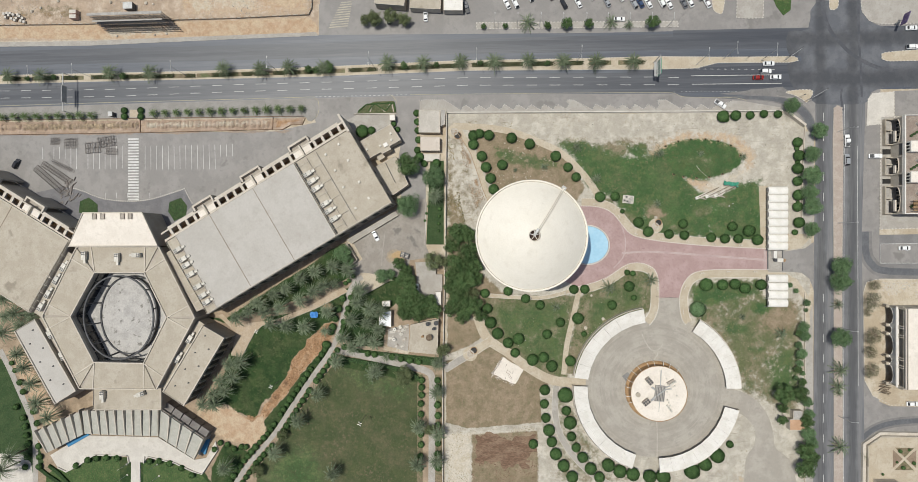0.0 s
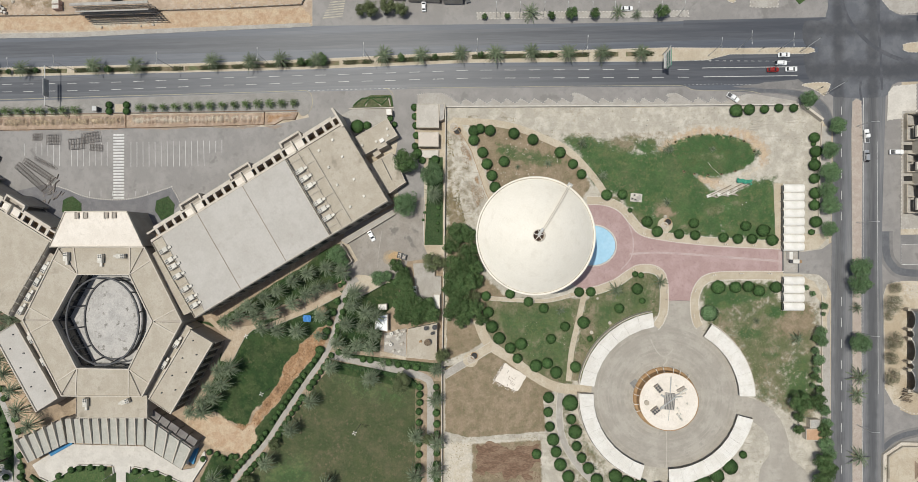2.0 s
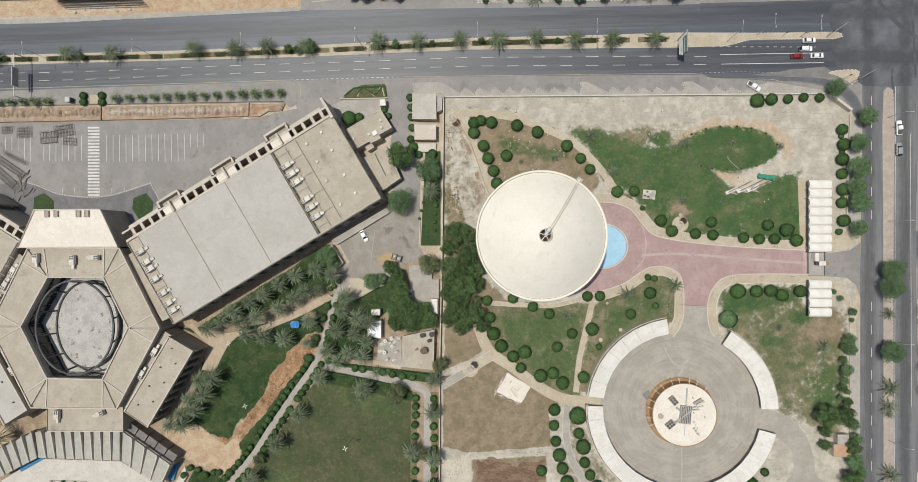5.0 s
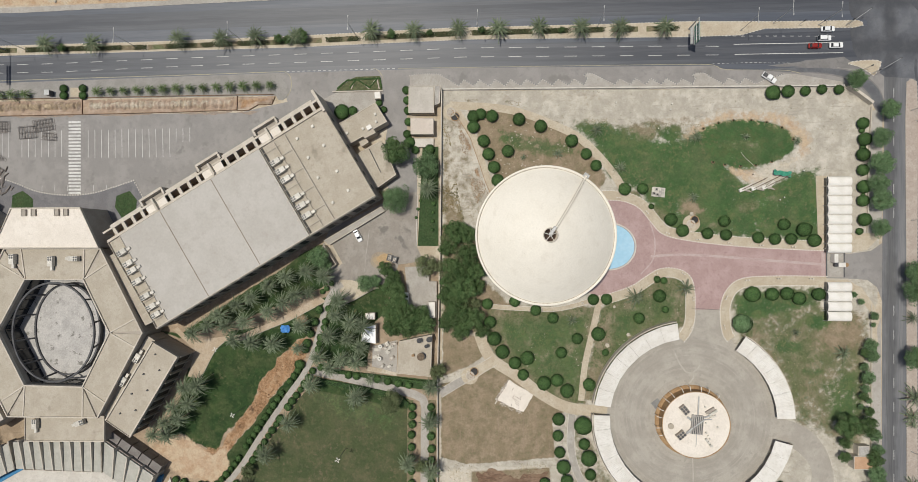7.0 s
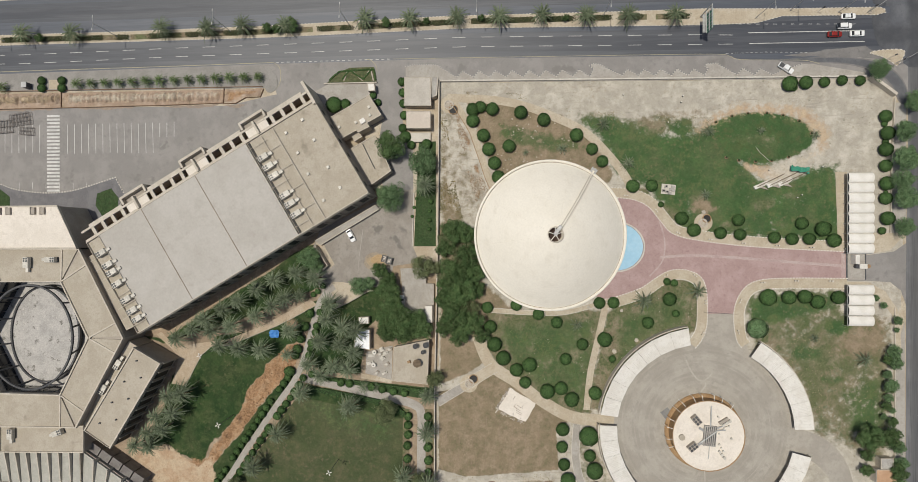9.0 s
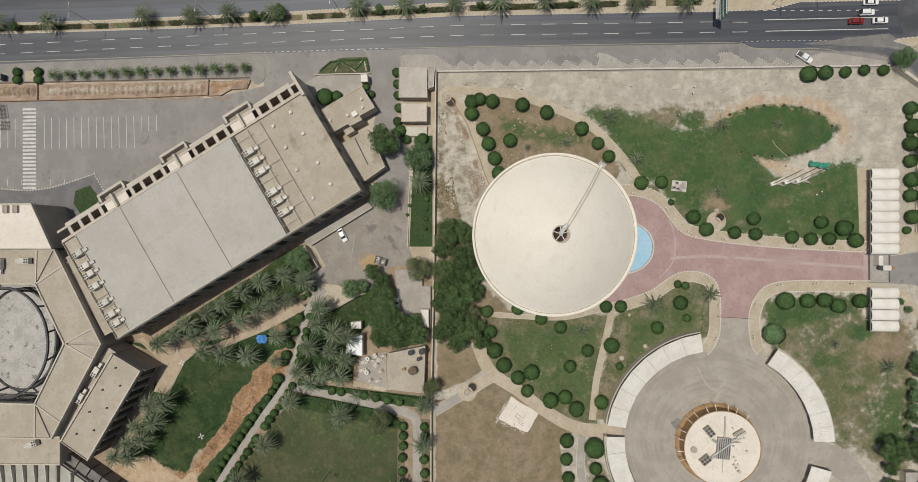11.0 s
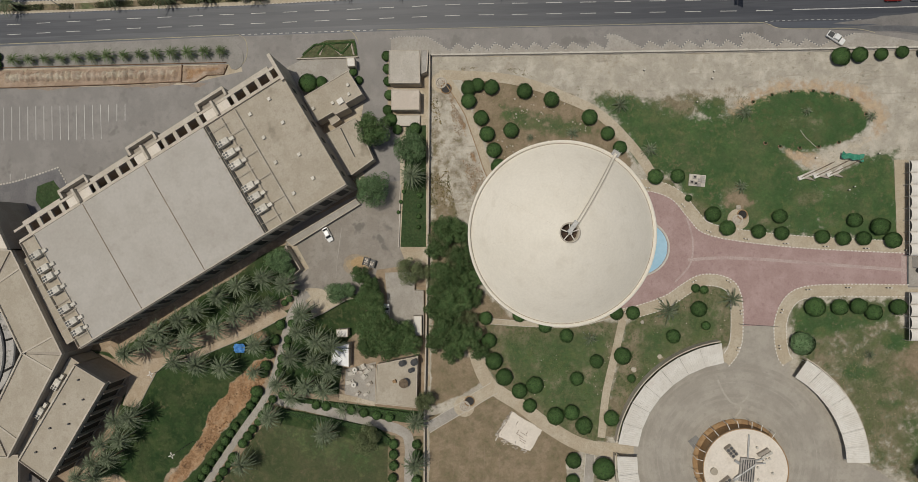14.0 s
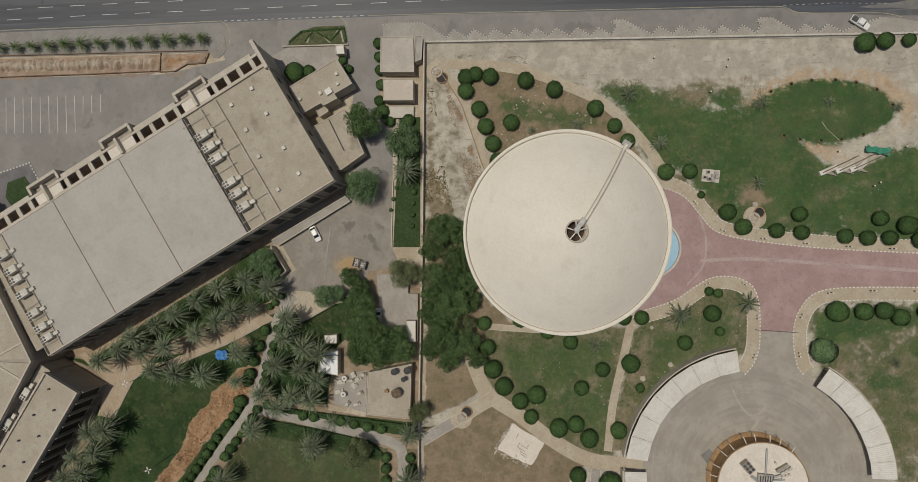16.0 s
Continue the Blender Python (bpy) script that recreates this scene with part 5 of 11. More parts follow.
sheet("west_forecourt", [(-240.0, -97.0), (-212.6, -97.8), (-208.4, -101.4), (-207.0, -110.3), (-207.0, -120.0), (-240.0, -120.0)], 0.08, PALE_CONCRETE, "pale paved forecourt beside the path", "pavement")
structure("path_3", bm, GREY_PAVE, "pale path beside the west lawn", "path")
sheet("strip_bed", [
    (-30.6, -58.5), (-28.3, -58.4), (-28.3, -150.7), (-31.1, -150.8),
], 0.085, SCRUB, "bare planted strip with clipped shrubs", "flower bed")
sheet("strip_bed_2", [
    (-23.1, -58.4), (-19.8, -58.3), (-19.8, -150.4), (-23.1, -150.5),
], 0.085, SCRUB, "planted strip below the wall", "flower bed")
sheet("front_garden", ragged([
    (-189.7, -100.8), (-178.6, -96.5), (-166.1, -97.0), (-165.3, -155.9), (-206.5, -157.4), (-200.9, -106.4),
], 0.2, 21), 0.075, GRASS, "front lawn with low hedges", "lawn")
sheet("front_garden_2", ragged([
    (-155.1, -99.9), (-142.8, -97.5), (-129.2, -103.3), (-123.8, -109.7), (-123.8, -154.3), (-155.1, -155.5),
], 0.2, 22), 0.075, GRASS, "front lawn with low hedges", "lawn")


# green triangle bed by the gate
sheet("gate_bed", [
    (-57.6, 56.3), (-51.8, 60.5), (-49.5, 61.4), (-40.8, 61.5), (-39.9, 56.4),
], 0.2, material("olive_bed_grass", (0.068, 0.088, 0.036), (0.10, 0.108, 0.052), 0.3, c=(0.16, 0.135, 0.075), fine=1.6, fine_amount=0.25), "clipped green bed with a zigzag border", "lawn")
for line in ([(-51.6, 56.9), (-50.1, 60.6)], [(-48.6, 60.4), (-45.0, 56.8), (-42.0, 60.9)], [(-42.0, 60.9), (-41.0, 56.7)]):
    structure("gate_bed_edging", band(bmesh.new(), line, 0.45, 0, 0.26), MEDIAN_PAVE, "pale zigzag edging in the green bed", "kerb")
structure("gate_bed_wall", band(bmesh.new(), [(-58.6, 55.9), (-42.4, 55.9), (-39.6, 56.0)], 0.3, 0, 0.7), STONE, "low beige wall behind the green bed", "wall")
sheet("gate_bed_paving", [
    (-63.9, 52.4), (-57.2, 55.7), (-42.0, 55.7), (-40.7, 52.6), (-49.5, 48.0), (-56.8, 44.5),
], 0.08, GREY_PAVE, "grey paving behind the green bed", "pavement")
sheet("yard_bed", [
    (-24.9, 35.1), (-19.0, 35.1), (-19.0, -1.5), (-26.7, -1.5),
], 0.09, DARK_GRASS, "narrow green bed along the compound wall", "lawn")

# ---- east compound ----
bm = bmesh.new()
for i in range(9):
    a = Vector((-14.64, -58.23)).lerp(Vector((20.89, -64.04)), i / 8)
    b = Vector((-15.92, -77.42)).lerp(Vector((21.64, -76.69)), i / 8)
    band(bm, [tuple(a), tuple(b)], 0.12, 0.05, 0.075)
structure("furrows", bm, BROWN_EARTH, "shallow drip furrows across the brown plot", "plot")

# tan paths of the compound
def path(name, pts, width, label, mat=TAN_PAVE, z=0.12, edge=True):
    line = curve(pts)
    structure(name, band(bmesh.new(), line, width, 0, z), mat, label, "path")
    if edge:
        k = bmesh.new()
        for s in (-1, 1):
            band(k, line, 0.14, 0, z + 0.06, shift=s * width / 2)
        structure(name + "_edge", k, PALE_CONCRETE, "pale kerb along the path", "kerb")

path("garden_path_1", [
    (-13.3, 49.5), (-11.3, 47.0), (-6.5, 39.2), (-5.0, 35.4), (-2.6, 28.6), (-0.5, 22.3), (1.9, 16.9),
], 2.1, "tan paved garden path", edge=False)
structure("gravel_edge", band(bmesh.new(), curve([
    (-14.2, 48.6), (-12.4, 46.4), (-7.6, 38.7), (-6.2, 35.0), (-3.8, 28.2), (-1.7, 21.9), (0.4, 17.2),
]), 0.22, 0, 0.35), BROWN_WALL, "thin brown retaining edge of the path", "kerb")
path("garden_path_2", [
    (-15.0, 50.3), (-10.9, 50.0), (-0.2, 49.3), (8.4, 47.9), (15.8, 45.6), (22.1, 42.9), (29.4, 39.5),
    (34.6, 35.7), (39.7, 30.4), (44.8, 24.1), (47.9, 18.7),
], 2.8, "tan paved garden path", z=0.125, edge=False)
path("garden_path_3", [
    (-4.4, -32.6), (-0.1, -42.2), (9.5, -48.7), (18.4, -55.2), (28.4, -60.1), (42.2, -61.2),
], 4.0, "wide tan paved garden path", edge=False)
path("garden_path_4", [
    (1.4, -43.5), (-3.2, -46.3), (-7.5, -49.2),
], 3.6, "tan path to the round planter", TAN_PAVE, 0.128)
path("garden_path_8", [
    (-7.5, -49.2), (-13.4, -52.8), (-18.5, -56.0),
], 3.0, "grey paved path to the round planter", GREY_PAVE, 0.13)
path("garden_path_5", [
    (39.2, -22.2), (36.7, -33.5), (34.2, -44.9), (32.9, -57.5),
], 2.2, "straight tan paved path", z=0.13, edge=False)
path("garden_path_6", [
    (29.7, -62.6), (29.2, -74.0), (31.7, -84.1), (38.4, -94.0), (47.1, -101.4), (62.0, -109.7),
], 2.6, "curving pale path between shrubs", GREY_PAVE, 0.12)
path("garden_path_7", [
    (-0.1, -23.6), (12.1, -24.3), (24.7, -24.3), (35.9, -21.4),
], 1.6, "tan kerbed path below the tower", z=0.118)
bm = tube(bmesh.new(), 3.1, 0.14, *(-7.49, -49.20), 0, n=32)
structure("planter_paving", bm, TAN_PAVE, "round tan paving about the planter", "pavement")

# pink drive and its tan pavements
DRIVE_N = curve([
    (40.4, 15.1), (47.3, 14.7), (53.2, 12.3), (57.6, 7.1), (61.9, 2.7), (71.6, 0.3), (90.7, -1.8),
    (118.1, -3.2),
])
DRIVE_S = curve([
    (118.1, -12.1), (103.9, -12.0), (92.6, -12.4), (86.9, -14.0), (83.5, -17.8), (81.9, -22.5), (81.7, -26.5),
    (82.1, -30.4), (82.9, -33.6), (84.2, -35.5),
])
DRIVE_W = curve([
    (69.3, -35.7), (71.4, -32.9), (72.7, -29.3), (73.1, -25.0), (72.9, -17.1), (71.2, -12.1), (66.8, -9.6),
    (60.9, -9.6), (56.1, -12.2), (51.2, -15.6), (44.4, -18.2), (38.5, -19.7),
])
sheet("drive", [*DRIVE_N, *DRIVE_S, *DRIVE_W, (24.59, -13.34), (24.59, 10.81)], 0.09, PINK, "pink block-paved drive with pale seams", "drive")
bm = bmesh.new()
band(bm, curve([
    (57.6, -5.2), (67.7, -4.6), (81.2, -5.2), (100.1, -6.7), (118.1, -8.0),
]), 0.9, 0, 0.096)
band(bm, [
    (117.0, -3.6), (117.0, -11.7),
], 1.2, 0, 0.098)
band(bm, curve([
    (57.3, 7.1), (59.0, 0.7), (58.4, -6.2), (54.1, -11.6),
]), 0.5, 0, 0.099)
structure("drive_seams", bm, PALE_PINK, "paler pink bands in the drive paving", "drive")
bm = bmesh.new()
W = 3.4
for line, s in ((DRIVE_N, 1), (DRIVE_S, 1), (DRIVE_W, 1)):
    band(bm, line, W, 0, 0.2, shift=s * W / 2)
structure("drive_pavement", bm, TAN_PAVE, "tan pavements along the drive", "pavement")
bm = bmesh.new()
for line in (DRIVE_N, DRIVE_S, DRIVE_W):
    dashes(bm, line, 0.55, 0.45, 0.3, 0.2, closed=False)
    dashes(bm, line, 0.55, 0.45, 0.22, 0.2, shift=W)
structure("drive_kerb", bm, WHITE_METAL, "white painted kerb blocks along the drive", "kerb")
# plaza
PLAZA = Vector((71.31, -62.86))
R_PLAZA = 29.4
bm = tube(bmesh.new(), R_PLAZA, 0.3, PLAZA.x, PLAZA.y, -0.2, n=96)
structure("plaza", bm, PLAZA_ASPHALT, "round grey asphalt plaza with faint circular tracks", "plaza")
PLAZA_WORN = material("plaza_tracks", (0.300, 0.274, 0.236), (0.352, 0.324, 0.281), 0.7, fine=4, fine_amount=0.05)
for k, (r, w) in enumerate(((27.4, 1.0), (25.9, 0.8), (22.8, 0.7), (21.6, 1.1), (18.6, 0.9), (16.8, 1.3), (14.4, 0.8))):
    bm = band(bmesh.new(), [(PLAZA.x + r * math.cos(a), PLAZA.y + r * math.sin(a)) for a in [2 * math.pi * i / 90 for i in range(90)]], w, 0, 0.102 + w / 1000, closed=True)
    structure("plaza_track_%d" % (k + 1), bm, PLAZA_WORN, "darker circular tyre track on the plaza", "plaza")
bm = band(bmesh.new(), [(PLAZA.x + 0.8, PLAZA.y - 12), (PLAZA.x + 1.1, PLAZA.y - 20), (PLAZA.x + 1.0, PLAZA.y - R_PLAZA + 0.3)], 0.4, 0, 0.112)
band(bm, curve([(71.0, -50.6), (72.5, -48.4), (71.8, -46.9), (69.9, -46.4), (67.6, -43.4), (66.0, -39.9)]), 0.55, 0, 0.114)
band(bm, curve([(71.9, -47.0), (73.6, -45.6), (74.8, -44.0)]), 0.45, 0, 0.1145)
structure("plaza_joints", bm, material("trench_patch", (0.42, 0.385, 0.335), (0.37, 0.34, 0.295), 0.3), "thin patched trench line across the plaza", "plaza")
sheet("plaza_neck", [*[
    (73.1, -24.2), (81.9, -24.1), (82.5, -28.8), (85.9, -35.1), (88.8, -40.6), (61.9, -39.0), (69.6, -34.9),
    (72.5, -30.9),
]], 0.094, PLAZA_ASPHALT, "grey asphalt neck between drive and plaza", "drive")
sheet("plaza_exit", curve([
    (94.9, -62.1), (104.3, -62.8), (112.0, -66.2), (117.6, -72.5), (120.3, -80.5), (121.3, -87.0), (128.6, -95.5), (129.3, -120.5), (110.1, -120.8),
    (108.9, -94.5), (112.6, -86.1), (112.8, -79.7), (109.1, -74.6), (103.2, -71.4), (97.4, -70.8),
], True), 0.092, PLAZA_ASPHALT, "grey asphalt drive leaving the plaza", "drive")
sheet("plaza_exit_west", [
    (27.2, -57.6), (38.4, -61.2), (45.1, -57.4), (45.1, -62.9), (38.4, -63.5), (27.2, -61.4),
], 0.093, TAN_PAVE, "tan paved link to the plaza", "path")
sheet("gate_apron", [
    (117.8, -3.9), (125.3, -4.3), (133.1, -3.1), (136.8, -0.4), (136.8, -20.6), (135.2, -16.0), (131.9, -13.3), (125.3, -12.9), (117.8, -12.8),
], 0.07, OLD_ASPHALT, "grey asphalt apron outside the gate", "drive")
sheet("gate_pavement_1", ragged([
    (114.5, 23.3), (118.3, 23.3), (126.2, 3.0), (136.9, 3.0), (131.7, -2.9), (125.0, -3.9), (115.4, -2.9),
], 0.1, 50), 0.1, TAN_PAVE, "tan paving beside the car shelters", "pavement")
sheet("gate_pavement_2", ragged([
    (115.4, -13.3), (125.0, -13.3), (130.2, -16.2), (134.5, -22.8), (135.5, -36.4), (133.6, -36.4),
    (132.6, -24.1), (126.2, -16.7), (115.4, -15.8),
], 0.1, 51), 0.1, TAN_PAVE, "tan paving beside the car shelters", "pavement")
sheet("street_pavement", [
    (132.6, 46.1), (136.9, 46.0), (136.9, 3.0), (132.6, 3.0),
], 0.06, GREY_PAVE, "grey strip pavement below the street trees", "pavement")
sheet("street_pavement_2", [
    (133.1, -36.4), (136.4, -26.5), (136.9, -169.1), (133.6, -169.3),
], 0.06, GREY_PAVE, "grey strip pavement below the street trees", "pavement")

# compound walls
def wall(name, pts, h, t, label, mat=STONE):
    structure(name, band(bmesh.new(), pts, t, 0, h), mat, label, "wall")

wall("wall_west", [
    (-17.7, 56.0), (-18.2, -2.0), (-19.3, -53.2), (-19.3, -150.4),
], 1.9, 0.35, "beige rendered compound wall")
wall("wall_north", [
    (-17.5, 56.0), (42.2, 55.5), (123.8, 54.8),
], 0.9, 0.42, "long beige compound wall beside the road", PALE_CONCRETE)
for k in range(49):
    p = Vector((-17.0, 56.0)).lerp(Vector((123.5, 54.8)), k / 48)
    part("pier", box(bmesh.new(), 0.5, 0.56, 1.05, p.x, p.y, 0), PALE_CONCRETE, bpy.data.objects["wall_north"])
wall("wall_corner", [
    (125.0, 54.3), (132.6, 48.3),
], 2.2, 0.9, "beige corner wall of the compound")
wall("wall_east", [
    (133.1, 47.3), (132.1, 27.6), (131.7, 3.0),
], 0.6, 0.3, "low wall along the street")
wall("wall_east_low", [
    (133.1, -21.6), (133.1, -144.7),
], 0.5, 0.3, "low pale wall along the street")
wall("wall_yard", [
    (-61.2, -1.2), (-56.8, -8.2), (-59.6, -10.6),
], 2.6, 0.3, "beige rendered yard wall")
wall("wall_triangle", [
    (-55.9, -24.0), (-50.2, -21.5), (-43.4, -17.6),
], 1.2, 0.3, "low dark retaining wall", DARK_WALL)
wall("wall_court", [
    (-22.3, -12.2), (-22.3, -14.5), (-19.6, -14.5), (-19.6, -27.8),
], 1.4, 0.25, "low grey wall beside the lane", DARK_WALL)
wall("garden_kerb", [
    (-26.7, 17.2), (-27.2, -1.5),
], 0.5, 0.25, "low pale kerb of the planted bed", PALE_CONCRETE)

# ---- water tower ----
TOWER = Vector((15.1, 1.8, 0))
R_RIM, Z_RIM, Z_TOP = 19.2, 46.5, 58.5


def lathe(bm, profile, n=96, at=Matrix()):
    rings = [[bm.verts.new(at @ Vector((r * math.cos(2 * math.pi * i / n), r * math.sin(2 * math.pi * i / n), z))) for i in range(n)] for r, z in profile]
    for a, b in zip(rings, rings[1:]):
        for i in range(n):
            bm.faces.new((a[i], a[(i + 1) % n], b[(i + 1) % n], b[i]))
    for f in bm.faces:
        f.smooth = True
    return bm


tower = thing("water_tower", "cream concrete mushroom water tower with a shallow domed cap", "water tower", tuple(TOWER))
prof = []
for k in range(33):
    r = (R_RIM - 0.8) + (1.75 - (R_RIM - 0.8)) * k / 32
    s = r / (R_RIM - 0.8)
    prof.append((r, Z_RIM + (Z_TOP - Z_RIM) * (1 - s ** 1.75)))
part("dome", lathe(bmesh.new(), prof), TOWER_SHELL, tower)
part("rim", lathe(bmesh.new(), [(R_RIM - 0.8, Z_RIM - 0.02), (R_RIM - 0.75, Z_RIM - 0.3), (R_RIM - 0.5, Z_RIM - 0.3), (R_RIM - 0.5, Z_RIM + 0.2),
                                (R_RIM, Z_RIM + 0.2), (R_RIM, Z_RIM - 0.5), (R_RIM - 0.75, Z_RIM - 0.55)]), TOWER_SHELL, tower, "raised concrete rim with a gutter")
# Gutter painted darker all round; the rim's shadow is put into its colour.
part("gutter", band(bmesh.new(), [((R_RIM - 0.63) * math.cos(a), (R_RIM - 0.63) * math.sin(a)) for a in [2 * math.pi * i / 96 for i in range(96)]], 0.14, Z_RIM - 0.3, Z_RIM - 0.27, closed=True), DARK_WALL, tower, "gutter bed darkened for the shadow of the rim")
part("bowl", lathe(bmesh.new(), [(4.5, 24), (6, 26), (10, 32), (15, 39.5), (17.6, 43.6), (R_RIM - 0.6, Z_RIM - 0.48)]), STONE, tower, "flaring concrete underside")
part("shaft", lathe(bmesh.new(), [(6.2, 0), (5.0, 6), (4.5, 24)], 48), STONE, tower)
part("opening", lathe(bmesh.new(), [(1.75, Z_TOP), (1.9, Z_TOP + 0.25), (1.65, Z_TOP + 0.25), (1.6, Z_TOP - 3)], 40), STONE, tower, "round opening collar at the crown")
# Brown floor painted darker, with the shade inside the opening in its colour.
part("opening_floor", tube(bmesh.new(), 1.6, 0.1, 0, 0, Z_TOP - 2.6, n=40), material("damp_brown_floor", (0.05, 0.032, 0.024), (0.075, 0.05, 0.036), 0.2), tower, "dark brown floor inside the opening")
for a in (20, 95, 160, 230, 300):
    part("spoke", rod(bmesh.new(), (0, 0, Z_TOP + 0.1), (1.7 * math.cos(radians(a)), 1.7 * math.sin(radians(a)), Z_TOP + 0.15), 0.1), WHITE_METAL, tower)
part("hub", tube(bmesh.new(), 0.35, 0.8, 0, 0, Z_TOP - 0.2, n=16), WHITE_METAL, tower)
# walkway from the rim to the crown
AZ = math.atan2(0.83, 0.56)
ladder = []
for k in range(17):
    r = R_RIM + 0.4 + (1.2 - R_RIM - 0.4) * k / 16
    s = min(1, r / (R_RIM - 0.8))
    ladder.append(Vector((r * math.cos(AZ), r * math.sin(AZ), Z_RIM + (Z_TOP - Z_RIM) * (1 - s ** 1.75) + 0.45)))
side = Vector((-math.sin(AZ), math.cos(AZ), 0))
bm = bmesh.new()
rings = [[bm.verts.new(p + side * w + Vector((0, 0, h))) for w, h in ((-0.3, 0), (0.3, 0), (0.3, -0.12), (-0.3, -0.12))] for p in ladder]
for a, b in zip(rings, rings[1:]):
    for k in range(4):
        bm.faces.new((a[k], a[(k + 1) % 4], b[(k + 1) % 4], b[k]))
bm.faces.new(rings[0])
bm.faces.new(rings[-1][::-1])
bmesh.ops.recalc_face_normals(bm, faces=bm.faces[:])
walkway = part("walkway", bm, TOWER_SHELL, tower, "white steel walkway climbing the dome")
for s in (-1, 1):
    bm = bmesh.new()
    for a, b in zip(ladder, ladder[1:]):
        rod(bm, a + side * s * 0.26 + Vector((0, 0, 0.6)), b + side * s * 0.26 + Vector((0, 0, 0.6)), 0.05, 5)
        rod(bm, a + side * s * 0.26 - Vector((0, 0, 0.4)), a + side * s * 0.26 + Vector((0, 0, 0.6)), 0.03, 4)
    part("handrail", bm, STONE, walkway)
p = ladder[0]
bm = box(bmesh.new(), 1.2, 1.6, 0.15, p.x, p.y, p.z - 0.2, math.degrees(AZ))
for dx, dy in ((0.5, 0.7), (0.5, -0.7), (-0.5, 0.7), (-0.5, -0.7), (0.5, 0)):
    d = Matrix.Rotation(AZ, 2) @ Vector((dx, dy))
    rod(bm, (p.x + d.x, p.y + d.y, p.z - 0.1), (p.x + d.x, p.y + d.y, p.z + 1.1), 0.05)
part("landing", bm, METAL, tower, "steel landing at the rim")
bm = box(bmesh.new(), 2.6, 0.8, 0.7, 0.4, 1.0, Z_TOP + 0.3, 55, 0.05)
part("hatch", bm, METAL, tower, "grey metal hatch housing over the opening")
for k in range(9):
    bm = bmesh.new()
    a = 2 * math.pi * k / 9 + 0.45 + 0.2 * math.sin(k * 2.3)
    r0, r1 = 2.6 + (k % 3), 13 + 5 * ((k * 7) % 5) / 5
    seam = []
    for j in range(9):
        r = r0 + (r1 - r0) * j / 8
        seam.append(Vector((r * math.cos(a + 0.004 * j * (k % 3 - 1)), r * math.sin(a + 0.004 * j * (k % 3 - 1)), Z_RIM + (Z_TOP - Z_RIM) * (1 - (r / (R_RIM - 0.8)) ** 1.75) + 0.012)))
    for u, v in zip(seam, seam[1:]):
        rod(bm, u, v, 0.013, 4)
    part("seam", bm, SHELL_SEAM, tower, "fine hairline joint in the dome shell")

# pool at the foot of the tower
pool = thing("pool", "pale blue shallow pool with a white rim", "pool", kind="structure")
c = Vector((40.28, -1.22))
c = Vector((42.79, -1.66))
rim_pts = [(c.x + 9.4 * math.cos(a), c.y + 8.4 * math.sin(a)) for a in [2 * math.pi * i / 64 for i in range(64)]]
part("pool_water", prism(bmesh.new(), [(c.x + (x - c.x) * 0.96, c.y + (y - c.y) * 0.96) for x, y in rim_pts], 0, 0.22), WATER, pool)
part("pool_rim", band(bmesh.new(), rim_pts, 0.5, 0, 0.5, closed=True), PALE_CONCRETE, pool)

# ---- round plaza: canopies and drum ----
def canopy(a0, a1, count, label):
    """A run of flat sheet-metal car canopies along the plaza's edge."""
    r0, r1, h = R_PLAZA - 0.6, R_PLAZA + 5.2, 2.7
    ob = thing("car_canopy", label, "canopy", (PLAZA.x, PLAZA.y, 0), group="curved car canopies round the plaza")
    for i in range(count):
        b0, b1 = radians(a0 + (a1 - a0) * i / count), radians(a0 + (a1 - a0) * (i + 0.985) / count)
        lift = 0.03 * (i % 2)
        bm = bmesh.new()
        lo, hi = h - 0.15 + lift, h + 0.35 + lift
        v = [bm.verts.new((r * math.cos(b), r * math.sin(b), z + dz)) for dz in (0, 0.1) for r, b, z in ((r0, b0, lo), (r0, b1, lo), (r1, b1, hi), (r1, b0, hi))]
        for q in ((3, 2, 1, 0), (4, 5, 6, 7), (0, 1, 5, 4), (1, 2, 6, 5), (2, 3, 7, 6), (3, 0, 4, 7)):
            bm.faces.new([v[k] for k in q])
        panel = part("roof_panel", bm, WHITE_METAL, ob)
        bm = bmesh.new()
        for k in range(9):
            b = b0 + (b1 - b0) * (k + 0.5) / 9
            rod(bm, (r0 * math.cos(b), r0 * math.sin(b), lo + 0.12), (r1 * math.cos(b), r1 * math.sin(b), hi + 0.12), 0.045, 4)
        part("ribs", bm, WHITE_METAL, panel)
        part("post", rod(bmesh.new(), ((r1 - 0.5) * math.cos(b0), (r1 - 0.5) * math.sin(b0), 0), ((r1 - 0.5) * math.cos(b0), (r1 - 0.5) * math.sin(b0), h + 0.2), 0.08), METAL, ob)
    bm = bmesh.new()
    line = [(( r1 + 0.35) * math.cos(radians(a0 + (a1 - a0) * k / 20)), (r1 + 0.35) * math.sin(radians(a0 + (a1 - a0) * k / 20))) for k in range(21)]
    band(bm, line, 0.3, 0, 2.6)
    part("back_wall", bm, STONE, ob, "beige wall behind the canopy")
    return ob


canopy(172, 99, 7, "curved run of white metal car canopies by the gate neck")
canopy(59, 2, 7, "curved run of white metal car canopies beside the lawn")
canopy(178, 253, 8, "long curved run of white metal car canopies near shrubs")
canopy(272, 347, 8, "curved run of white metal car canopies by the exit")

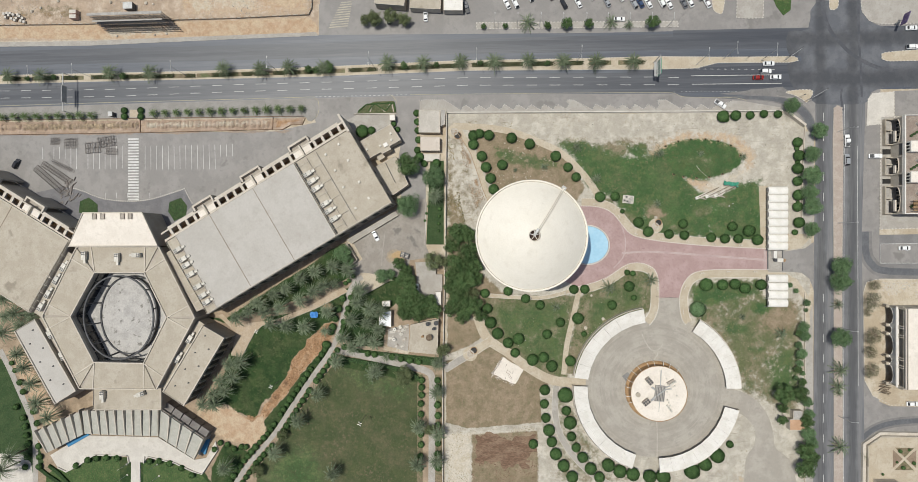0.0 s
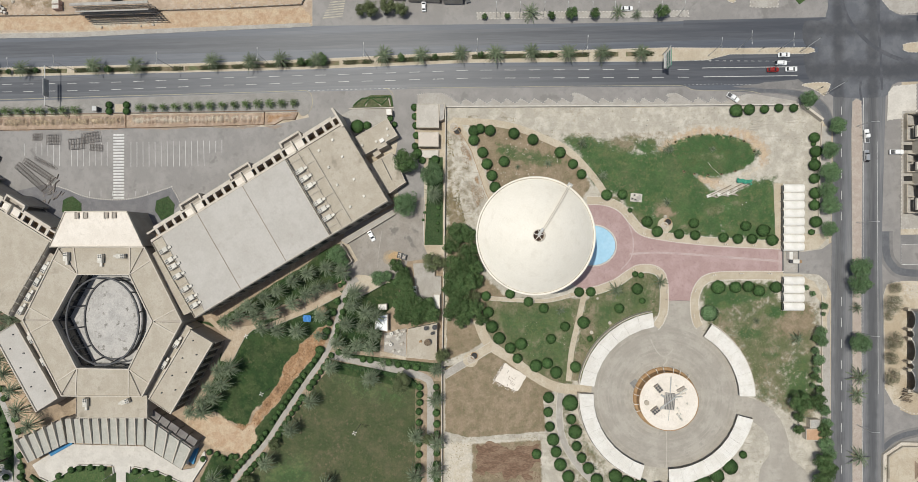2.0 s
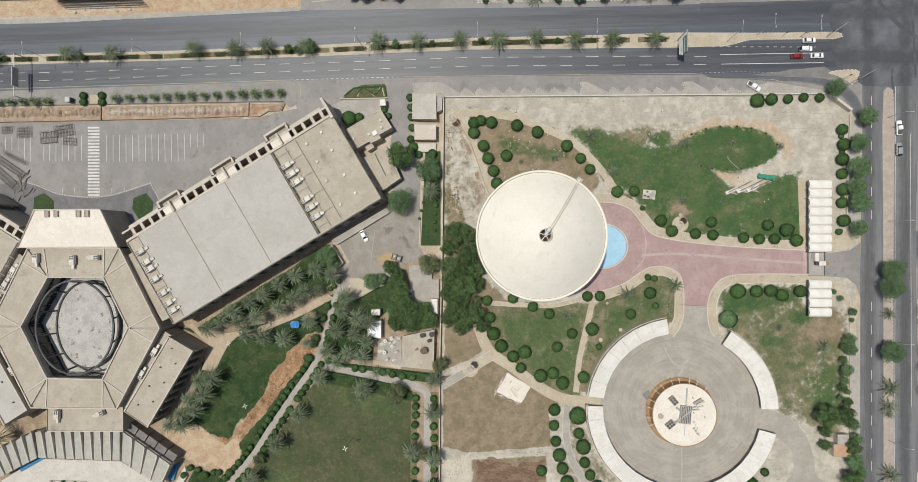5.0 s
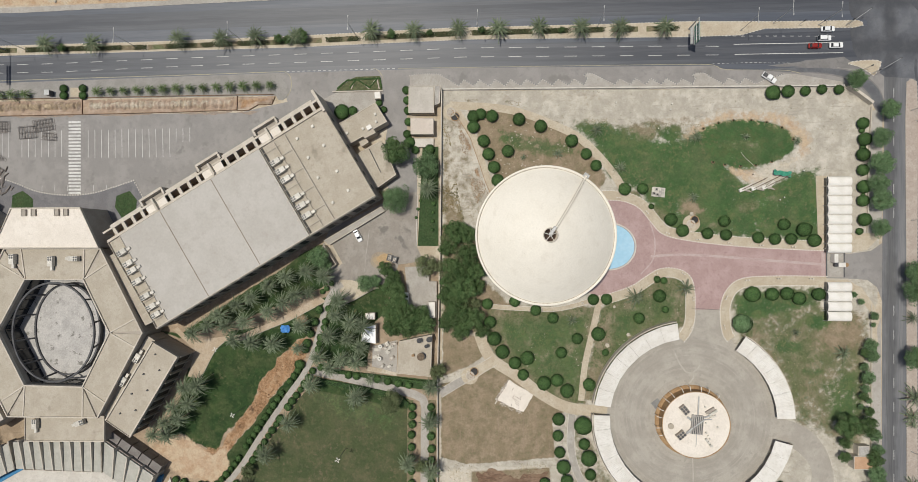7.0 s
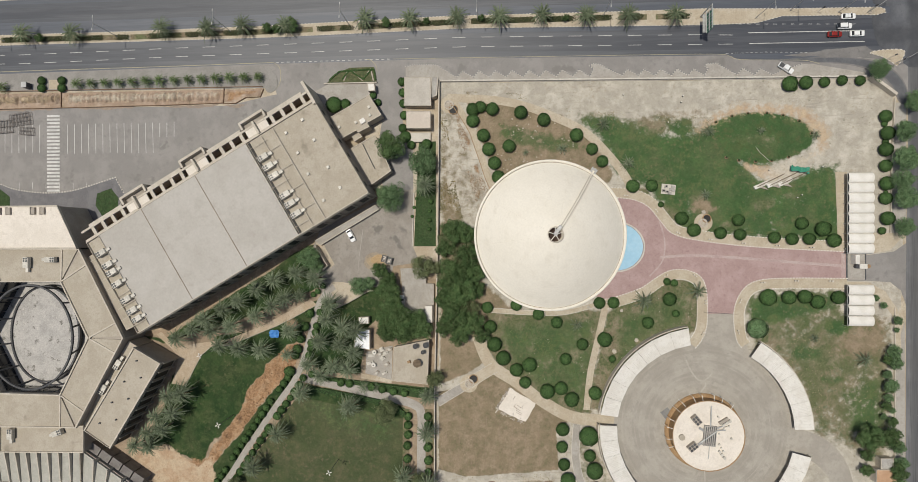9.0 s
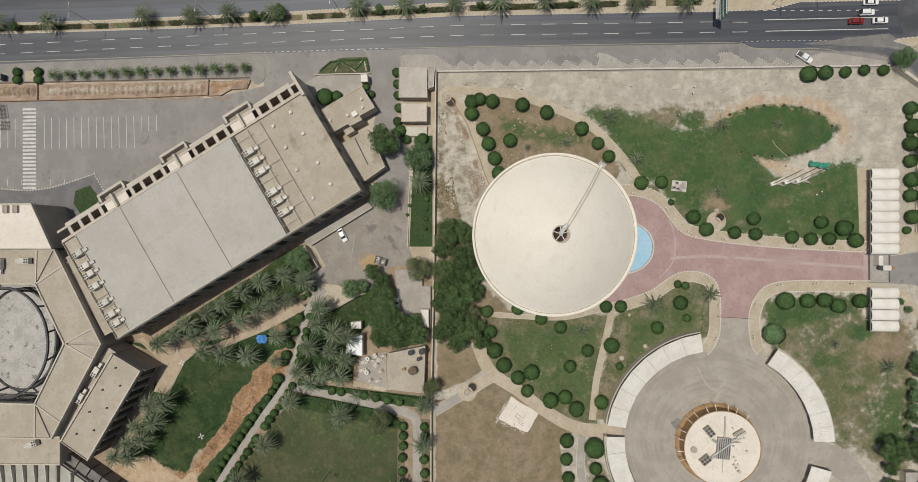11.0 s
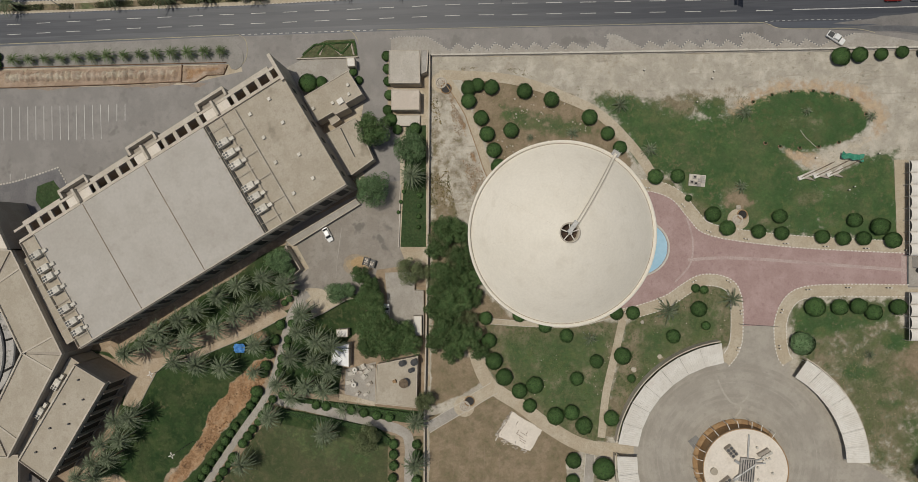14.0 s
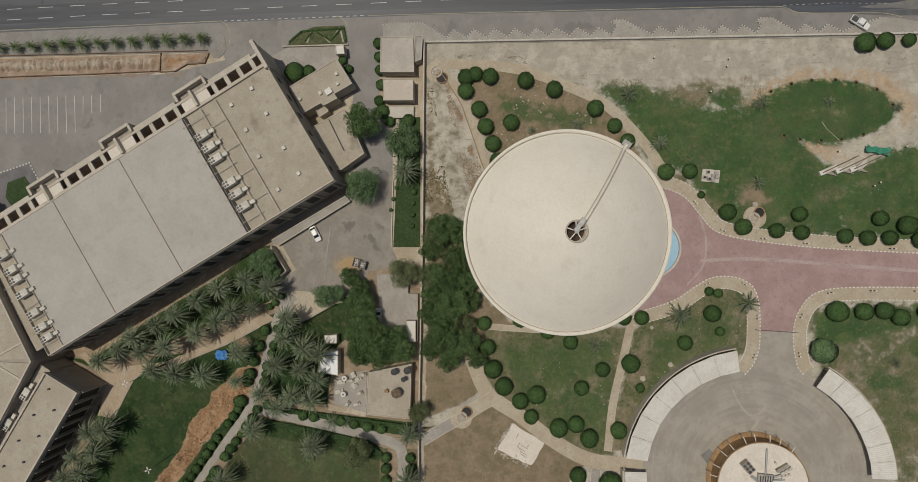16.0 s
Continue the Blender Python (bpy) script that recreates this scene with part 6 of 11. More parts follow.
drum = thing("pavilion", "round brown-walled pavilion with a cream roof full of plant", "pavilion", (PLAZA.x + 0.3, PLAZA.y - 0.9, 0))
R_D, H_D = 11.4, 4.6
DRUM_WALL = material("tan_drum_wall", (0.31, 0.19, 0.095), (0.365, 0.24, 0.13), 0.3, fine=3)
part("wall", lathe(bmesh.new(), [(R_D, 0.05), (R_D, H_D - 0.3)], 64), DRUM_WALL, drum)
part("plinth", lathe(bmesh.new(), [(R_D + 1.3, 0.1), (R_D + 1.3, 0.4), (R_D, 0.4)], 64), DRUM_WALL, drum)
part("roof", tube(bmesh.new(), R_D + 0.15, 0.35, 0, 0, H_D - 0.3, n=72), ROOF_CREAM, drum)
part("roof_edge", band(bmesh.new(), [((R_D + 0.15) * math.cos(a), (R_D + 0.15) * math.sin(a)) for a in [2 * math.pi * i / 64 for i in range(64)]], 0.22, H_D, H_D + 0.3, closed=True), DRUM_WALL, drum, "tan roof edge")
for k in range(11):
    a = radians(50 + 15 * k + (2.5 if k % 2 else 0))
    d = Vector((math.cos(a), math.sin(a)))
    part("rafter", rod(bmesh.new(), (*(d * (R_D - 0.1)), H_D - 0.35), (*(d * (R_D + 1.9)), H_D - 0.9), 0.11, 6), WHITE_METAL, drum, "white projecting rafter")
    part("post", rod(bmesh.new(), (*(d * (R_D + 1.7)), 0.1), (*(d * (R_D + 1.7)), H_D - 0.9), 0.08, 6), WHITE_METAL, drum)
bm = bmesh.new()
box(bm, 4.0, 6.6, 0.9, 0.2, 0.2, H_D, -5, 0.05)
part("plant_platform", bm, CONCRETE, drum, "raised grey plant platform")
bm = bmesh.new()
for k in range(6):
    box(bm, 0.14, 6.0, 0.2, -1.3 + 0.62 * k, 0.2, H_D + 0.95, -5)
part("platform_slats", bm, DARK_METAL, drum)
for x, y, t in ((-4.2, 5.4, 100), (-5.4, -3.4, 10)):
    u = part("chiller", box(bmesh.new(), 2.1, 3.2, 1.5, x, y, H_D, t - 60, 0.08), DARK_WALL, drum, "grey rooftop chiller")
    for i, j in itertools.product((-1, 1), (-1, 0, 1)):
        d = Matrix.Rotation(radians(t - 60), 2) @ Vector((i * 0.5, j * 0.98))
        part("fan", tube(bmesh.new(), 0.42, 0.12, x + d.x, y + d.y, H_D + 1.48, n=14), DARK_METAL, u)
bm = bmesh.new()
for a, b in (((-3.2, 2.6), (0.2, 0.4)), ((-3.8, -3.2), (0.3, -1.2)), ((0.4, 2.2), (0.8, 10.0)), ((1.0, 1.8), (5.2, 2.2)), ((-3.0, 2.9), (0.6, 0.6)), ((-3.6, -2.6), (0.2, -0.8))):
    rod(bm, (*a, H_D + 0.5), (*b, H_D + 0.5), 0.22, 6)
rod(bm, (0.2, -3.4, H_D + 0.2), (-0.1, -7.5, H_D + 0.2), 0.12)
part("pipes", bm, METAL, drum, "grey roof ducts and pipes")
for i in range(9):
    x, y = ((4.8, 2.6), (5.6, 3.1), (6.4, 3.4), (3.4, -2.6), (4.0, -3.8), (4.6, -4.8), (3.0, 6.4), (7.2, -0.6), (3.3, 0.8))[i]
    part("vent", tube(bmesh.new(), 0.32, 0.6, x, y, H_D, n=10), AC_WHITE, drum)
u = part("chiller", box(bmesh.new(), 0.9, 3.4, 0.9, 4.6, 5.2, H_D, -58, 0.06), DARK_WALL, drum, "narrow grey roof unit")
for i in range(3):
    part("condenser", box(bmesh.new(), 0.9, 0.8, 0.9, 4.6 + 0.95 * i, 3.9 + 0.62 * i, H_D, 32, 0.05), AC_WHITE, drum, "small cream condenser")
    part("condenser", box(bmesh.new(), 0.9, 0.8, 0.9, 3.4 + 0.7 * i, -5.0 - 0.95 * i, H_D, -52, 0.05), AC_WHITE, drum, "small cream condenser")
part("duct", rod(bmesh.new(), (1.6, 2.4, H_D + 0.5), (5.0, 3.6, H_D + 0.5), 0.25, 6), METAL, drum)
part("duct", rod(bmesh.new(), (-3.0, -2.2, H_D + 0.7), (2.2, 2.0, H_D + 1.2), 0.3, 6), METAL, drum)
part("skylight", tube(bmesh.new(), 1.0, 0.5, -8.6, -0.6, H_D, n=24), ROOF_TAN, drum)
part("tile_pad", box(bmesh.new(), 3.0, 3.0, 0.1, -11.9, 5.6, 0.07, 38), material("dark_paving_pad", (0.19, 0.185, 0.18), (0.22, 0.215, 0.205), 0.3), drum, "grey paving pad beside the pavilion")


# ---- great hall and wings ----
def parapet(bm, pts, z, h=0.5, t=0.35):
    band(bm, pts, t, z - 0.02, z + h, closed=True)
    return bm


def ac_unit(name, at, turn, parent_group="rooftop air conditioners"):
    ob = thing("air_conditioner", "cream rooftop air conditioner with twin fans", "air conditioner", at, turn, parent_group)
    part("casing", box(bmesh.new(), 3.2, 1.7, 1.35, 0, 0, 0.25, 0, 0.06), AC_WHITE, ob)
    part("skid", box(bmesh.new(), 3.4, 1.5, 0.25), DARK_METAL, ob)
    for x, y in ((0.5, 0.38), (0.5, -0.38), (1.2, 0.38), (1.2, -0.38)):
        part("fan", tube(bmesh.new(), 0.29, 0.08, x, y, 1.58, n=12), DARK_METAL, ob)
    part("duct", box(bmesh.new(), 1.6, 0.9, 0.7, -2.2, 0, 0.3, 0, 0.05), AC_WHITE, ob)
    part("hood", box(bmesh.new(), 0.5, 1.3, 0.9, -1.4, 0.1, 0.5, 0, 0.04), AC_WHITE, ob)
    return ob


AC = ac_unit("air_conditioner", (-47, 22, 14.0), 0)
AC.matrix_basis = pose(-47, 22, 14.0, 0, 0, 0)
ac_used = [False]


def place_ac(m):
    m = m @ Matrix.Diagonal((1.05, 1.05, 1.05, 1))
    if not ac_used[0]:
        ac_used[0] = True
        AC.matrix_basis = m
        return AC
    return copy_thing(AC, m)


Z_HALL = 11.8
SW, SE, NE = Vector((-118.68, -30.93)), Vector((-39.67, 16.11)), Vector((-57.14, 47.39))
HALL_U = (SE - SW).normalized()
HALL_L = (SE - SW).length
HALL_W = abs((NE - SE).dot(Vector((-HALL_U.y, HALL_U.x))))
HALL_A = math.degrees(math.atan2(HALL_U.y, HALL_U.x))


JOINT = material("brown_roof_joint", (0.22, 0.17, 0.125), (0.28, 0.225, 0.17), 0.3)


def hall(name, origin, turn, flip, label):
    """A long flat-roofed hall; x runs along it from the hexagon, y across it. flip mirrors it."""
    ob = thing(name, label, "building", (*origin, 0), turn)
    s = -1 if flip else 1
    L, Wd, z = HALL_L, HALL_W, Z_HALL

    def P(x, y):
        return (x, s * y)

    def bx(bm, sx, sy, sz, x, y, zz, **k):
        return box(bm, sx, sy, sz, x, s * y, zz, **k)

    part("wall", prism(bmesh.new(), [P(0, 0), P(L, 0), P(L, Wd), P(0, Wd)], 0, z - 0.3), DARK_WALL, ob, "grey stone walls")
    x1, x2, x3 = (0.6 if flip else 5.0), L * 0.705, L * 0.765
    main = ROOF_TAN if flip else ROOF_GREY
    part("roof_plant_strip", prism(bmesh.new(), [P(0.3, 0.3), P(x1, 0.3), P(x1, Wd - 0.3), P(0.3, Wd - 0.3)], z - 0.3, z - 0.02), ROOF_TAN, ob)
    part("roof", prism(bmesh.new(), [P(x1, 0.3), P(x2, 0.3), P(x2, Wd - 0.3), P(x1, Wd - 0.3)], z - 0.3, z + 0.55), main, ob, "pale membrane roof")
    part("roof_plant_strip", prism(bmesh.new(), [P(x2, 0.3), P(x3, 0.3), P(x3, Wd - 0.3), P(x2, Wd - 0.3)], z - 0.3, z - 0.02), ROOF_TAN, ob)
    part("roof_end", prism(bmesh.new(), [P(x3, 0.3), P(L - 0.3, 0.3), P(L - 0.3, Wd - 0.3), P(x3, Wd - 0.3)], z - 0.3, z + 0.1), ROOF_TAN, ob, "tan screeded end roof")
    part("parapet", parapet(bmesh.new(), [P(0.15, 0.15), P(L - 0.15, 0.15), P(L - 0.15, Wd - 0.15), P(0.15, Wd - 0.15)], z - 0.3, 1.0, 0.3), STONE, ob)
    for fx in ((0.33,) if flip else (0.245, 0.482)):
        part("roof_joint", bx(bmesh.new(), 0.2, Wd - 0.8, 0.1, L * fx, Wd / 2, z + 0.55), JOINT, ob, "brown expansion joint")
    bm = bmesh.new()
    bx(bm, 0.7, Wd - 1.2, 0.3, x2 + 0.7, Wd / 2, z - 0.02)
    part("gutter", bm, BLACK, ob, "dark roof gutter")
    for xa in (x1 + 0.2, x2 - 0.1, x3 + 0.2, L * 0.818):
        bm = bmesh.new()
        rod(bm, (xa, s * 0.6, z + 0.8), (xa, s * (Wd - 0.6), z + 0.8), 0.12, 5)
        part("header_pipe", bm, STONE, ob, "cream service pipe")
    for k in range(9):
        y = Wd * (0.08 + 0.105 * k)
        part("branch_pipe", rod(bmesh.new(), (x2 - 1.0, s * y, z + 0.9), (L * 0.818 if k % 2 else x3 + 1.4, s * y, z + 0.9), 0.1, 5), STONE, ob)
        if k < 8:
            part("branch_pipe", rod(bmesh.new(), (-1.6, s * y, z + 0.9), (x1 + 0.8, s * y, z + 0.9), 0.1, 5), STONE, ob)
    for i in range(8):
        px, py = L * (0.845 + 0.075 * (i % 2)) + 0.6 * (i // 4), Wd * (0.16 + 0.24 * (i // 2)) + 0.8 * (i % 3)
        part("roof_vent", bx(bmesh.new(), 0.9, 0.9, 0.6, px, py, z + 0.1), AC_WHITE, ob)
    # long south facade: recessed tall windows
    for k in range(16):
        x = 3.5 + (L - 7) * k / 15
        w = part("window", bx(bmesh.new(), 2.6, 0.12, 5.6, x, -0.05, 3.6), BLACK, ob, "dark recessed window")
        part("window_hood", bx(bmesh.new(), 0.35, 0.6, 7.6, x + 2.2, -0.3, 2.4), DARK_WALL, ob)
    part("cornice", bx(bmesh.new(), L, 0.2, 0.9, L / 2, -0.1, z - 0.9), STONE, ob)
    for k in range(6):
        part("window", bx(bmesh.new(), 0.12, 1.6, 2.0, L + 0.05, 4 + (Wd - 8) * k / 5, 8), BLACK, ob, "dark recessed window")
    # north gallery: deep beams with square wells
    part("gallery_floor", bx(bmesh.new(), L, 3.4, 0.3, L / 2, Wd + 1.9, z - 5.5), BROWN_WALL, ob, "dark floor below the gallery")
    part("gallery_wall", bx(bmesh.new(), L, 0.4, z - 0.6, L / 2, Wd + 3.9, 0), STONE, ob)
    part("gallery_beam", bx(bmesh.new(), L, 0.7, 0.9, L / 2, Wd + 0.45, z - 0.7), STONE, ob)
    part("gallery_beam", bx(bmesh.new(), L, 0.7, 0.9, L / 2, Wd + 3.75, z - 0.7), STONE, ob)
    bay = 0.262 * L
    for b in range(4):
        c = L * 0.112 + bay * b
        for k in (-6.0, -2.0, 2.0, 6.0):
            part("gallery_rib", bx(bmesh.new(), 1.2, 2.6, 0.7, c + k, Wd + 2.1, z - 0.6), STONE, ob)
        part("upstand", bx(bmesh.new(), 13.4, 0.8, 1.5, c, Wd + 4.5, z - 1.3), STONE, ob)
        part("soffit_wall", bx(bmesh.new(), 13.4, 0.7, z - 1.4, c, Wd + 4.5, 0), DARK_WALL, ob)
        if b < 3:
            m = c + bay / 2
            for k in (-2.25, 2.25):
                part("gallery_slab", bx(bmesh.new(), 3.7, 2.7, 0.5, m + k, Wd + 2.1, z - 0.45), ROOF_CREAM, ob)
            part("gallery_fin", bx(bmesh.new(), 0.7, 4.6, 1.7, m, Wd + 2.4, z - 0.3), STONE, ob)
            part("upstand", bx(bmesh.new(), 9.4, 0.8, 1.7, m, Wd + 6.6, z - 1.3), STONE, ob)
            for k in (-4.5, 4.5):
                part("upstand_return", bx(bmesh.new(), 0.7, 2.4, 1.6, m + k, Wd + 5.5, z - 1.3), STONE, ob)
            part("bay_wall", bx(bmesh.new(), 9.4, 0.7, z - 1.4, m, Wd + 6.6, 0), DARK_WALL, ob)
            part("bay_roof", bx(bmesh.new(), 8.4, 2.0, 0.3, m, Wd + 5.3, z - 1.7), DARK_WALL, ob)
    if not flip:
        part("end_fin", bx(bmesh.new(), 1.0, 8.5, 2.2, L - 0.4, Wd + 3.0, z - 1.0), STONE, ob)
        part("end_fin_wall", bx(bmesh.new(), 0.8, 8.0, z - 1, L - 0.4, Wd + 3.0, 0), STONE, ob)
    base = pose(*origin, 0, 0, 0, turn)
    if flip:
        for y in (0.12, 0.3, 0.5, 0.68):
            place_ac(base @ pose(-2.6, s * Wd * y, z - 1.3, 0, 0, 90))
        part("service_roof", bx(bmesh.new(), 4.6, Wd * 0.86, 0.3, -2.4, Wd * 0.43, z - 1.6), ROOF_TAN, ob)
        part("service_wall", bx(bmesh.new(), 4.4, Wd * 0.85, z - 1.6, -2.4, Wd * 0.43, 0), DARK_WALL, ob)
    else:
        for y in (0.12, 0.21, 0.33, 0.5, 0.62, 0.7, 0.83):
            place_ac(base @ pose(2.9 + 0.4 * (y > 0.5), s * Wd * y, z, 0, 0, 180))
        for y in (0.18, 0.29, 0.385, 0.59, 0.69, 0.79):
            place_ac(base @ pose(x3 - 2.6, s * Wd * y, z, 0, 0, 180))
        part("service_roof", bx(bmesh.new(), 4.8, Wd * 0.8, 0.3, -2.5, Wd * 0.5, z - 2.6), ROOF_TAN, ob)
        part("service_wall", bx(bmesh.new(), 4.6, Wd * 0.79, z - 2.6, -2.5, Wd * 0.5, 0), DARK_WALL, ob)
    return ob


hall("great_hall", SW, HALL_A, False, "long flat-roofed stone hall with a deep cream gallery")
# the axis of symmetry of the west building
AXIS_X = Vector((-158.12, -32.17)).x
hall("west_hall", (2 * AXIS_X - SW.x, SW.y), 180 - HALL_A, True, "matching flat-roofed stone hall on the far wing")

# hexagon round the court
hexa = thing("hexagon_block", "hexagonal stone office block round an open court", "building")
OUT = [
    (-176.8, -2.5), (-140.1, -2.5), (-124.4, -32.6), (-141.2, -63.3), (-175.5, -63.6), (-192.4, -32.5),
]
INN = [
    (-168.9, -13.6), (-146.6, -13.5), (-136.8, -32.7), (-146.9, -52.4), (-169.1, -52.2), (-179.7, -32.6),
]
for i in range(6):
    j = (i + 1) % 6
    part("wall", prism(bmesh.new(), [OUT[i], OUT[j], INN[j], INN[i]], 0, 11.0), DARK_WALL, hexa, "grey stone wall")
for i in range(6):
    j = (i + 1) % 6
    o1, o2, n1, n2 = (Vector(v) for v in (OUT[i], OUT[j], INN[i], INN[j]))
    q = [o1.lerp(o2, 0.02), o1.lerp(o2, 0.98), n1.lerp(n2, 0.99), n1.lerp(n2, 0.01)]
    part("roof", prism(bmesh.new(), [tuple(v) for v in q], 11.0, 11.4 + 0.012 * i), ROOF_TAN, hexa)
    part("roof_seam", band(bmesh.new(), [tuple(o1.lerp(o2, 0.17)), tuple(n1)], 0.45, 11.4, 11.68), STONE, hexa, "cream coping")
    part("roof_seam", band(bmesh.new(), [tuple(o1.lerp(o2, 0.0).lerp(Vector(OUT[i - 1]), 0.17)), tuple(n1)], 0.45, 11.4, 11.68), STONE, hexa, "cream coping")
part("coping", band(bmesh.new(), OUT, 0.5, 10.8, 11.9, closed=True), STONE, hexa, "cream roof coping")
part("coping", band(bmesh.new(), INN, 0.5, 10.8, 11.9, closed=True), STONE, hexa, "cream roof coping")
part("court_floor", prism(bmesh.new(), INN, 0, 3.0), COURT_FLOOR, hexa, "pale grey court floor")
cc = Vector((sum(v[0] for v in INN) / 6 - 0.6, sum(v[1] for v in INN) / 6))
disc = [(cc.x + 12.8 * math.cos(a), cc.y + 17.0 * math.sin(a)) for a in [2 * math.pi * i / 64 for i in range(64)]]
part("court_canopy", prism(bmesh.new(), disc, 3.6, 4.4), COURT_FLOOR, hexa, "dusty round court roof with stains")
part("court_ring", band(bmesh.new(), disc, 0.6, 3.8, 4.9, closed=True), DARK_METAL, hexa, "dark ring beam")
big = [(cc.x + 15.6 * math.cos(a), cc.y + 18.0 * math.sin(a)) for a in [2 * math.pi * i / 64 for i in range(64)]]
part("court_ring", band(bmesh.new(), big, 0.6, 10.6, 11.2, closed=True), DARK_METAL, hexa, "dark ring beam")
for k in range(12):
    a = 2 * math.pi * k / 12 + 0.2
    part("court_strut", rod(bmesh.new(), (cc.x + 12.9 * math.cos(a), cc.y + 17.1 * math.sin(a), 4.5), (cc.x + 15.6 * math.cos(a), cc.y + 18.0 * math.sin(a), 10.8), 0.34, 6), DARK_METAL, hexa)
for i in range(6):
    p, q = (cc + (Vector(INN[k % 6]) - cc) * 0.985 for k in (i, i + 1))
    for k in range(5):
        part("window", band(bmesh.new(), [tuple(p.lerp(q, (k + 0.06) / 5)), tuple(p.lerp(q, (k + 0.94) / 5))], 0.3, 3.1, 8.8), GLASS_DARK, hexa, "dark court window")
# entrance hall with a pale trapezoid roof
ent = thing("entrance_hall", "trapezoid entrance hall with a pale cream roof", "building")
TR = [
    (-172.8, 12.1), (-146.6, 12.2), (-139.6, -2.0), (-179.4, -2.2),
]
part("wall", prism(bmesh.new(), TR, 0, 12.4), DARK_WALL, ent, "grey stone walls")
part("roof", prism(bmesh.new(), TR, 12.4, 13), ROOF_CREAM, ent)
part("coping", band(bmesh.new(), TR, 0.5, 12.4, 13.4, closed=True), STONE, ent)
for x in (163, 177, 211, 224):
    k = Vector(TR[0]).lerp(Vector(TR[1]), (x - 142) / 101)
    part("roof_bracket", box(bmesh.new(), 1.3, 2.4, 0.7, k.x, k.y - 1.6, 13), DARK_WALL, ent, "grey roof bracket")
    part("bracket_cheek", box(bmesh.new(), 0.3, 2.6, 0.9, k.x - 0.8, k.y - 1.6, 13), STONE, ent)

for q, name in (([
    (-121.6, -36.1), (-112.3, -41.3), (-130.1, -70.6), (-139.2, -64.7),
], "office_wing"), ([
    (-197.2, -34.2), (-206.3, -39.4), (-187.8, -70.9), (-178.5, -65.1),
], "office_wing")):
    w = thing(name, "flat-roofed stone office wing with deep window slots", "building", group="office wings")
    part("wall", prism(bmesh.new(), list(q), 0, 9.6), DARK_WALL, w, "grey stone walls")
    part("roof", prism(bmesh.new(), list(q), 9.6, 10), ROOF_TAN if q[0][0] > -150 else ROOF_GREY, w)
    part("coping", band(bmesh.new(), list(q), 0.5, 9.5, 10.5, closed=True), STONE, w)
    a, b = Vector(q[1]), Vector(q[2])
    d = (b - a).normalized()
    nrm = Vector((-d.y, d.x))
    mid = (Vector(q[0]) + Vector(q[3])) / 2
    if nrm.dot(a - mid) < 0:
        nrm = -nrm
    for k in range(7):
        p = Vector(q[0]).lerp(Vector(q[3]), 0.1 + 0.125 * k).lerp(Vector(q[1]).lerp(Vector(q[2]), 0.1 + 0.125 * k), 0.3 + 0.4 * (k % 2))
        part("roof_vent", tube(bmesh.new(), 0.3, 0.5, p.x, p.y, 10, n=10), DARK_METAL, w)
    for k in range(9):
        p = a.lerp(b, (k + 0.5) / 9)
        part("window", box(bmesh.new(), 2.5, 0.3, 6.4, p.x + nrm.x * 0.05, p.y + nrm.y * 0.05, 1.6, math.degrees(math.atan2(d.y, d.x))), BLACK, w, "dark window slot")
        r = a.lerp(b, k / 9)
        part("fin", box(bmesh.new(), 0.4, 0.8, 9.0, r.x + nrm.x * 0.4, r.y + nrm.y * 0.4, 0, math.degrees(math.atan2(d.y, d.x))), DARK_WALL, w)
    e = Vector(q[0]).lerp(Vector(q[3]), 0.5) - nrm * 2.2
    link = thing("link_block", "low service block with a cream duct", "building", group="service strips")
    s0, s1 = Vector(q[0]) - nrm * 0.3, Vector(q[3]) - nrm * 0.3
    part("wall", prism(bmesh.new(), [tuple(s0), tuple(s1), tuple(s1 - nrm * 3.4), tuple(s0 - nrm * 3.4)], 0, 8.4), ROOF_TAN, link)
    for fr in (0.25, 0.55):
        k = s0.lerp(s1, fr) - nrm * 1.8
        place_ac(pose(k.x, k.y, 8.4, 0, 0, math.degrees(math.atan2(d.y, d.x))))

south = thing("south_block", "low flat-roofed block behind the fan terrace", "building")
Q = [
    (-172.1, -64.6), (-141.3, -64.1), (-141.3, -73.2), (-172.1, -73.8),
]
part("wall", prism(bmesh.new(), Q, 0, 7.6), DARK_WALL, south, "grey stone walls")
part("roof", prism(bmesh.new(), Q, 7.6, 8), ROOF_TAN, south)
part("coping", band(bmesh.new(), Q, 0.4, 7.6, 8.4, closed=True), STONE, south)
k = Vector((-167.32, -67.06))
place_ac(pose(k.x, k.y, 8, 0, 0, 90))
for at, t in (((-172.83, -6.28), 90), ((-158.12, -7.01), 90), ((-149.50, -5.99), 0), ((-150.06, -66.26), 20)):
    place_ac(pose(*at, 11.4 if at[1] > -40 else 8, 0, 0, t))

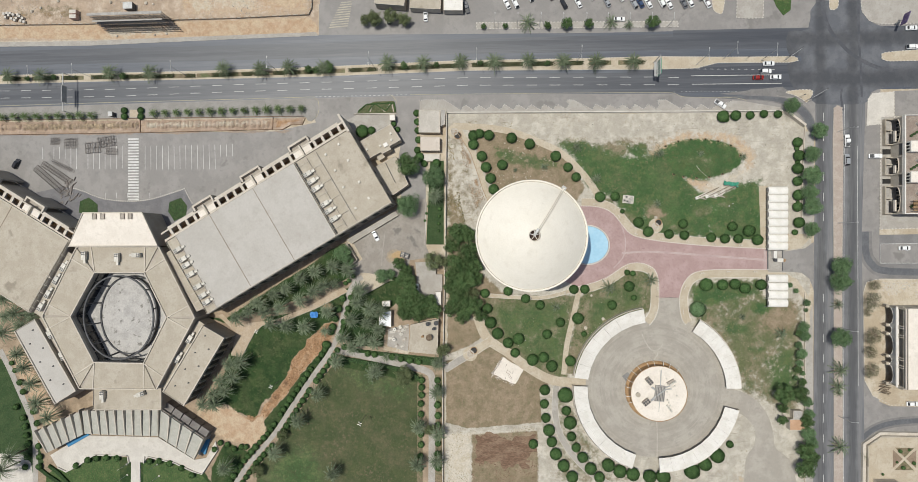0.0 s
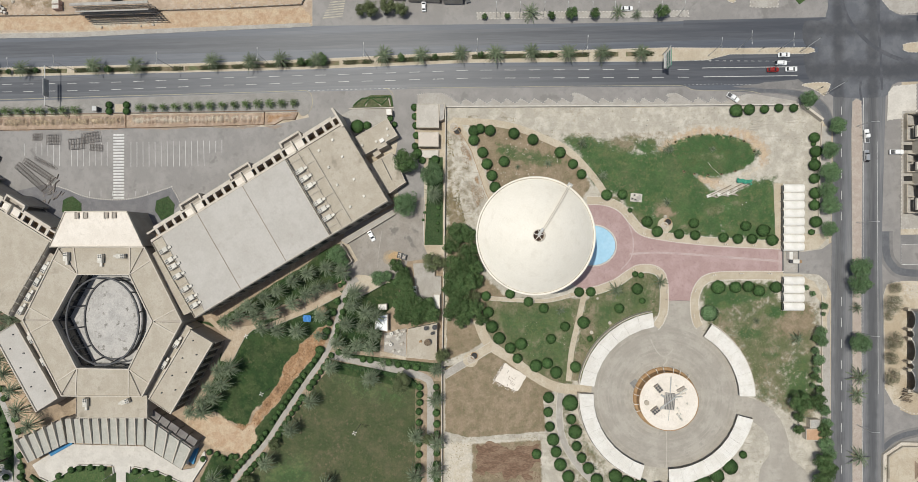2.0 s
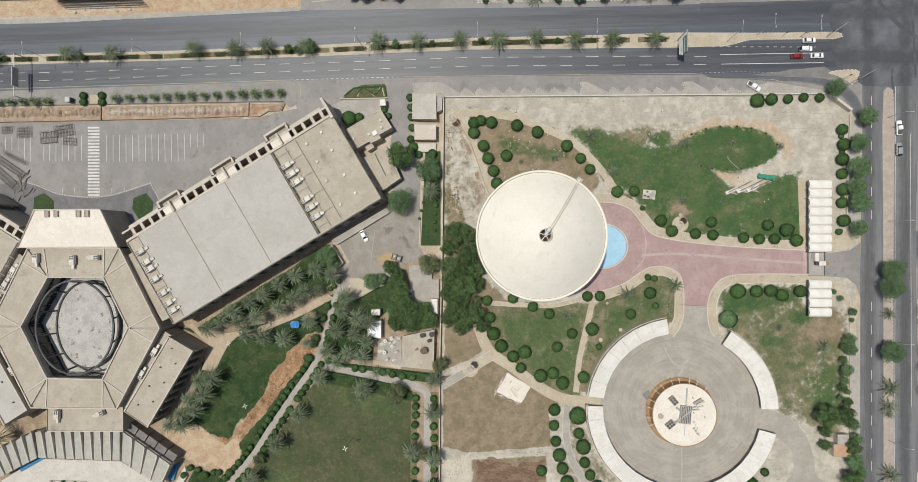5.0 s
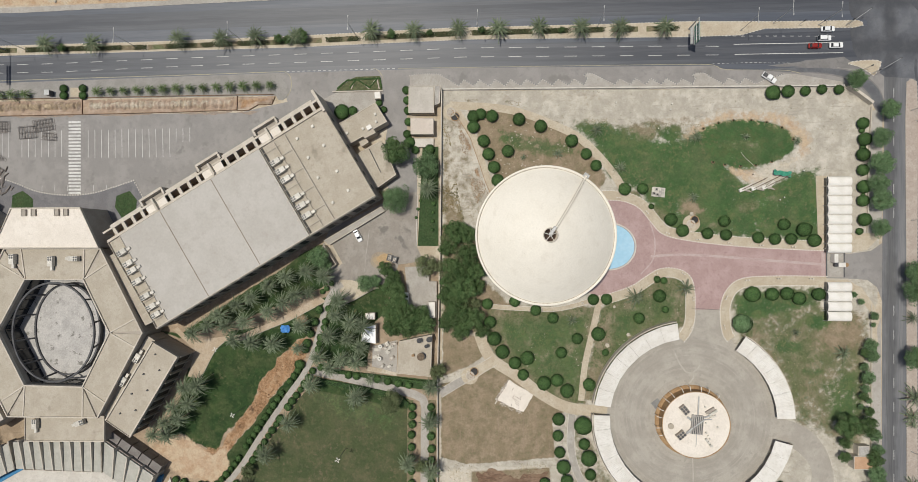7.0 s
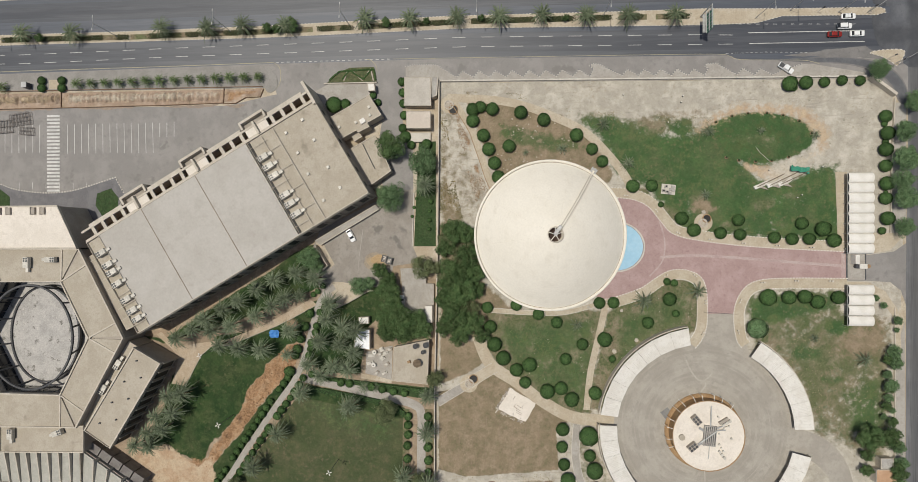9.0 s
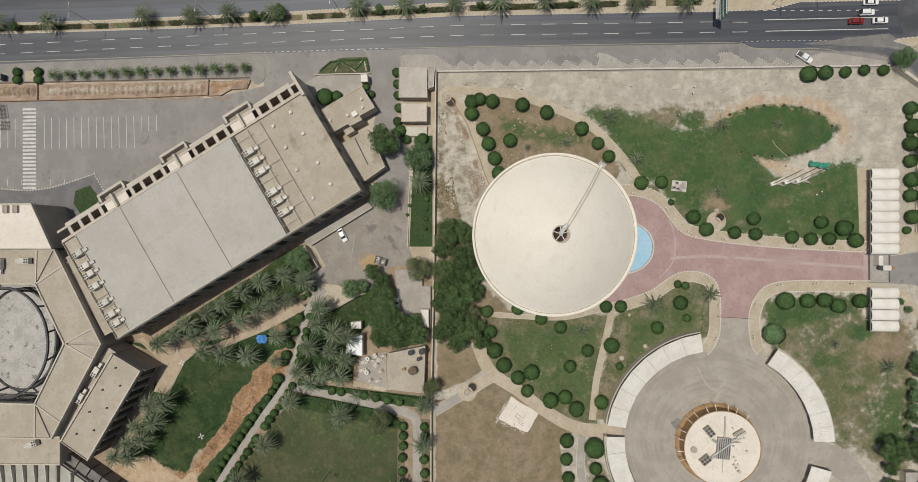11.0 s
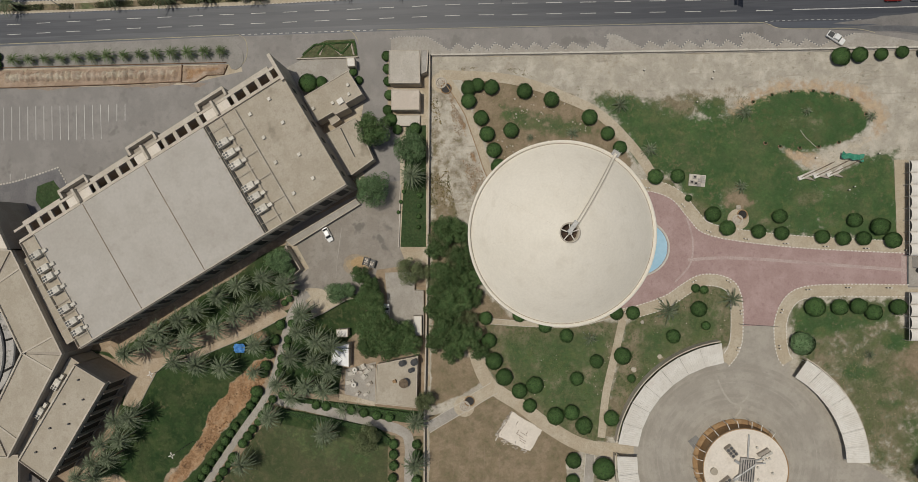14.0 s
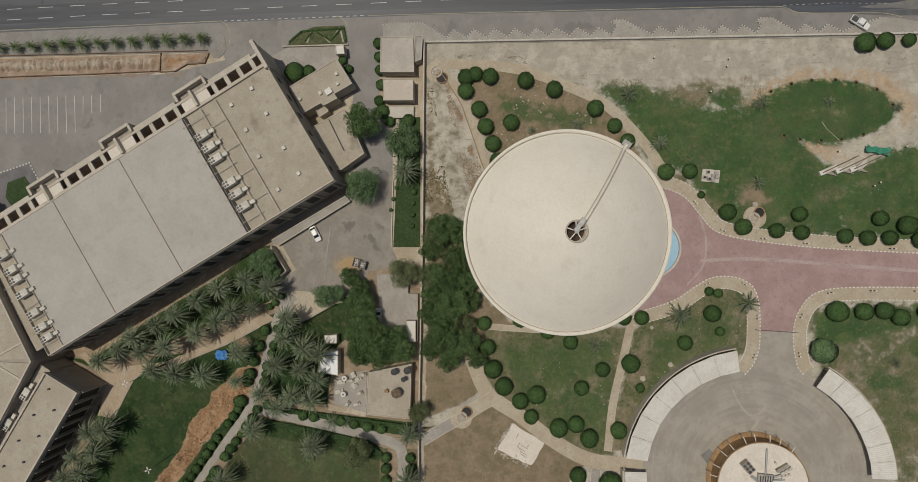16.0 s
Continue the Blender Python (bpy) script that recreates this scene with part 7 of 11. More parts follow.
# fan-shaped terrace canopy: sloping panels between beams
FAN_PANEL = material("weathered_roof_panel", (0.37, 0.36, 0.315), (0.42, 0.405, 0.36), 0.3, c=(0.33, 0.325, 0.28), fine=3, fine_amount=0.07)
fan = thing("fan_canopy", "fan-shaped pavilion roof of sloping grey panels and beams", "canopy")
TOPL = [
    (-199.9, -84.7), (-179.5, -75.2), (-143.4, -74.0), (-123.6, -86.7),
]
BOTL = [
    (-196.4, -94.6), (-179.4, -85.9), (-144.9, -86.2), (-128.8, -95.9),
]
for s in range(3):
    a0, a1, b0, b1 = (Vector(v) for v in (TOPL[s], TOPL[s + 1], BOTL[s], BOTL[s + 1]))
    n_p = (5, 9, 4)[s]
    for i in range(n_p):
        f0, f1 = i / n_p, (i + 1) / n_p
        p0, p1, q0, q1 = a0.lerp(a1, f0 + 0.01), a0.lerp(a1, f1 - 0.01), b0.lerp(b1, f0 + 0.01), b0.lerp(b1, f1 - 0.01)
        bm = bmesh.new()
        v = [bm.verts.new((*u, z)) for u, z in ((p0, 6.1), (q0, 4.6), (q1, 4.6), (p1, 6.1), (p0, 5.7), (q0, 4.2), (q1, 4.2), (p1, 5.7))]
        for f in ((0, 1, 2, 3), (7, 6, 5, 4), (0, 4, 5, 1), (1, 5, 6, 2), (2, 6, 7, 3), (3, 7, 4, 0)):
            bm.faces.new([v[k] for k in f])
        bmesh.ops.recalc_face_normals(bm, faces=bm.faces[:])
        part("roof_panel", bm, FAN_PANEL, fan)
        for e0, e1 in ((a0.lerp(a1, f0), b0.lerp(b1, f0)),) + (((a0.lerp(a1, 1), b0.lerp(b1, 1)),) if i == n_p - 1 else ()):
            bm = bmesh.new()
            d = (e0 - e1).normalized()
            o = Vector((-d.y, d.x)) * 0.2
            w = [bm.verts.new((*(u + s2 * o), z)) for s2 in (-1, 1) for u, z in ((e0 + d * 0.8, 7.6), (e0 + d * 0.8, 4.2), (e1, 4.0), (e1, 5.1))]
            for f in ((0, 1, 2, 3), (7, 6, 5, 4), (0, 4, 5, 1), (1, 5, 6, 2), (2, 6, 7, 3), (3, 7, 4, 0)):
                bm.faces.new([w[k] for k in f])
            bmesh.ops.recalc_face_normals(bm, faces=bm.faces[:])
            part("beam", bm, STONE, fan)
part("back_wall", band(bmesh.new(), TOPL, 0.6, 0, 5.4), DARK_WALL, fan)
a0, a1 = Vector(TOPL[2]), Vector(TOPL[3])
nb = Vector((-(a1 - a0).y, (a1 - a0).x)).normalized()
for i in range(5):
    p, q = a0.lerp(a1, i / 5 + 0.01), a0.lerp(a1, (i + 1) / 5 - 0.01)
    part("rear_roof", prism(bmesh.new(), [tuple(p + nb * 0.6), tuple(q + nb * 0.6), tuple(q + nb * 3.6), tuple(p + nb * 3.6)], 0, 4.6 + 0.1 * (i % 2)), material("rear_roof_felt", (0.16, 0.145, 0.135), (0.20, 0.185, 0.17), 0.3) if i == 0 else bpy.data.materials["rear_roof_felt"], fan, "dark felt roof")
part("plinth", prism(bmesh.new(), TOPL + BOTL[::-1], 0, 0.4), PALE_CONCRETE, fan)
sheet("terrace", [
    (-191.4, -105.3), (-195.3, -102.8), (-198.7, -97.5), (-183.1, -88.1), (-147.9, -88.2), (-131.0, -98.0),
    (-125.6, -97.0), (-121.3, -89.4), (-120.4, -93.4), (-127.6, -104.6), (-131.6, -103.4), (-140.3, -99.7),
    (-152.5, -97.2), (-154.7, -99.7), (-161.0, -99.8), (-162.1, -97.2), (-178.1, -97.3), (-187.0, -103.1),
], 0.6, PALE_CONCRETE, "pale stone terrace below the fan roof", "terrace", 0.7)
sheet("terrace_steps", [
    (-160.6, -97.4), (-156.5, -97.3), (-156.2, -115.8), (-160.9, -116.0),
], 0.35, PALE_CONCRETE, "pale stone garden steps", "steps", 0.4)
for q in ([
    (-191.1, -91.6), (-180.5, -87.1), (-180.0, -87.9), (-189.7, -93.4),
], [
    (-125.4, -88.9), (-123.8, -88.3), (-125.9, -95.4), (-128.1, -93.9),
]):
    sheet("basin_%d" % (1 if q[0][0] < -150 else 2), q, 1.0, material("basin_blue", (0.06, 0.2, 0.36), (0.08, 0.25, 0.42), 0.3, rough=0.1), "blue tiled water basin on the terrace", "basin", 1.0)

for k, line in enumerate(([
    (-194.8, -102.8), (-190.9, -104.5), (-186.4, -102.6), (-177.6, -96.8), (-162.2, -96.7),
], [
    (-152.4, -97.0), (-140.2, -99.4), (-131.4, -103.1), (-127.4, -104.2), (-120.2, -93.2),
], [
    (-161.7, -97.2), (-161.4, -100.1),
], [
    (-154.0, -97.0), (-154.3, -99.9),
])):
    structure("terrace_wall_%d" % (k + 1), band(bmesh.new(), line, 0.4, 0, 1.2), PALE_CONCRETE, "low white terrace wall", "wall")
for at in [
    (-162.9, -101.0), (-162.6, -105.7), (-148.6, -100.6), (-147.7, -105.8),
]:
    fp = thing("flag_pole", "slim white pole in the front lawn", "pole", (*at, 0.05), group="white poles")
    part("pole", tube(bmesh.new(), 0.09, 6.0, 0, 0, 0, 0.06, 8), WHITE_METAL, fp)
    part("base", box(bmesh.new(), 0.7, 0.7, 0.25, 0, 0, 0, 0, 0.03), PALE_CONCRETE, fp)

# ---- smaller buildings ----
def flat_house(name, pts, h, label, roof=ROOF_TAN, walls=STONE, group=""):
    ob = thing(name, label, "building", group=group)
    part("wall", prism(bmesh.new(), list(pts), 0, h - 0.35), walls, ob)
    part("roof", prism(bmesh.new(), list(pts), h - 0.35, h), roof, ob)
    part("parapet", band(bmesh.new(), list(pts), 0.25, h - 0.4, h + 0.18, closed=True), walls, ob)
    return ob


GATE_ROOF = material("worn_roof_concrete", (0.43, 0.395, 0.345), (0.48, 0.445, 0.395), 0.5, c=(0.38, 0.345, 0.30), fine=3, fine_amount=0.08)
h = flat_house("gatehouse", [
    (-29.4, 56.5), (-20.5, 56.3), (-20.3, 46.7), (-29.5, 46.9),
], 3.6, "flat-roofed pale concrete gatehouse", GATE_ROOF)
part("door", box(bmesh.new(), 1.0, 0.1, 2.1, *(-21.98, 48.13), 0), BLACK, h)
flat_house("guard_room", [
    (-28.8, 44.9), (-20.5, 44.7), (-20.5, 39.0), (-28.7, 39.1),
], 3.6, "small cream flat-roofed guard room", material("pinkish_roof_screed", (0.52, 0.455, 0.39), (0.57, 0.505, 0.44), 0.6, c=(0.47, 0.41, 0.35), fine=3, fine_amount=0.06))
flat_house("meter_room", [
    (-28.5, 38.0), (-20.7, 37.9), (-20.8, 34.8), (-28.5, 34.9),
], 1.0, "low pale concrete service room", PALE_CONCRETE)
flat_house("gatehouse_porch", [
    (-20.1, 56.7), (-18.0, 56.7), (-18.4, 50.4), (-20.1, 49.6),
], 2.8, "grey gate porch roof beside the gatehouse", CONCRETE)
h = flat_house("annex", [
    (-54.8, 42.8), (-41.4, 50.3), (-37.2, 43.4), (-42.1, 40.8), (-41.3, 39.5), (-45.2, 37.6), (-45.9, 38.3),
    (-51.0, 35.5),
], 5.0, "low stepped tan annex with roof clutter")
for at in ([
    (-41.4, 46.1), (-41.1, 43.4), (-45.9, 40.9), (-51.7, 39.4), (-43.6, 41.3),
]):
    part("roof_vent", box(bmesh.new(), 0.8, 0.9, 0.6, *at, 5.0, 30), AC_WHITE, h)
part("skylight", box(bmesh.new(), 1.8, 1.6, 0.7, *(-43.58, 41.32), 5.0, 32), WHITE_METAL, h)
h = flat_house("workshop", [
    (-48.7, 31.7), (-39.6, 36.6), (-37.6, 32.9), (-35.5, 27.7), (-34.0, 24.4), (-40.4, 20.0), (-43.4, 19.7),
], 4.2, "low tan workshop beside the hall")
part("pipe", rod(bmesh.new(), (*(-43.81, 33.75), 4.4), (*(-39.53, 25.12), 4.4), 0.15), DARK_METAL, h)
flat_house("stair_head", [
    (-48.3, 37.4), (-45.7, 38.5), (-44.4, 36.5), (-46.9, 34.9),
], 3, "small tan stair head between roofs")
flat_house("kiosk", [
    (-42.4, 54.8), (-40.1, 54.9), (-39.9, 52.4), (-42.2, 52.3),
], 3, "small white kiosk beside the drive", WHITE_METAL)
flat_house("loading_ramp", [
    (-61.6, 0.4), (-40.1, 12.9), (-38.7, 11.5), (-59.6, -1.1),
], 1.3, "pale concrete loading ramp beside the hall", GREY_PAVE)

# walled service yard with a terrace
ROOF_WHITE = material("bright_white_roof_sheet", (0.8, 0.81, 0.82), (0.76, 0.77, 0.78), 0.4, fine=3, fine_amount=0.03, rough=0.5)
yard = flat_house("terrace_house", [
    (-33.1, -36.3), (-21.1, -33.7), (-21.5, -48.8), (-33.7, -47.8),
], 3.2, "flat sandy roof terrace of a small house")
sheet("court_slab", [
    (-31.5, -9.3), (-22.5, -8.9), (-22.3, -14.2), (-19.6, -14.5), (-19.6, -27.8), (-26.6, -29.2), (-30.2, -23.4),
], 0.1, GREY_PAVE, "worn concrete floor of the service court", "yard")
sheet("triangle_paving", [
    (-57.0, -16.2), (-55.9, -14.0), (-51.8, -14.2), (-44.4, -15.8), (-41.0, -17.2), (-43.6, -17.8), (-50.2, -21.3), (-53.6, -22.9),
], 0.085, TAN_PAVE, "dusty tan paving at the end of the yard", "yard")
sheet("ramp_paving", [
    (-62.4, 1.0), (-58.8, -1.1), (-54.9, -8.0), (-56.6, -9.2), (-61.2, -1.4),
], 0.088, TAN_PAVE, "dusty tan strip below the ramp", "yard")
structure("yard_crack", band(bmesh.new(), [(-46.6, -11.1), (-46.1, -5.2), (-44.8, 4.4)], 0.22, 0.02, 0.1), GREY_PAVE, "pale sealed crack across the yard asphalt", "yard")
flat_house("white_shed", [
    (-46.6, -31.0), (-41.7, -30.3), (-41.7, -37.2), (-47.1, -36.4),
], 3.0, "white sheet-metal shed roof", ROOF_WHITE)
flat_house("small_shed", [
    (-45.6, -26.3), (-42.2, -26.0), (-42.2, -28.3), (-45.4, -28.3),
], 2.6, "small white sheet-metal shed in the yard", WHITE_METAL)
flat_house("lane_shed", [
    (-22.5, -21.9), (-20.0, -21.9), (-20.0, -27.7), (-22.5, -27.5),
], 2.6, "narrow white lean-to shed beside the wall", WHITE_METAL)
sheet("clutter_yard", [
    (-43.5, -38.6), (-34.2, -36.3), (-34.6, -48.4), (-43.9, -46.2),
], 0.12, GREY_PAVE, "cluttered yard floor of grey slabs", "yard")
sheet("clutter_yard_2", [
    (-45.6, -46.2), (-34.2, -47.9), (-34.6, -49.6), (-45.6, -47.9),
], 0.1, SAND, "sandy strip below the yard", "yard")

# villas beyond the street
VILLA_ROOF = material("dusty_roof_terrace", (0.25, 0.2, 0.165), (0.31, 0.262, 0.222), 0.4, c=(0.19, 0.148, 0.122), fine=3)


def fascia(x, t, y0, y1, z0, z1, arches=()):
    """A wall across x whose lower edge is cut by flat arches (from, to, rise)."""
    low = [(y0, z0)]
    for a, b, rise in arches:
        low += [((a + b) / 2 - (b - a) / 2 * math.cos(u), z0 + rise * math.sin(u)) for u in [math.pi * k / 12 for k in range(13)]]
    bm = prism(bmesh.new(), low + [(y1, z0), (y1, z1), (y0, z1)], 0, t)
    bm.transform(Matrix(((0, 0, 1, x), (1, 0, 0, 0), (0, 1, 0, 0), (0, 0, 0, 1))))
    return bm


def shell_villa(x, rows, label):
    """A bare villa shell: open bays under white arches, an open gallery above and a plain roof."""
    ob = thing("villa", label, "house")
    y0, y1 = rows[-1], rows[0]
    # Darker grey than the outer walls; the bays' shade is put into it.
    part("core", prism(bmesh.new(), [(x + 9, y1), (x + 22, y1), (x + 22, y0), (x + 9, y0)], 0, 11.4), DARK_WALL, ob, "rear wall in shade-dark grey")
    part("floor_slab", prism(bmesh.new(), [(x, y1), (x + 9, y1), (x + 9, y0), (x, y0)], 7.0, 7.35), STONE, ob)
    part("roof", prism(bmesh.new(), [(x + 0.3, y1), (x + 22, y1), (x + 22, y0), (x + 0.3, y0)], 11.4, 11.7), ROOF_CREAM, ob)
    bays = list(zip(rows[1:], rows))
    arches = [(a + 0.35, b - 0.35, 2.2 if b - a > 4 else 1.5) for a, b in reversed(bays)]
    part("arch_wall", fascia(x, 0.5, y0, y1, 3.4, 7.0, arches), WHITE_METAL, ob, "white wall pierced by flat arches")
    part("cornice", box(bmesh.new(), 0.9, y1 - y0 + 0.6, 0.5, x + 0.1, (y0 + y1) / 2, 7.35, 0, 0.04), WHITE_METAL, ob)
    part("upper_wall", fascia(x + 0.4, 0.4, y0, y1, 10.4, 12.4), STONE, ob)
    for y in (y0 + 0.25, y1 - 0.25):
        part("end_wall", box(bmesh.new(), 8.8, 0.5, 11.4, x + 4.6, y, 0), STONE, ob)
    for y in rows:
        for e in (-0.45, 0.45):
            part("column", box(bmesh.new(), 0.42, 0.42, 3.5, x + 0.1, y + e, 0), STONE, ob)
            part("upper_column", box(bmesh.new(), 0.4, 0.4, 3.1, x + 0.5, y + e, 7.35), STONE, ob)
        part("porch_beam", box(bmesh.new(), 1.0, 1.2, 0.35, x - 0.5, y, 3.2, 0, 0.04), ROOF_TAN, ob)
        part("beam_post", box(bmesh.new(), 0.3, 0.3, 3.2, x - 0.8, y, 0), ROOF_TAN, ob)
    for k in range(9):
        part("timber_prop", rod(bmesh.new(), (x - 0.6 - 0.5 * (k % 4), y0 - 0.6 - 0.45 * k, 0), (x + 0.2 - 0.3 * (k % 3), y0 - 0.4 - 0.5 * k, 3.2 + 0.5 * (k % 3)), 0.09, 5), BARK, ob)
    for k in range(5):
        part("scaffold_board", box(bmesh.new(), 3.4, 0.25, 0.08, x - 0.4, y0 - 0.8 - 0.9 * k, 2.6 + 0.3 * (k % 2), 12 * (k % 3) - 10), BARK, ob)
    return ob


def town_villa(x, houses, gaps, label):
    """A terrace of stone houses: arched loggias over dark rooms, walled forecourts, roof terraces."""
    ob = thing("villa", label, "house")
    y1, y0, h = houses[0][0], houses[-1][1], 6.9
    part("wall", prism(bmesh.new(), [(x + 2.6, y1), (x + 26, y1), (x + 26, y0), (x + 2.6, y0)], 0, h), DARK_WALL, ob)
    part("roof", prism(bmesh.new(), [(x + 0.4, y1), (x + 26, y1), (x + 26, y0), (x + 0.4, y0)], h, h + 0.3), VILLA_ROOF, ob, "terracotta roof terrace")
    part("parapet", band(bmesh.new(), [(x + 0.3, y1), (x + 26, y1), (x + 26, y0), (x + 0.3, y0)], 0.55, h, h + 1.3, closed=True), WHITE_METAL, ob, "white roof parapet")
    for k, (a, b) in enumerate(houses):
        m, w = (a + b) / 2, a - b
        rise = 1.9 if k != 1 else 1.0
        part("arch_wall", fascia(x, 0.45, b, a, 3.9, h, [(b + 0.6, a - 0.6, rise)]), STONE, ob, "stone wall over a flat arch")
        for e in (a - 0.3, b + 0.3):
            part("pier", box(bmesh.new(), 2.6, 0.6, h, x + 1.3, e, 0), STONE, ob)
        part("balcony", box(bmesh.new(), 1.2, w * 0.4, 0.3, x - 0.3, m - w * 0.2, 3.4), STONE, ob)
        part("balustrade", box(bmesh.new(), 0.2, w * 0.4, 0.8, x - 0.8, m - w * 0.2, 3.7), ROOF_CREAM, ob)
        for e in (-0.25, 0.05, 0.32):
            part("window", box(bmesh.new(), 0.2, w * 0.2, 2.4, x + 2.5, m + w * e, 0.8), GLASS_DARK, ob)
            part("mullion", box(bmesh.new(), 0.25, 0.15, 2.4, x + 2.42, m + w * e, 0.8), STONE, ob)
        for e in (a - 0.2, b + 0.2, m + 0.6):
            part("forecourt_wall", box(bmesh.new(), 2.6, 0.35, 2.1, x - 1.3, e, 0.15), ROOF_TAN, ob)
        part("forecourt", box(bmesh.new(), 2.6, w, 0.1, x - 1.3, m, 0.15), CONCRETE, ob)
        part("front_wall", box(bmesh.new(), 0.3, w, 1.8, x - 2.6, m, 0.15), ROOF_TAN, ob)
        part("terrace_screen", box(bmesh.new(), 0.3, w * 0.7, 1.4, x + 8.5, m, h + 0.3), ROOF_CREAM, ob)
        part("roof_tank", tube(bmesh.new(), 0.7, 1.3, x + 5.5, m + w * 0.2, h + 0.3, n=14), AC_WHITE, ob)
        for e in range(3):
            part("pot", tube(bmesh.new(), 0.45, 0.6, x + 3.0 + 1.1 * e, m - w * 0.25 + 0.7 * e, h + 0.3, 0.55, 12), DARK_GRASS, ob)
    for a, b in gaps:
        # Thin black sheet laid over the ground as the shadow between the houses.
        part("passage", box(bmesh.new(), 3.4, (a - b) * 0.45, 0.06, x - 1.0, (a + b) / 2, 0.16), BLACK, ob, "black sheet painting the shade of the entrance passage")
        part("gate_wall", box(bmesh.new(), 2.0, a - b, 4.2, x + 1.6, (a + b) / 2, 0), STONE, ob)
        t = part("stair_turret", box(bmesh.new(), 4.0, 4.4, 2.6, x + 3.2, (a + b) / 2 + 0.6, h + 0.3, 0, 0.06), WHITE_METAL, ob, "white stair turret")
        part("turret_roof", box(bmesh.new(), 3.6, 4.0, 0.12, x + 3.2, (a + b) / 2 + 0.6, h + 2.9), ROOF_CREAM, t)
        for e in range(3):
            part("turret_window", box(bmesh.new(), 0.1, 0.8, 1.5, x + 1.16, (a + b) / 2 - 0.8 + 1.3 * e, h + 0.7), GLASS_DARK, t)
    for e in range(8):
        part("pergola_slat", box(bmesh.new(), 7.0, 0.3, 0.2, x + 6.0, y0 + 1.2 + 0.55 * e, h + 2.2), BROWN_WALL, ob)
    for e in (0, 1):
        part("pergola_post", box(bmesh.new(), 0.25, 0.25, 2.2, x + 3.2 + 5.5 * e, y0 + 2.5, h), BROWN_WALL, ob)
    return ob


def rows_at(px_rows):
    return [p[1] for p in px_rows]


vx = 167.0
vy = rows_at([
    (165.8, 50.5), (165.8, 39.6), (165.8, 34.7), (165.8, 27.1), (165.8, 22.7), (165.8, 11.0),
])
town_villa(vx, [(vy[0], vy[1]), (vy[2], vy[3]), (vy[4], vy[5])], [(vy[1], vy[2]), (vy[3], vy[4])], "tan stone villa terrace with flat arches and white turrets")
shell_villa(164.4, rows_at([
    (166.3, -26.6), (166.3, -34.4), (166.3, -38.0), (166.3, -47.1), (166.3, -50.2), (166.3, -58.5),
]), "unfinished white villa shell with flat arches and open galleries")
GARDEN_WALL = [
    (157.6, -84.8), (162.9, -81.0), (200.0, -80.4), (200.0, -104.4), (159.4, -105.0), (157.4, -101.0),
]
h = thing("walled_garden", "low tan walled garden court with a chamfered corner", "garden")
part("court", prism(bmesh.new(), GARDEN_WALL, 0, 0.3), TAN_PAVE, h, "tan paved garden court")
part("outer_wall", band(bmesh.new(), GARDEN_WALL, 0.5, 0, 1.9, closed=True), ROOF_TAN, h)
part("bench_ledge", band(bmesh.new(), GARDEN_WALL, 1.3, 0, 1.1, shift=1.0, closed=True), STONE, h, "stepped stone ledge inside the wall")
for k, (x, y) in enumerate(((173.0, -90.5), (183.0, -90.5))):
    for e in range(4):
        u = math.pi / 2 * e
        c, d = Vector((math.cos(u), math.sin(u))), Vector((-math.sin(u), math.cos(u)))
        tri = [Vector((x, y)) + c * 0.7, Vector((x, y)) + c * 4.6 + d * 3.7, Vector((x, y)) + c * 4.6 - d * 3.7]
        part("garden_bed", prism(bmesh.new(), [tuple(v) for v in tri], 0.3, 0.42), SCRUB if (e + k) % 2 else BROWN_EARTH, h, "three-cornered planting bed")
flat_house("garden_house", [(160.6, -99.0), (168.5, -98.8), (168.5, -112.0), (161.0, -112.2)], 3.4, "low tan flat-roofed house at the walled garden")
for q, lab in (([
    (-48.4, 119.0), (-48.4, 102.3), (-35.7, 101.0), (-33.7, 118.5),
], "tan house behind dark trees"), ([
    (-33.3, 119.1), (-33.3, 100.4), (-20.2, 99.6), (-19.4, 118.6),
], "low tiled house beside a car park"),
               ([
    (-18.7, 118.6), (-18.7, 99.0), (-10.6, 98.8), (-10.1, 118.4),
], "white-roofed house beside a car park")):
    flat_house("house", q, 5 if q[0][0] < -40 else 4, lab, WHITE_METAL if "white" in lab else ROOF_TAN, group="houses north of the road")
# long scaffold frame on the building plot
shed = thing("scaffold_frame", "long dark steel scaffold with a pale deck", "scaffold")
A0, A1 = Vector((-176.59, 100.04)), Vector((-142.35, 100.22))
part("deck", band(bmesh.new(), [tuple(A0), tuple(A1)], 1.2, 6.4, 6.6), CONCRETE, shed, "pale steel deck")
for row in range(7):
    off = Vector((0.9 * row, -0.95 * row))
    for k in range(21):
        a = A0.lerp(A1, k / 20) + off
        part("post", rod(bmesh.new(), (*a, 0), (*a, 6.4 - 0.5 * row), 0.07, 5), DARK_METAL, shed)
    for z in (1.2, 2.6, 4.0, 5.4):
        if z < 6.4 - 0.5 * row:
            part("rail", rod(bmesh.new(), (*(A0 + off), z), (*(A1 + off), z), 0.1, 5), DARK_METAL, shed)
    for k in range(0, 20, 3):
        a, b = A0.lerp(A1, k / 20) + off, A0.lerp(A1, (k + 1.5) / 20) + off
        part("brace", rod(bmesh.new(), (*a, 0.2), (*b, 5.0 - 0.5 * row), 0.06, 5), DARK_METAL, shed)
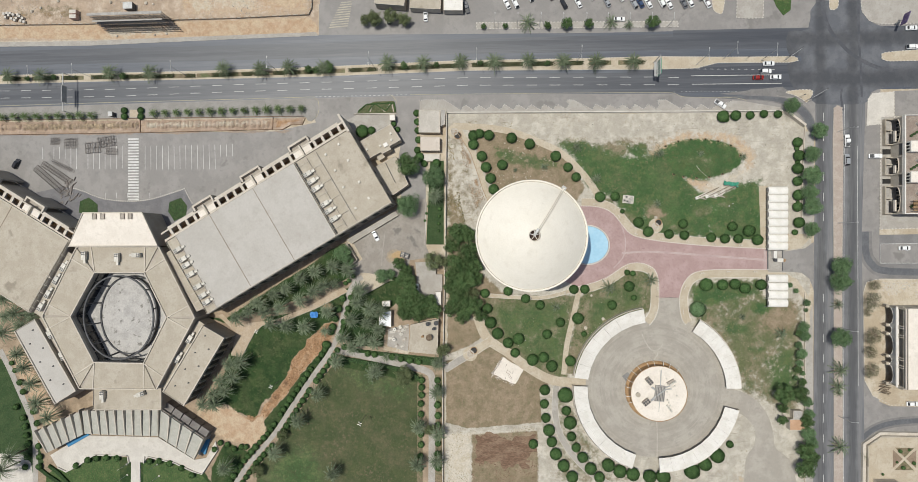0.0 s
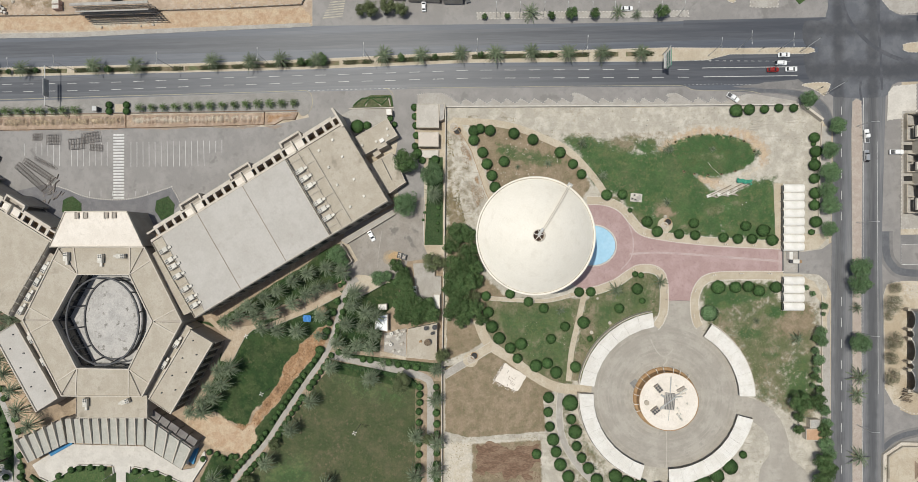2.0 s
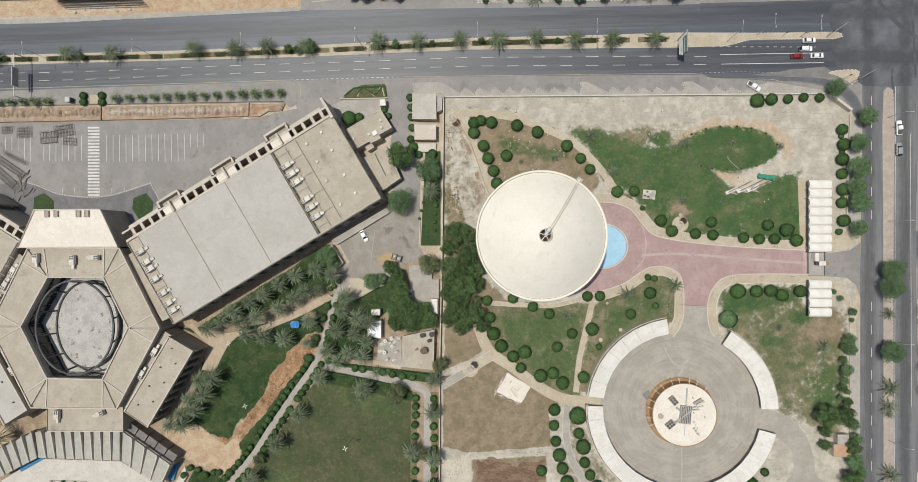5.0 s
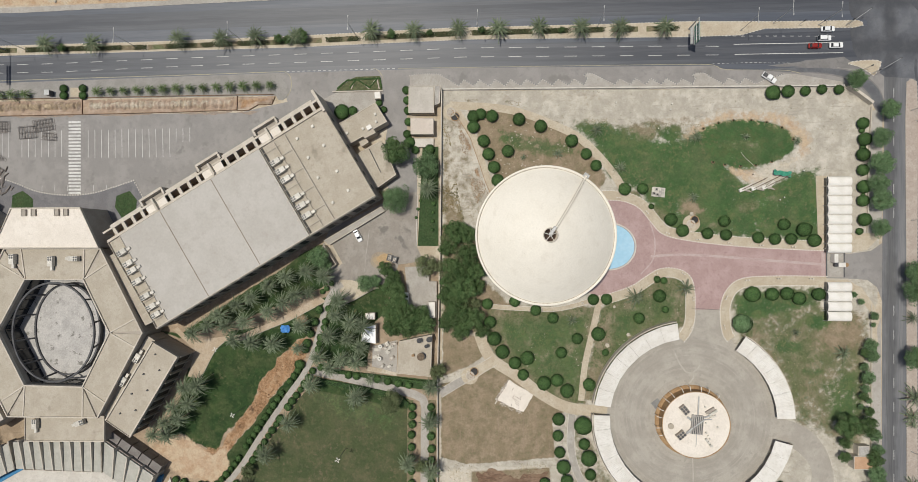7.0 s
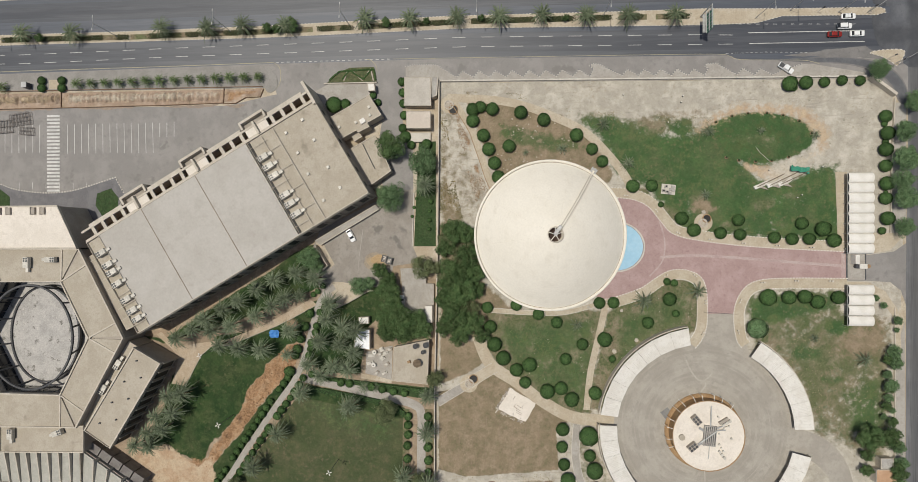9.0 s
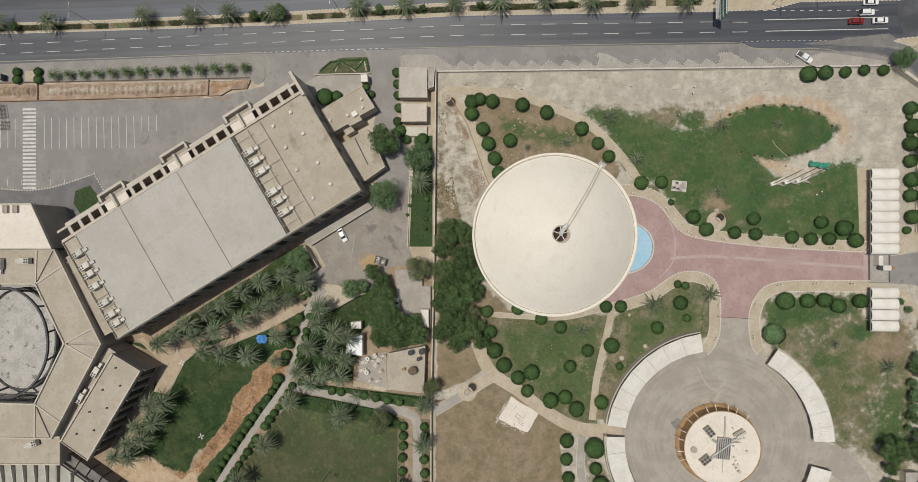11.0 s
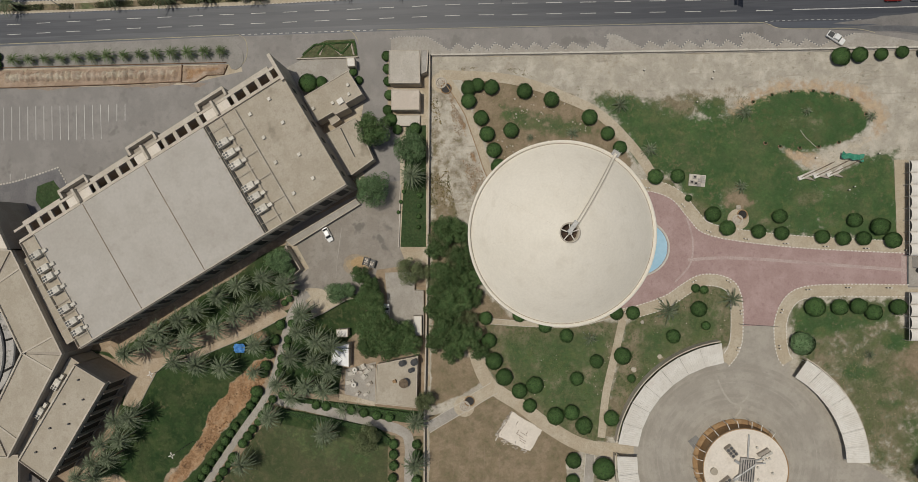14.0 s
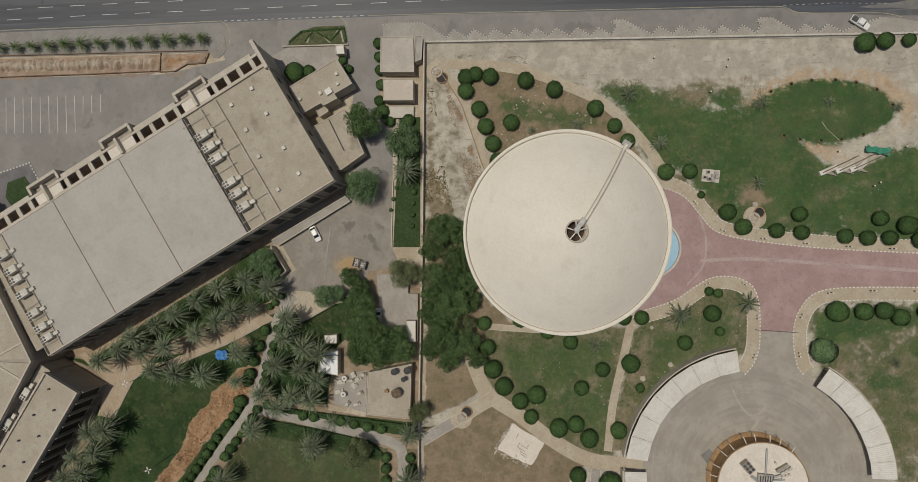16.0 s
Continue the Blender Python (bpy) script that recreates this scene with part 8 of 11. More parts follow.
for z in (2.4, 4.6):
    part("plank", band(bmesh.new(), [tuple(A0 + Vector((1, -2.2))), tuple(A1 + Vector((-1, -2.2)))], 0.7, z, z + 0.08), CONCRETE, shed)

# barrel-vault car shelters by the gate
def vault(at, label):
    ob = thing("car_shelter", label, "car shelter", (*at, 0), group="white vaulted car shelters")
    bm = bmesh.new()
    Lx, Wy, n = 7.9, 3.3, 10
    ring = []
    for k in range(n + 1):
        a = math.pi * k / n
        y, z = -Wy / 2 * math.cos(a), 2.4 + 1.0 * math.sin(a)
        ring.append([bm.verts.new((x, y, z)) for x in (0, Lx)])
    for a, b in zip(ring, ring[1:]):
        f = bm.faces.new((a[0], a[1], b[1], b[0]))
        f.smooth = True
    part("vault", bm, WHITE_FABRIC, ob, "white fabric vault")
    part("end_arch", prism_side(Wy, 0.1), DARK_METAL, ob)
    for x in (0.1, Lx - 0.1):
        part("post", rod(bmesh.new(), (x, -Wy / 2, 0), (x, -Wy / 2, 2.4), 0.07), METAL, ob)
        part("frame", rod(bmesh.new(), (x, -Wy / 2, 2.4), (x, Wy / 2, 2.4), 0.05), METAL, ob)
    return ob


def prism_side(w, x):
    bm = bmesh.new()
    v = [bm.verts.new((x, -w / 2 * math.cos(math.pi * k / 10) * 0.97, 2.4 + 0.97 * math.sin(math.pi * k / 10))) for k in range(11)]
    bm.faces.new(v)
    return bm


first = Vector((116.75, 21.04))
V = vault(tuple(first), "white fabric barrel-vault car shelter on steel posts")
last = Vector((116.74, -2.17))
for i in range(1, 8):
    copy_thing(V, Matrix.Translation((*first.lerp(last, i / 7), 0)))
first, last = Vector((116.74, -15.60)), Vector((116.74, -25.86))
for i in range(4):
    copy_thing(V, Matrix.Translation((*first.lerp(last, i / 3), 0)))

# gate
gate = thing("entrance_gate", "steel entrance gate with a small white booth", "gate")
a, b = Vector((118.12, -3.17)), Vector((118.12, -12.50))
part("threshold", band(bmesh.new(), [tuple(a), tuple(b)], 0.5, 0, 0.14), DARK_METAL, gate)
a2, b2 = Vector((124.06, -3.55)), Vector((124.06, -12.48))
part("threshold", band(bmesh.new(), [tuple(a2), tuple(b2)], 0.4, 0, 0.14), DARK_METAL, gate)
part("slab", prism(bmesh.new(), [tuple(a), tuple(a2), tuple(b2), tuple(b)], 0, 0.11), GREY_PAVE, gate)
p = Vector((119.98, -5.69))
part("booth", box(bmesh.new(), 1.3, 3.0, 2.4, p.x, p.y, 0.1, 0, 0.08), WHITE_METAL, gate)
p = Vector((122.58, -8.02))
part("barrier_box", box(bmesh.new(), 2.4, 1.6, 1.4, p.x, p.y, 0.1, 0, 0.08), WHITE_METAL, gate)
for s in (-1.7, 1.7):
    part("drum", tube(bmesh.new(), 0.7, 1.1, p.x + s, p.y, 0.1, n=16), BROWN_WALL if s > 0 else DARK_METAL, gate)
flat_house("guard_hut", [
    (125.4, -74.1), (132.7, -74.0), (132.7, -78.4), (125.4, -78.5),
], 3, "small orange-tiled guard hut", material("clay_tile", (0.42, 0.26, 0.16), (0.48, 0.31, 0.2), 0.3))
flat_house("hut_shelter", [
    (127.1, -70.6), (130.8, -70.5), (130.8, -73.9), (127.1, -74.0),
], 2.6, "grey metal hut beside the guard hut", CONCRETE)


# ---- planting ----
rng = np.random.default_rng(7)


def leaf_cloud(name, centres, radii, count, leaf, mat, squash=0.8, up=0.5):
    """Many small leaves on the skins of clumps."""
    verts, faces = [], []
    w = radii ** 2 / np.sum(radii ** 2)
    pick = rng.choice(len(centres), size=count, p=w)
    d = rng.normal(size=(count, 3))
    d[:, 2] += up
    d /= np.linalg.norm(d, axis=1)[:, None]
    pos = centres[pick] + d * (radii[pick] * rng.uniform(0.78, 1.08, count))[:, None] * np.array([1, 1, squash])
    t = np.cross(d, rng.normal(size=(count, 3)))
    t /= np.linalg.norm(t, axis=1)[:, None] + 1e-9
    nrm = d + rng.normal(size=(count, 3)) * 0.45
    b = np.cross(nrm, t)
    b /= np.linalg.norm(b, axis=1)[:, None] + 1e-9
    s = leaf * rng.uniform(0.6, 1.3, count)[:, None]
    quad = np.stack([pos - t * s - b * s * 0.1, pos + b * s * 0.55, pos + t * s, pos - b * s * 0.6], axis=1)
    verts = quad.reshape(-1, 3).tolist()
    faces = [(4 * i, 4 * i + 1, 4 * i + 2, 4 * i + 3) for i in range(count)]
    return from_arrays(name, verts, faces, mat)


def blob(bm, r, squash, z, seed, amount=0.12):
    made = bmesh.ops.create_icosphere(bm, subdivisions=3, radius=r)
    for v in made["verts"]:
        k = 1 + amount * noise.noise((v.co * 1.3 / r + Vector((seed, 0, 0))) * 2)
        v.co = Vector((v.co.x * k, v.co.y * k, max(v.co.z * k * squash, -r * squash * 0.75) + z))
    return bm


# Near-black green for shrub insides: shade between the leaves put into the colour.
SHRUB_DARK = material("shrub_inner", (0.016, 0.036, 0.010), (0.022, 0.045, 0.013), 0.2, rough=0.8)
SHRUB_TOP = material("clipped_shrub_top", (0.055, 0.106, 0.036), (0.073, 0.127, 0.045), 0.15, rough=0.8, spec=0.1, rand=0.2, island=0.2, fine=3)


def shrub_kind(seed, mat, label, r=2.5, h=2.9, count=3600, leaf=0.13):
    """A clipped round shrub, flat-topped like a bun."""
    ob = thing("clipped_shrub", label, "shrub", (0, 0, 0), group="clipped round shrubs")
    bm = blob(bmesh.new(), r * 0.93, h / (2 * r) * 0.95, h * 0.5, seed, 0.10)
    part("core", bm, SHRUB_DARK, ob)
    d = rng.normal(size=(count, 3))
    d /= np.linalg.norm(d, axis=1)[:, None]
    d[:, 2] = np.abs(d[:, 2]) * np.where(rng.random(count) < 0.85, 1, -0.6)
    k = np.array([1 + 0.10 * noise.noise((v[0] * 2.6 + seed * 2, v[1] * 2.6, v[2] * 2.6)) for v in d])
    pos = d * (r * k * rng.uniform(0.95, 1.03, count))[:, None] * np.array([1, 1, h / (2 * r)]) + np.array([0, 0, h * 0.5])
    t = np.cross(d, rng.normal(size=(count, 3)))
    t /= np.linalg.norm(t, axis=1)[:, None]
    nn = d + rng.normal(size=(count, 3)) * 0.28
    b = np.cross(nn, t)
    b /= np.linalg.norm(b, axis=1)[:, None]
    s = leaf * rng.uniform(0.7, 1.4, count)[:, None]
    quad = np.stack([pos - t * s, pos + b * s * 0.7, pos + t * s, pos - b * s * 0.7], axis=1)
    me = from_arrays("foliage", quad.reshape(-1, 3).tolist(), [(4 * i, 4 * i + 1, 4 * i + 2, 4 * i + 3) for i in range(count)], mat)
    c = new("foliage", me)
    c.parent = ob
    part("stem", tube(bmesh.new(), 0.12, 0.8, 0, 0, 0, 0.1, 8), BARK, ob)
    return ob


class Stock:
    """Kinds of one plant: the first use of a kind takes the original, later ones copy it."""

    def __init__(self, kinds):
        self.kinds, self.used, self.i = kinds, set(), 0

    def put(self, x, y, scale=1.0, turn=None, kind=None, z=0.0, height=None):
        k = (self.i if kind is None else kind) % len(self.kinds)
        self.i += 1
        m = pose(x, y, z, 0, 0, random.uniform(0, 360) if turn is None else turn)
        src = self.kinds[k]
        ob = src if k not in self.used else copy_thing(src, m)
        self.used.add(k)
        ob.matrix_basis = m @ Matrix.Diagonal((scale, scale, height or scale, 1))
        return ob


shrubs = Stock([shrub_kind(s, SHRUB if s % 2 else SHRUB_TOP, "dark green clipped round shrub on bare soil") for s in range(4)])
for x, y, *r in ([
    (-6.1, 45.7, 0.9), (-3.4, 46.6, 0.8), (0.7, 45.8, 0.9), (10.4, 44.5, 0.9), (18.2, 41.9, 0.9),
    (-6.1, 41.9, 0.9), (-2.4, 36.8, 0.9), (-0.6, 32.0, 0.9), (1.4, 27.2, 0.9), (2.7, 22.4, 0.9),
    (6.4, 33.0, 0.9), (29.3, 36.5, 0.9), (34.5, 31.7, 0.8), (38.0, 27.5, 0.8),
]
                 + [
    (48.1, 18.9, 0.9), (54.4, 19.1, 0.8), (57.6, 12.7, 0.4), (64.2, 8.0, 0.9), (68.3, 4.0, 0.9),
    (77.0, 3.0, 0.8), (82.8, 7.4, 0.8), (83.3, 2.5, 0.8), (94.4, 1.5, 0.8), (100.1, 1.0, 0.8),
    (103.2, 6.2, 0.8), (105.6, 1.0, 0.8), (109.9, 4.4, 1.0), (113.4, 0.5, 0.9),
]):
    shrubs.put(x, y, r[0])
for x, y, *r in ([
    (-1.1, -22.6, 0.8), (8.9, -21.6, 0.8), (16.4, -24.8, 0.8), (22.6, -27.5, 0.8), (37.0, -20.7, 0.8),
    (41.7, -20.6, 0.8), (-0.1, -29.2, 0.9), (1.4, -35.2, 1.0), (4.4, -39.9, 1.0), (8.9, -43.9, 0.9),
    (13.4, -42.1, 1.0), (11.9, -48.2, 0.8), (19.4, -51.1, 1.0), (24.1, -50.0, 0.9), (27.6, -53.7, 1.0),
    (25.6, -40.0, 0.8), (31.3, -34.9, 0.8), (38.7, -33.1, 1.0), (35.5, -51.4, 0.9), (60.3, -19.3, 0.9),
    (53.2, -27.3, 0.8), (59.6, -13.4, 0.5), (62.0, -13.8, 0.5), (62.5, -24.2, 0.5), (41.4, -39.8, 0.5),
]
                 + [
    (24.6, -64.0, 0.9), (24.4, -70.0, 0.8), (25.1, -76.0, 0.8), (26.4, -81.2, 1.0), (19.7, -87.4, 0.8),
    (27.6, -86.2, 0.9), (29.3, -91.4, 1.0), (32.6, -96.3, 1.0), (36.3, -101.0, 1.0), (33.3, -65.9, 1.3),
    (33.8, -72.8, 0.8), (35.3, -77.8, 1.1), (36.0, -83.8, 0.8), (38.0, -88.5, 0.8), (40.7, -92.6, 0.9),
    (44.1, -97.3, 1.0), (47.8, -100.9, 0.9),
]):
    shrubs.put(x, y, r[0])
for x, y, *r in ([
    (51.5, -95.6, 1.1), (56.4, -98.0, 1.1), (61.8, -99.1, 1.1), (68.8, -99.9, 1.1), (74.4, -99.7, 1.2),
    (86.2, -97.0, 1.3), (91.7, -94.1, 1.1), (96.7, -90.3, 1.2), (92.2, -18.4, 1.1), (99.1, -18.4, 0.9),
    (104.2, -18.1, 0.9), (108.2, -19.8, 0.9), (114.8, -18.3, 0.9), (102.2, -85.8, 0.6), (39.2, -106.6, 1.0),
    (78.2, -105.6, 1.1), (52.7, -105.8, 1.0),
]
                 + [
    (129.7, 41.4, 0.8), (130.2, 35.8, 0.9), (129.7, 30.5, 0.9), (129.7, 25.1, 0.8), (130.0, 19.3, 0.9),
    (129.7, 14.4, 0.8), (130.2, 7.8, 0.9), (128.8, 3.7, 0.5), (129.7, 39.0, 0.4), (130.0, 33.1, 0.4),
    (130.2, 16.3, 0.3), (99.2, 52.6, 1.0), (104.5, 52.9, 0.85), (110.5, 53.0, 0.68), (116.1, 53.5, 0.66),
    (121.8, 53.3, 0.66), (100.8, 51.5, 0.5),
]
                 + [
    (-30.8, 55.9, 0.6), (-30.5, 52.1, 0.6), (-30.3, 48.3, 0.6), (-30.0, 44.2, 0.6), (-30.5, 39.7, 0.6),
    (-29.5, 36.6, 0.8), (-27.5, 33.8, 0.6), (-22.1, 34.0, 0.7), (-54.7, 48.1, 1.1), (-50.8, 48.5, 0.7),
    (-41.0, 51.4, 0.5), (-39.3, 48.9, 0.5),
]):
    shrubs.put(x, y, r[0])
olive = shrub_kind(9, LEAF_GREEN, "loose olive-green round shrub on bare soil", 3.3, 3.2, 2600, 0.22)
olive.matrix_basis = pose(*(88.72, -28.81), 0)
hedge_ball = Stock([shrub_kind(s + 20, SHRUB, "small clipped ball shrub beside the path", 1.15, 1.6, 500, 0.15) for s in range(2)])
for k, (p, a) in enumerate(walk_line([p for p in PATH_1 if p[1] < -46.5], 2.7)):
    for s in (-1, 1):
        if (k * 3 + s) % 11 == 0:
            continue
        q = p + Vector((-math.sin(a), math.cos(a))) * s * 2.5
        hedge_ball.put(q.x, q.y, random.uniform(0.95, 1.35))
for x, y in [
    (-163.5, 58.9), (-163.5, 56.2), (-155.8, 58.8), (-155.8, 56.1),
]:
    shrubs.put(x, y, 0.6)
for x, y, *r in ([
    (-28.6, -60.7), (-28.6, -63.8), (-28.6, -67.1), (-28.9, -70.9), (-28.9, -75.5), (-28.9, -79.6),
    (-28.9, -84.2), (-28.9, -88.8), (-29.2, -93.9), (-29.2, -99.0), (-21.7, -60.6, 1.2), (-21.5, -63.7, 1.3),
    (-21.7, -71.3, 1.3), (-21.5, -75.9, 1.3), (-21.5, -80.0, 1.1), (-21.5, -88.1, 1.2), (-21.7, -92.7, 1.2),
    (-21.5, -98.8, 1.2),
]
                 + [
    (-52.4, -49.3), (-49.3, -49.7), (-41.5, -50.7), (-37.7, -51.4), (-33.8, -52.1), (-29.9, -52.6),
    (-63.5, -25.2, 1.35), (-65.3, -29.8, 1.45), (-66.9, -34.1, 1.35), (-68.0, -37.8, 1.45), (-68.7, -40.0, 1.3), (-71.0, -45.6, 1.5), (-60.8, -17.4, 0.9), (-62.3, -18.5, 0.9), (-58.9, -15.5, 0.9),
    (-61.2, -29.6, 1.1), (-61.6, -31.8, 1.1), (-63.0, -35.5, 1.2), (-63.3, -37.7, 1.1), (-63.8, -40.0, 1.2), (-60.0, -24.8, 1.1), (-62.8, -46.6, 1.2),
]
                 + [
    (-217.0, -55.7, 1.0), (-215.4, -59.1, 1.0), (-212.8, -64.4), (-211.2, -68.6), (-214.8, -75.7), (-211.4, -80.6), (-210.4, -84.6), (-209.9, -88.6), (-209.2, -92.3), (-209.4, -98.3), (-210.3, -103.0),
    (-206.3, -77.6), (-204.6, -82.9), (-203.6, -87.8), (-203.9, -93.3), (-203.5, -98.2), (-203.7, -102.6), (-180.5, -99.1), (-176.4, -98.2), (-171.7, -97.8), (-166.7, -97.9), (-151.4, -98.9),
    (-147.1, -98.8), (-142.2, -99.7), (-136.7, -101.7), (-131.9, -104.7), (-186.1, -101.8),
]):
    hedge_ball.put(x, y, r[0] if r else 1.25)
for x, y in [
    (171.0, -87.2), (174.6, -86.6), (169.8, -91.8), (176.4, -92.0), (172.2, -94.0), (180.2, -87.8), (164.2, -97.0),
]:
    hedge_ball.put(x, y, random.uniform(0.45, 0.75), z=0.3)
for x, y in [
    (-112.5, -92.7), (-109.3, -91.6), (-115.7, -90.7), (-118.9, -90.0), (-121.6, -93.0), (-107.2, -91.6),
]:
    hedge_ball.put(x, y, 1.1)
for line in ([
    (-23.6, 21.2), (-26.2, 13.8), (-27.8, 6.4),
], [
    (-20.0, 20.4), (-21.0, 12.1), (-21.3, 2.2),
]):
    for p, a in walk_line([tuple(v) for v in line], 3.2):
        hedge_ball.put(p.x, p.y, random.uniform(0.5, 0.8))


def frond_fan(count, length, droop, seed, rise=0.9):
    """Feathered fronds in a rosette."""
    r = np.random.default_rng(seed)
    verts, faces = [], []
    for i in range(count):
        az = 2 * math.pi * (i * 0.381966) + r.normal() * 0.12
        level = i / count
        L = length * r.uniform(0.82, 1.12) * (0.75 + 0.35 * level)
        el = rise * (1 - level * 1.35) + r.normal() * 0.08
        ca, sa = math.cos(az), math.sin(az)
        n = 11
        pts = []
        for k in range(n + 1):
            u = k / n
            rad = L * u * math.cos(el) * (1 - 0.12 * u)
            z = L * u * math.sin(el) - droop * L * u * u * (0.6 + 0.5 * level)
            pts.append(np.array([rad * ca, rad * sa, z]))
        sidev = np.array([-sa, ca, 0])
        for k in range(1, n + 1):
            p, q = pts[k - 1], pts[k]
            along = (q - p) / (np.linalg.norm(q - p) + 1e-9)
            u = k / n
            ll = length * 0.118 * (math.sin(math.pi * min(1, 0.18 + u * 0.78)) ** 0.7)
            for s in (-1, 1):
                for h in (0.0, 0.5):
                    a0 = p + (q - p) * h
                    tip = a0 + (sidev * s * 0.55 + along * 0.8 + np.array([0, 0, 0.12 - 0.25 * r.random()])) * ll * r.uniform(0.8, 1.15)
                    b0 = a0 + (q - p) * 0.5
                    j = len(verts)
                    verts += [a0.tolist(), b0.tolist(), tip.tolist()]
                    faces.append((j, j + 1, j + 2))
    return verts, faces




def palm_kind(seed, h, length, label, count=58, mat=FROND):
    ob = thing("date_palm", label, "palm tree", (0, 0, 0), group="date palms")
    bm = bmesh.new()
    for k in range(8):
        tube(bm, 0.30 - 0.008 * k, h / 8 + 0.02, 0.03 * math.sin(k), 0, h * k / 8, 0.25 - 0.008 * k, 8)
    part("trunk", bm, BARK, ob)
    v, f = frond_fan(count, length, 0.52, seed, 1.05)
    me = from_arrays("crown", v, f, mat)
    c = new("crown", me)
    c.parent, c.matrix_local = ob, pose(0, 0, h)
    v, f = frond_fan(6, length * 0.6, 0.9, seed + 50, -0.1)
    me = from_arrays("dry_fronds", v, f, DRY_FROND)
    c = new("dry_fronds", me)
    c.parent, c.matrix_local = ob, pose(0, 0, h - 0.2)
    c["label"] = "hanging dry brown fronds"
    return ob


palms = Stock([palm_kind(s, 6.5 + 0.4 * (s % 3), 4.75, "tall date palm with grey-green feathered fronds") for s in range(4)])
# Fronds darker than FROND; the shade within the crowns is put into the colour.
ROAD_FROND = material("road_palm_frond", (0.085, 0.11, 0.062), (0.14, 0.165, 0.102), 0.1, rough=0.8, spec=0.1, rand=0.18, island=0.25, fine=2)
road_palms = Stock([palm_kind(s + 90, 6.6, 4.75, "date palm with shade-darkened fronds on the road median", 44, ROAD_FROND) for s in range(3)])
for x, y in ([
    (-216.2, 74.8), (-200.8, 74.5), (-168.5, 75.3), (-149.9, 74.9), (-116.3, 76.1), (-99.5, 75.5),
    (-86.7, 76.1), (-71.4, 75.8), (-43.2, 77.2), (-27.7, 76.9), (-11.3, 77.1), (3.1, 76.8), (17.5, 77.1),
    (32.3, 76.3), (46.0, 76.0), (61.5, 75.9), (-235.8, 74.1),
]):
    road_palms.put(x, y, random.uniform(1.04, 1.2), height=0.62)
for x, y in [
    (-98.7, -26.7), (-92.4, -23.1), (-86.8, -20.5), (-80.5, -16.2), (-74.3, -12.9), (-66.3, -10.7), (-59.7, -12.5), (-70.6, -19.3), (-75.0, -21.9), (-80.5, -25.5), (-89.0, -28.8), (-93.9, -35.7),
    (-86.8, -36.7), (-78.7, -36.9), (-68.8, -30.4), (-96.5, -31.0), (-103.6, -30.2), (-108.6, -33.4), (-54.6, -21.0), (-56.1, -26.7), (-50.3, -29.1), (-45.6, -30.5), (-57.9, -33.8), (-51.4, -35.1), (-46.7, -37.9), (-53.6, -42.3),
    (-62.0, -41.7), (-48.3, -43.4), (-58.0, -45.7), (-64.6, -51.7), (-47.5, -55.6), (-21.1, -52.2), (-22.3, 19.3),
]:
    palms.put(x, y, random.uniform(0.94, 1.08))
for x, y in [(-70.3, -39.0), (-101.5, -27.0), (-66.0, -18.6)]:
    palms.put(x, y, 0.72)
for x, y in ([
    (-111.6, -53.5), (-106.8, -52.4), (-116.3, -60.7), (-110.6, -59.3), (-119.7, -66.6), (-114.2, -65.1),
    (-123.7, -71.0), (-118.4, -70.7),
] + [
    (-73.3, -66.0), (-81.5, -77.5), (-91.8, -91.6), (-66.7, -99.8), (-29.4, -79.5), (-21.6, -64.4),
    (-20.9, -81.8), (-21.6, -93.7), (-207.9, -50.1), (-204.6, -55.8), (-200.8, -63.0), (-198.1, -71.2),
    (-194.0, -77.9), (-210.4, -95.1), (-113.9, -98.4), (-213.7, -25.5), (-208.2, -31.9), (-200.8, -32.4),
    (-212.8, -40.3), (-206.3, -37.6), (-29.9, -95.1), (-212.6, -33.3), (-213.6, -100.9),
]):
    palms.put(x, y, random.uniform(0.95, 1.12) * (1.22 if x < -190 else 1.0))
small_palm = Stock([palm_kind(40, 1.2, 2.8, "young date palm on open ground", 26), palm_kind(41, 0.7, 2.5, "small scrubby palm on bare ground", 22)])
for q in [
    (-50.0, -57.6, 1.7), (24.5, 32.0, 1.0), (12.0, 30.8, 0.5), (38.2, 40.1, 1.3), (73.0, 37.3, 1.0),
    (72.3, 15.9, 1.0), (46.3, 26.8, 1.0), (69.6, -16.4, 1.5), (51.7, -19.9, 1.4), (29.5, -28.3, 1.1),
    (123.0, -38.7, 1.1), (107.5, -32.0, 0.8), (-44.0, -50.6, 1.0), (-39.9, -50.8, 1.0), (17.2, 93.7, 1.6),
    (52.7, 93.4, 1.6), (60.3, 92.2, 0.9), (42.6, -92.8, 1.0), (146.1, -53.6, 1.6), (145.8, -60.4, 1.7),
    (146.1, -85.2, 1.6), (146.3, -63.3, 1.0), (145.8, -26.3, 1.0), (157.0, -89.3, 0.8),
]:
    small_palm.put(q[0], q[1], q[2] * 1.3)
small_palm.put(*(89.77, 37.02), 1.0, z=1.3, kind=1)
small_palm.put(*(107.75, 35.54), 0.9, z=0.0, kind=0)
pit = thing("rim_plant", "small dark plant in a pit on the mound rim", "shrub", group="plants round the mound")
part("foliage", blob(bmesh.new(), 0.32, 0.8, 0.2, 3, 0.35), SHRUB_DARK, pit)
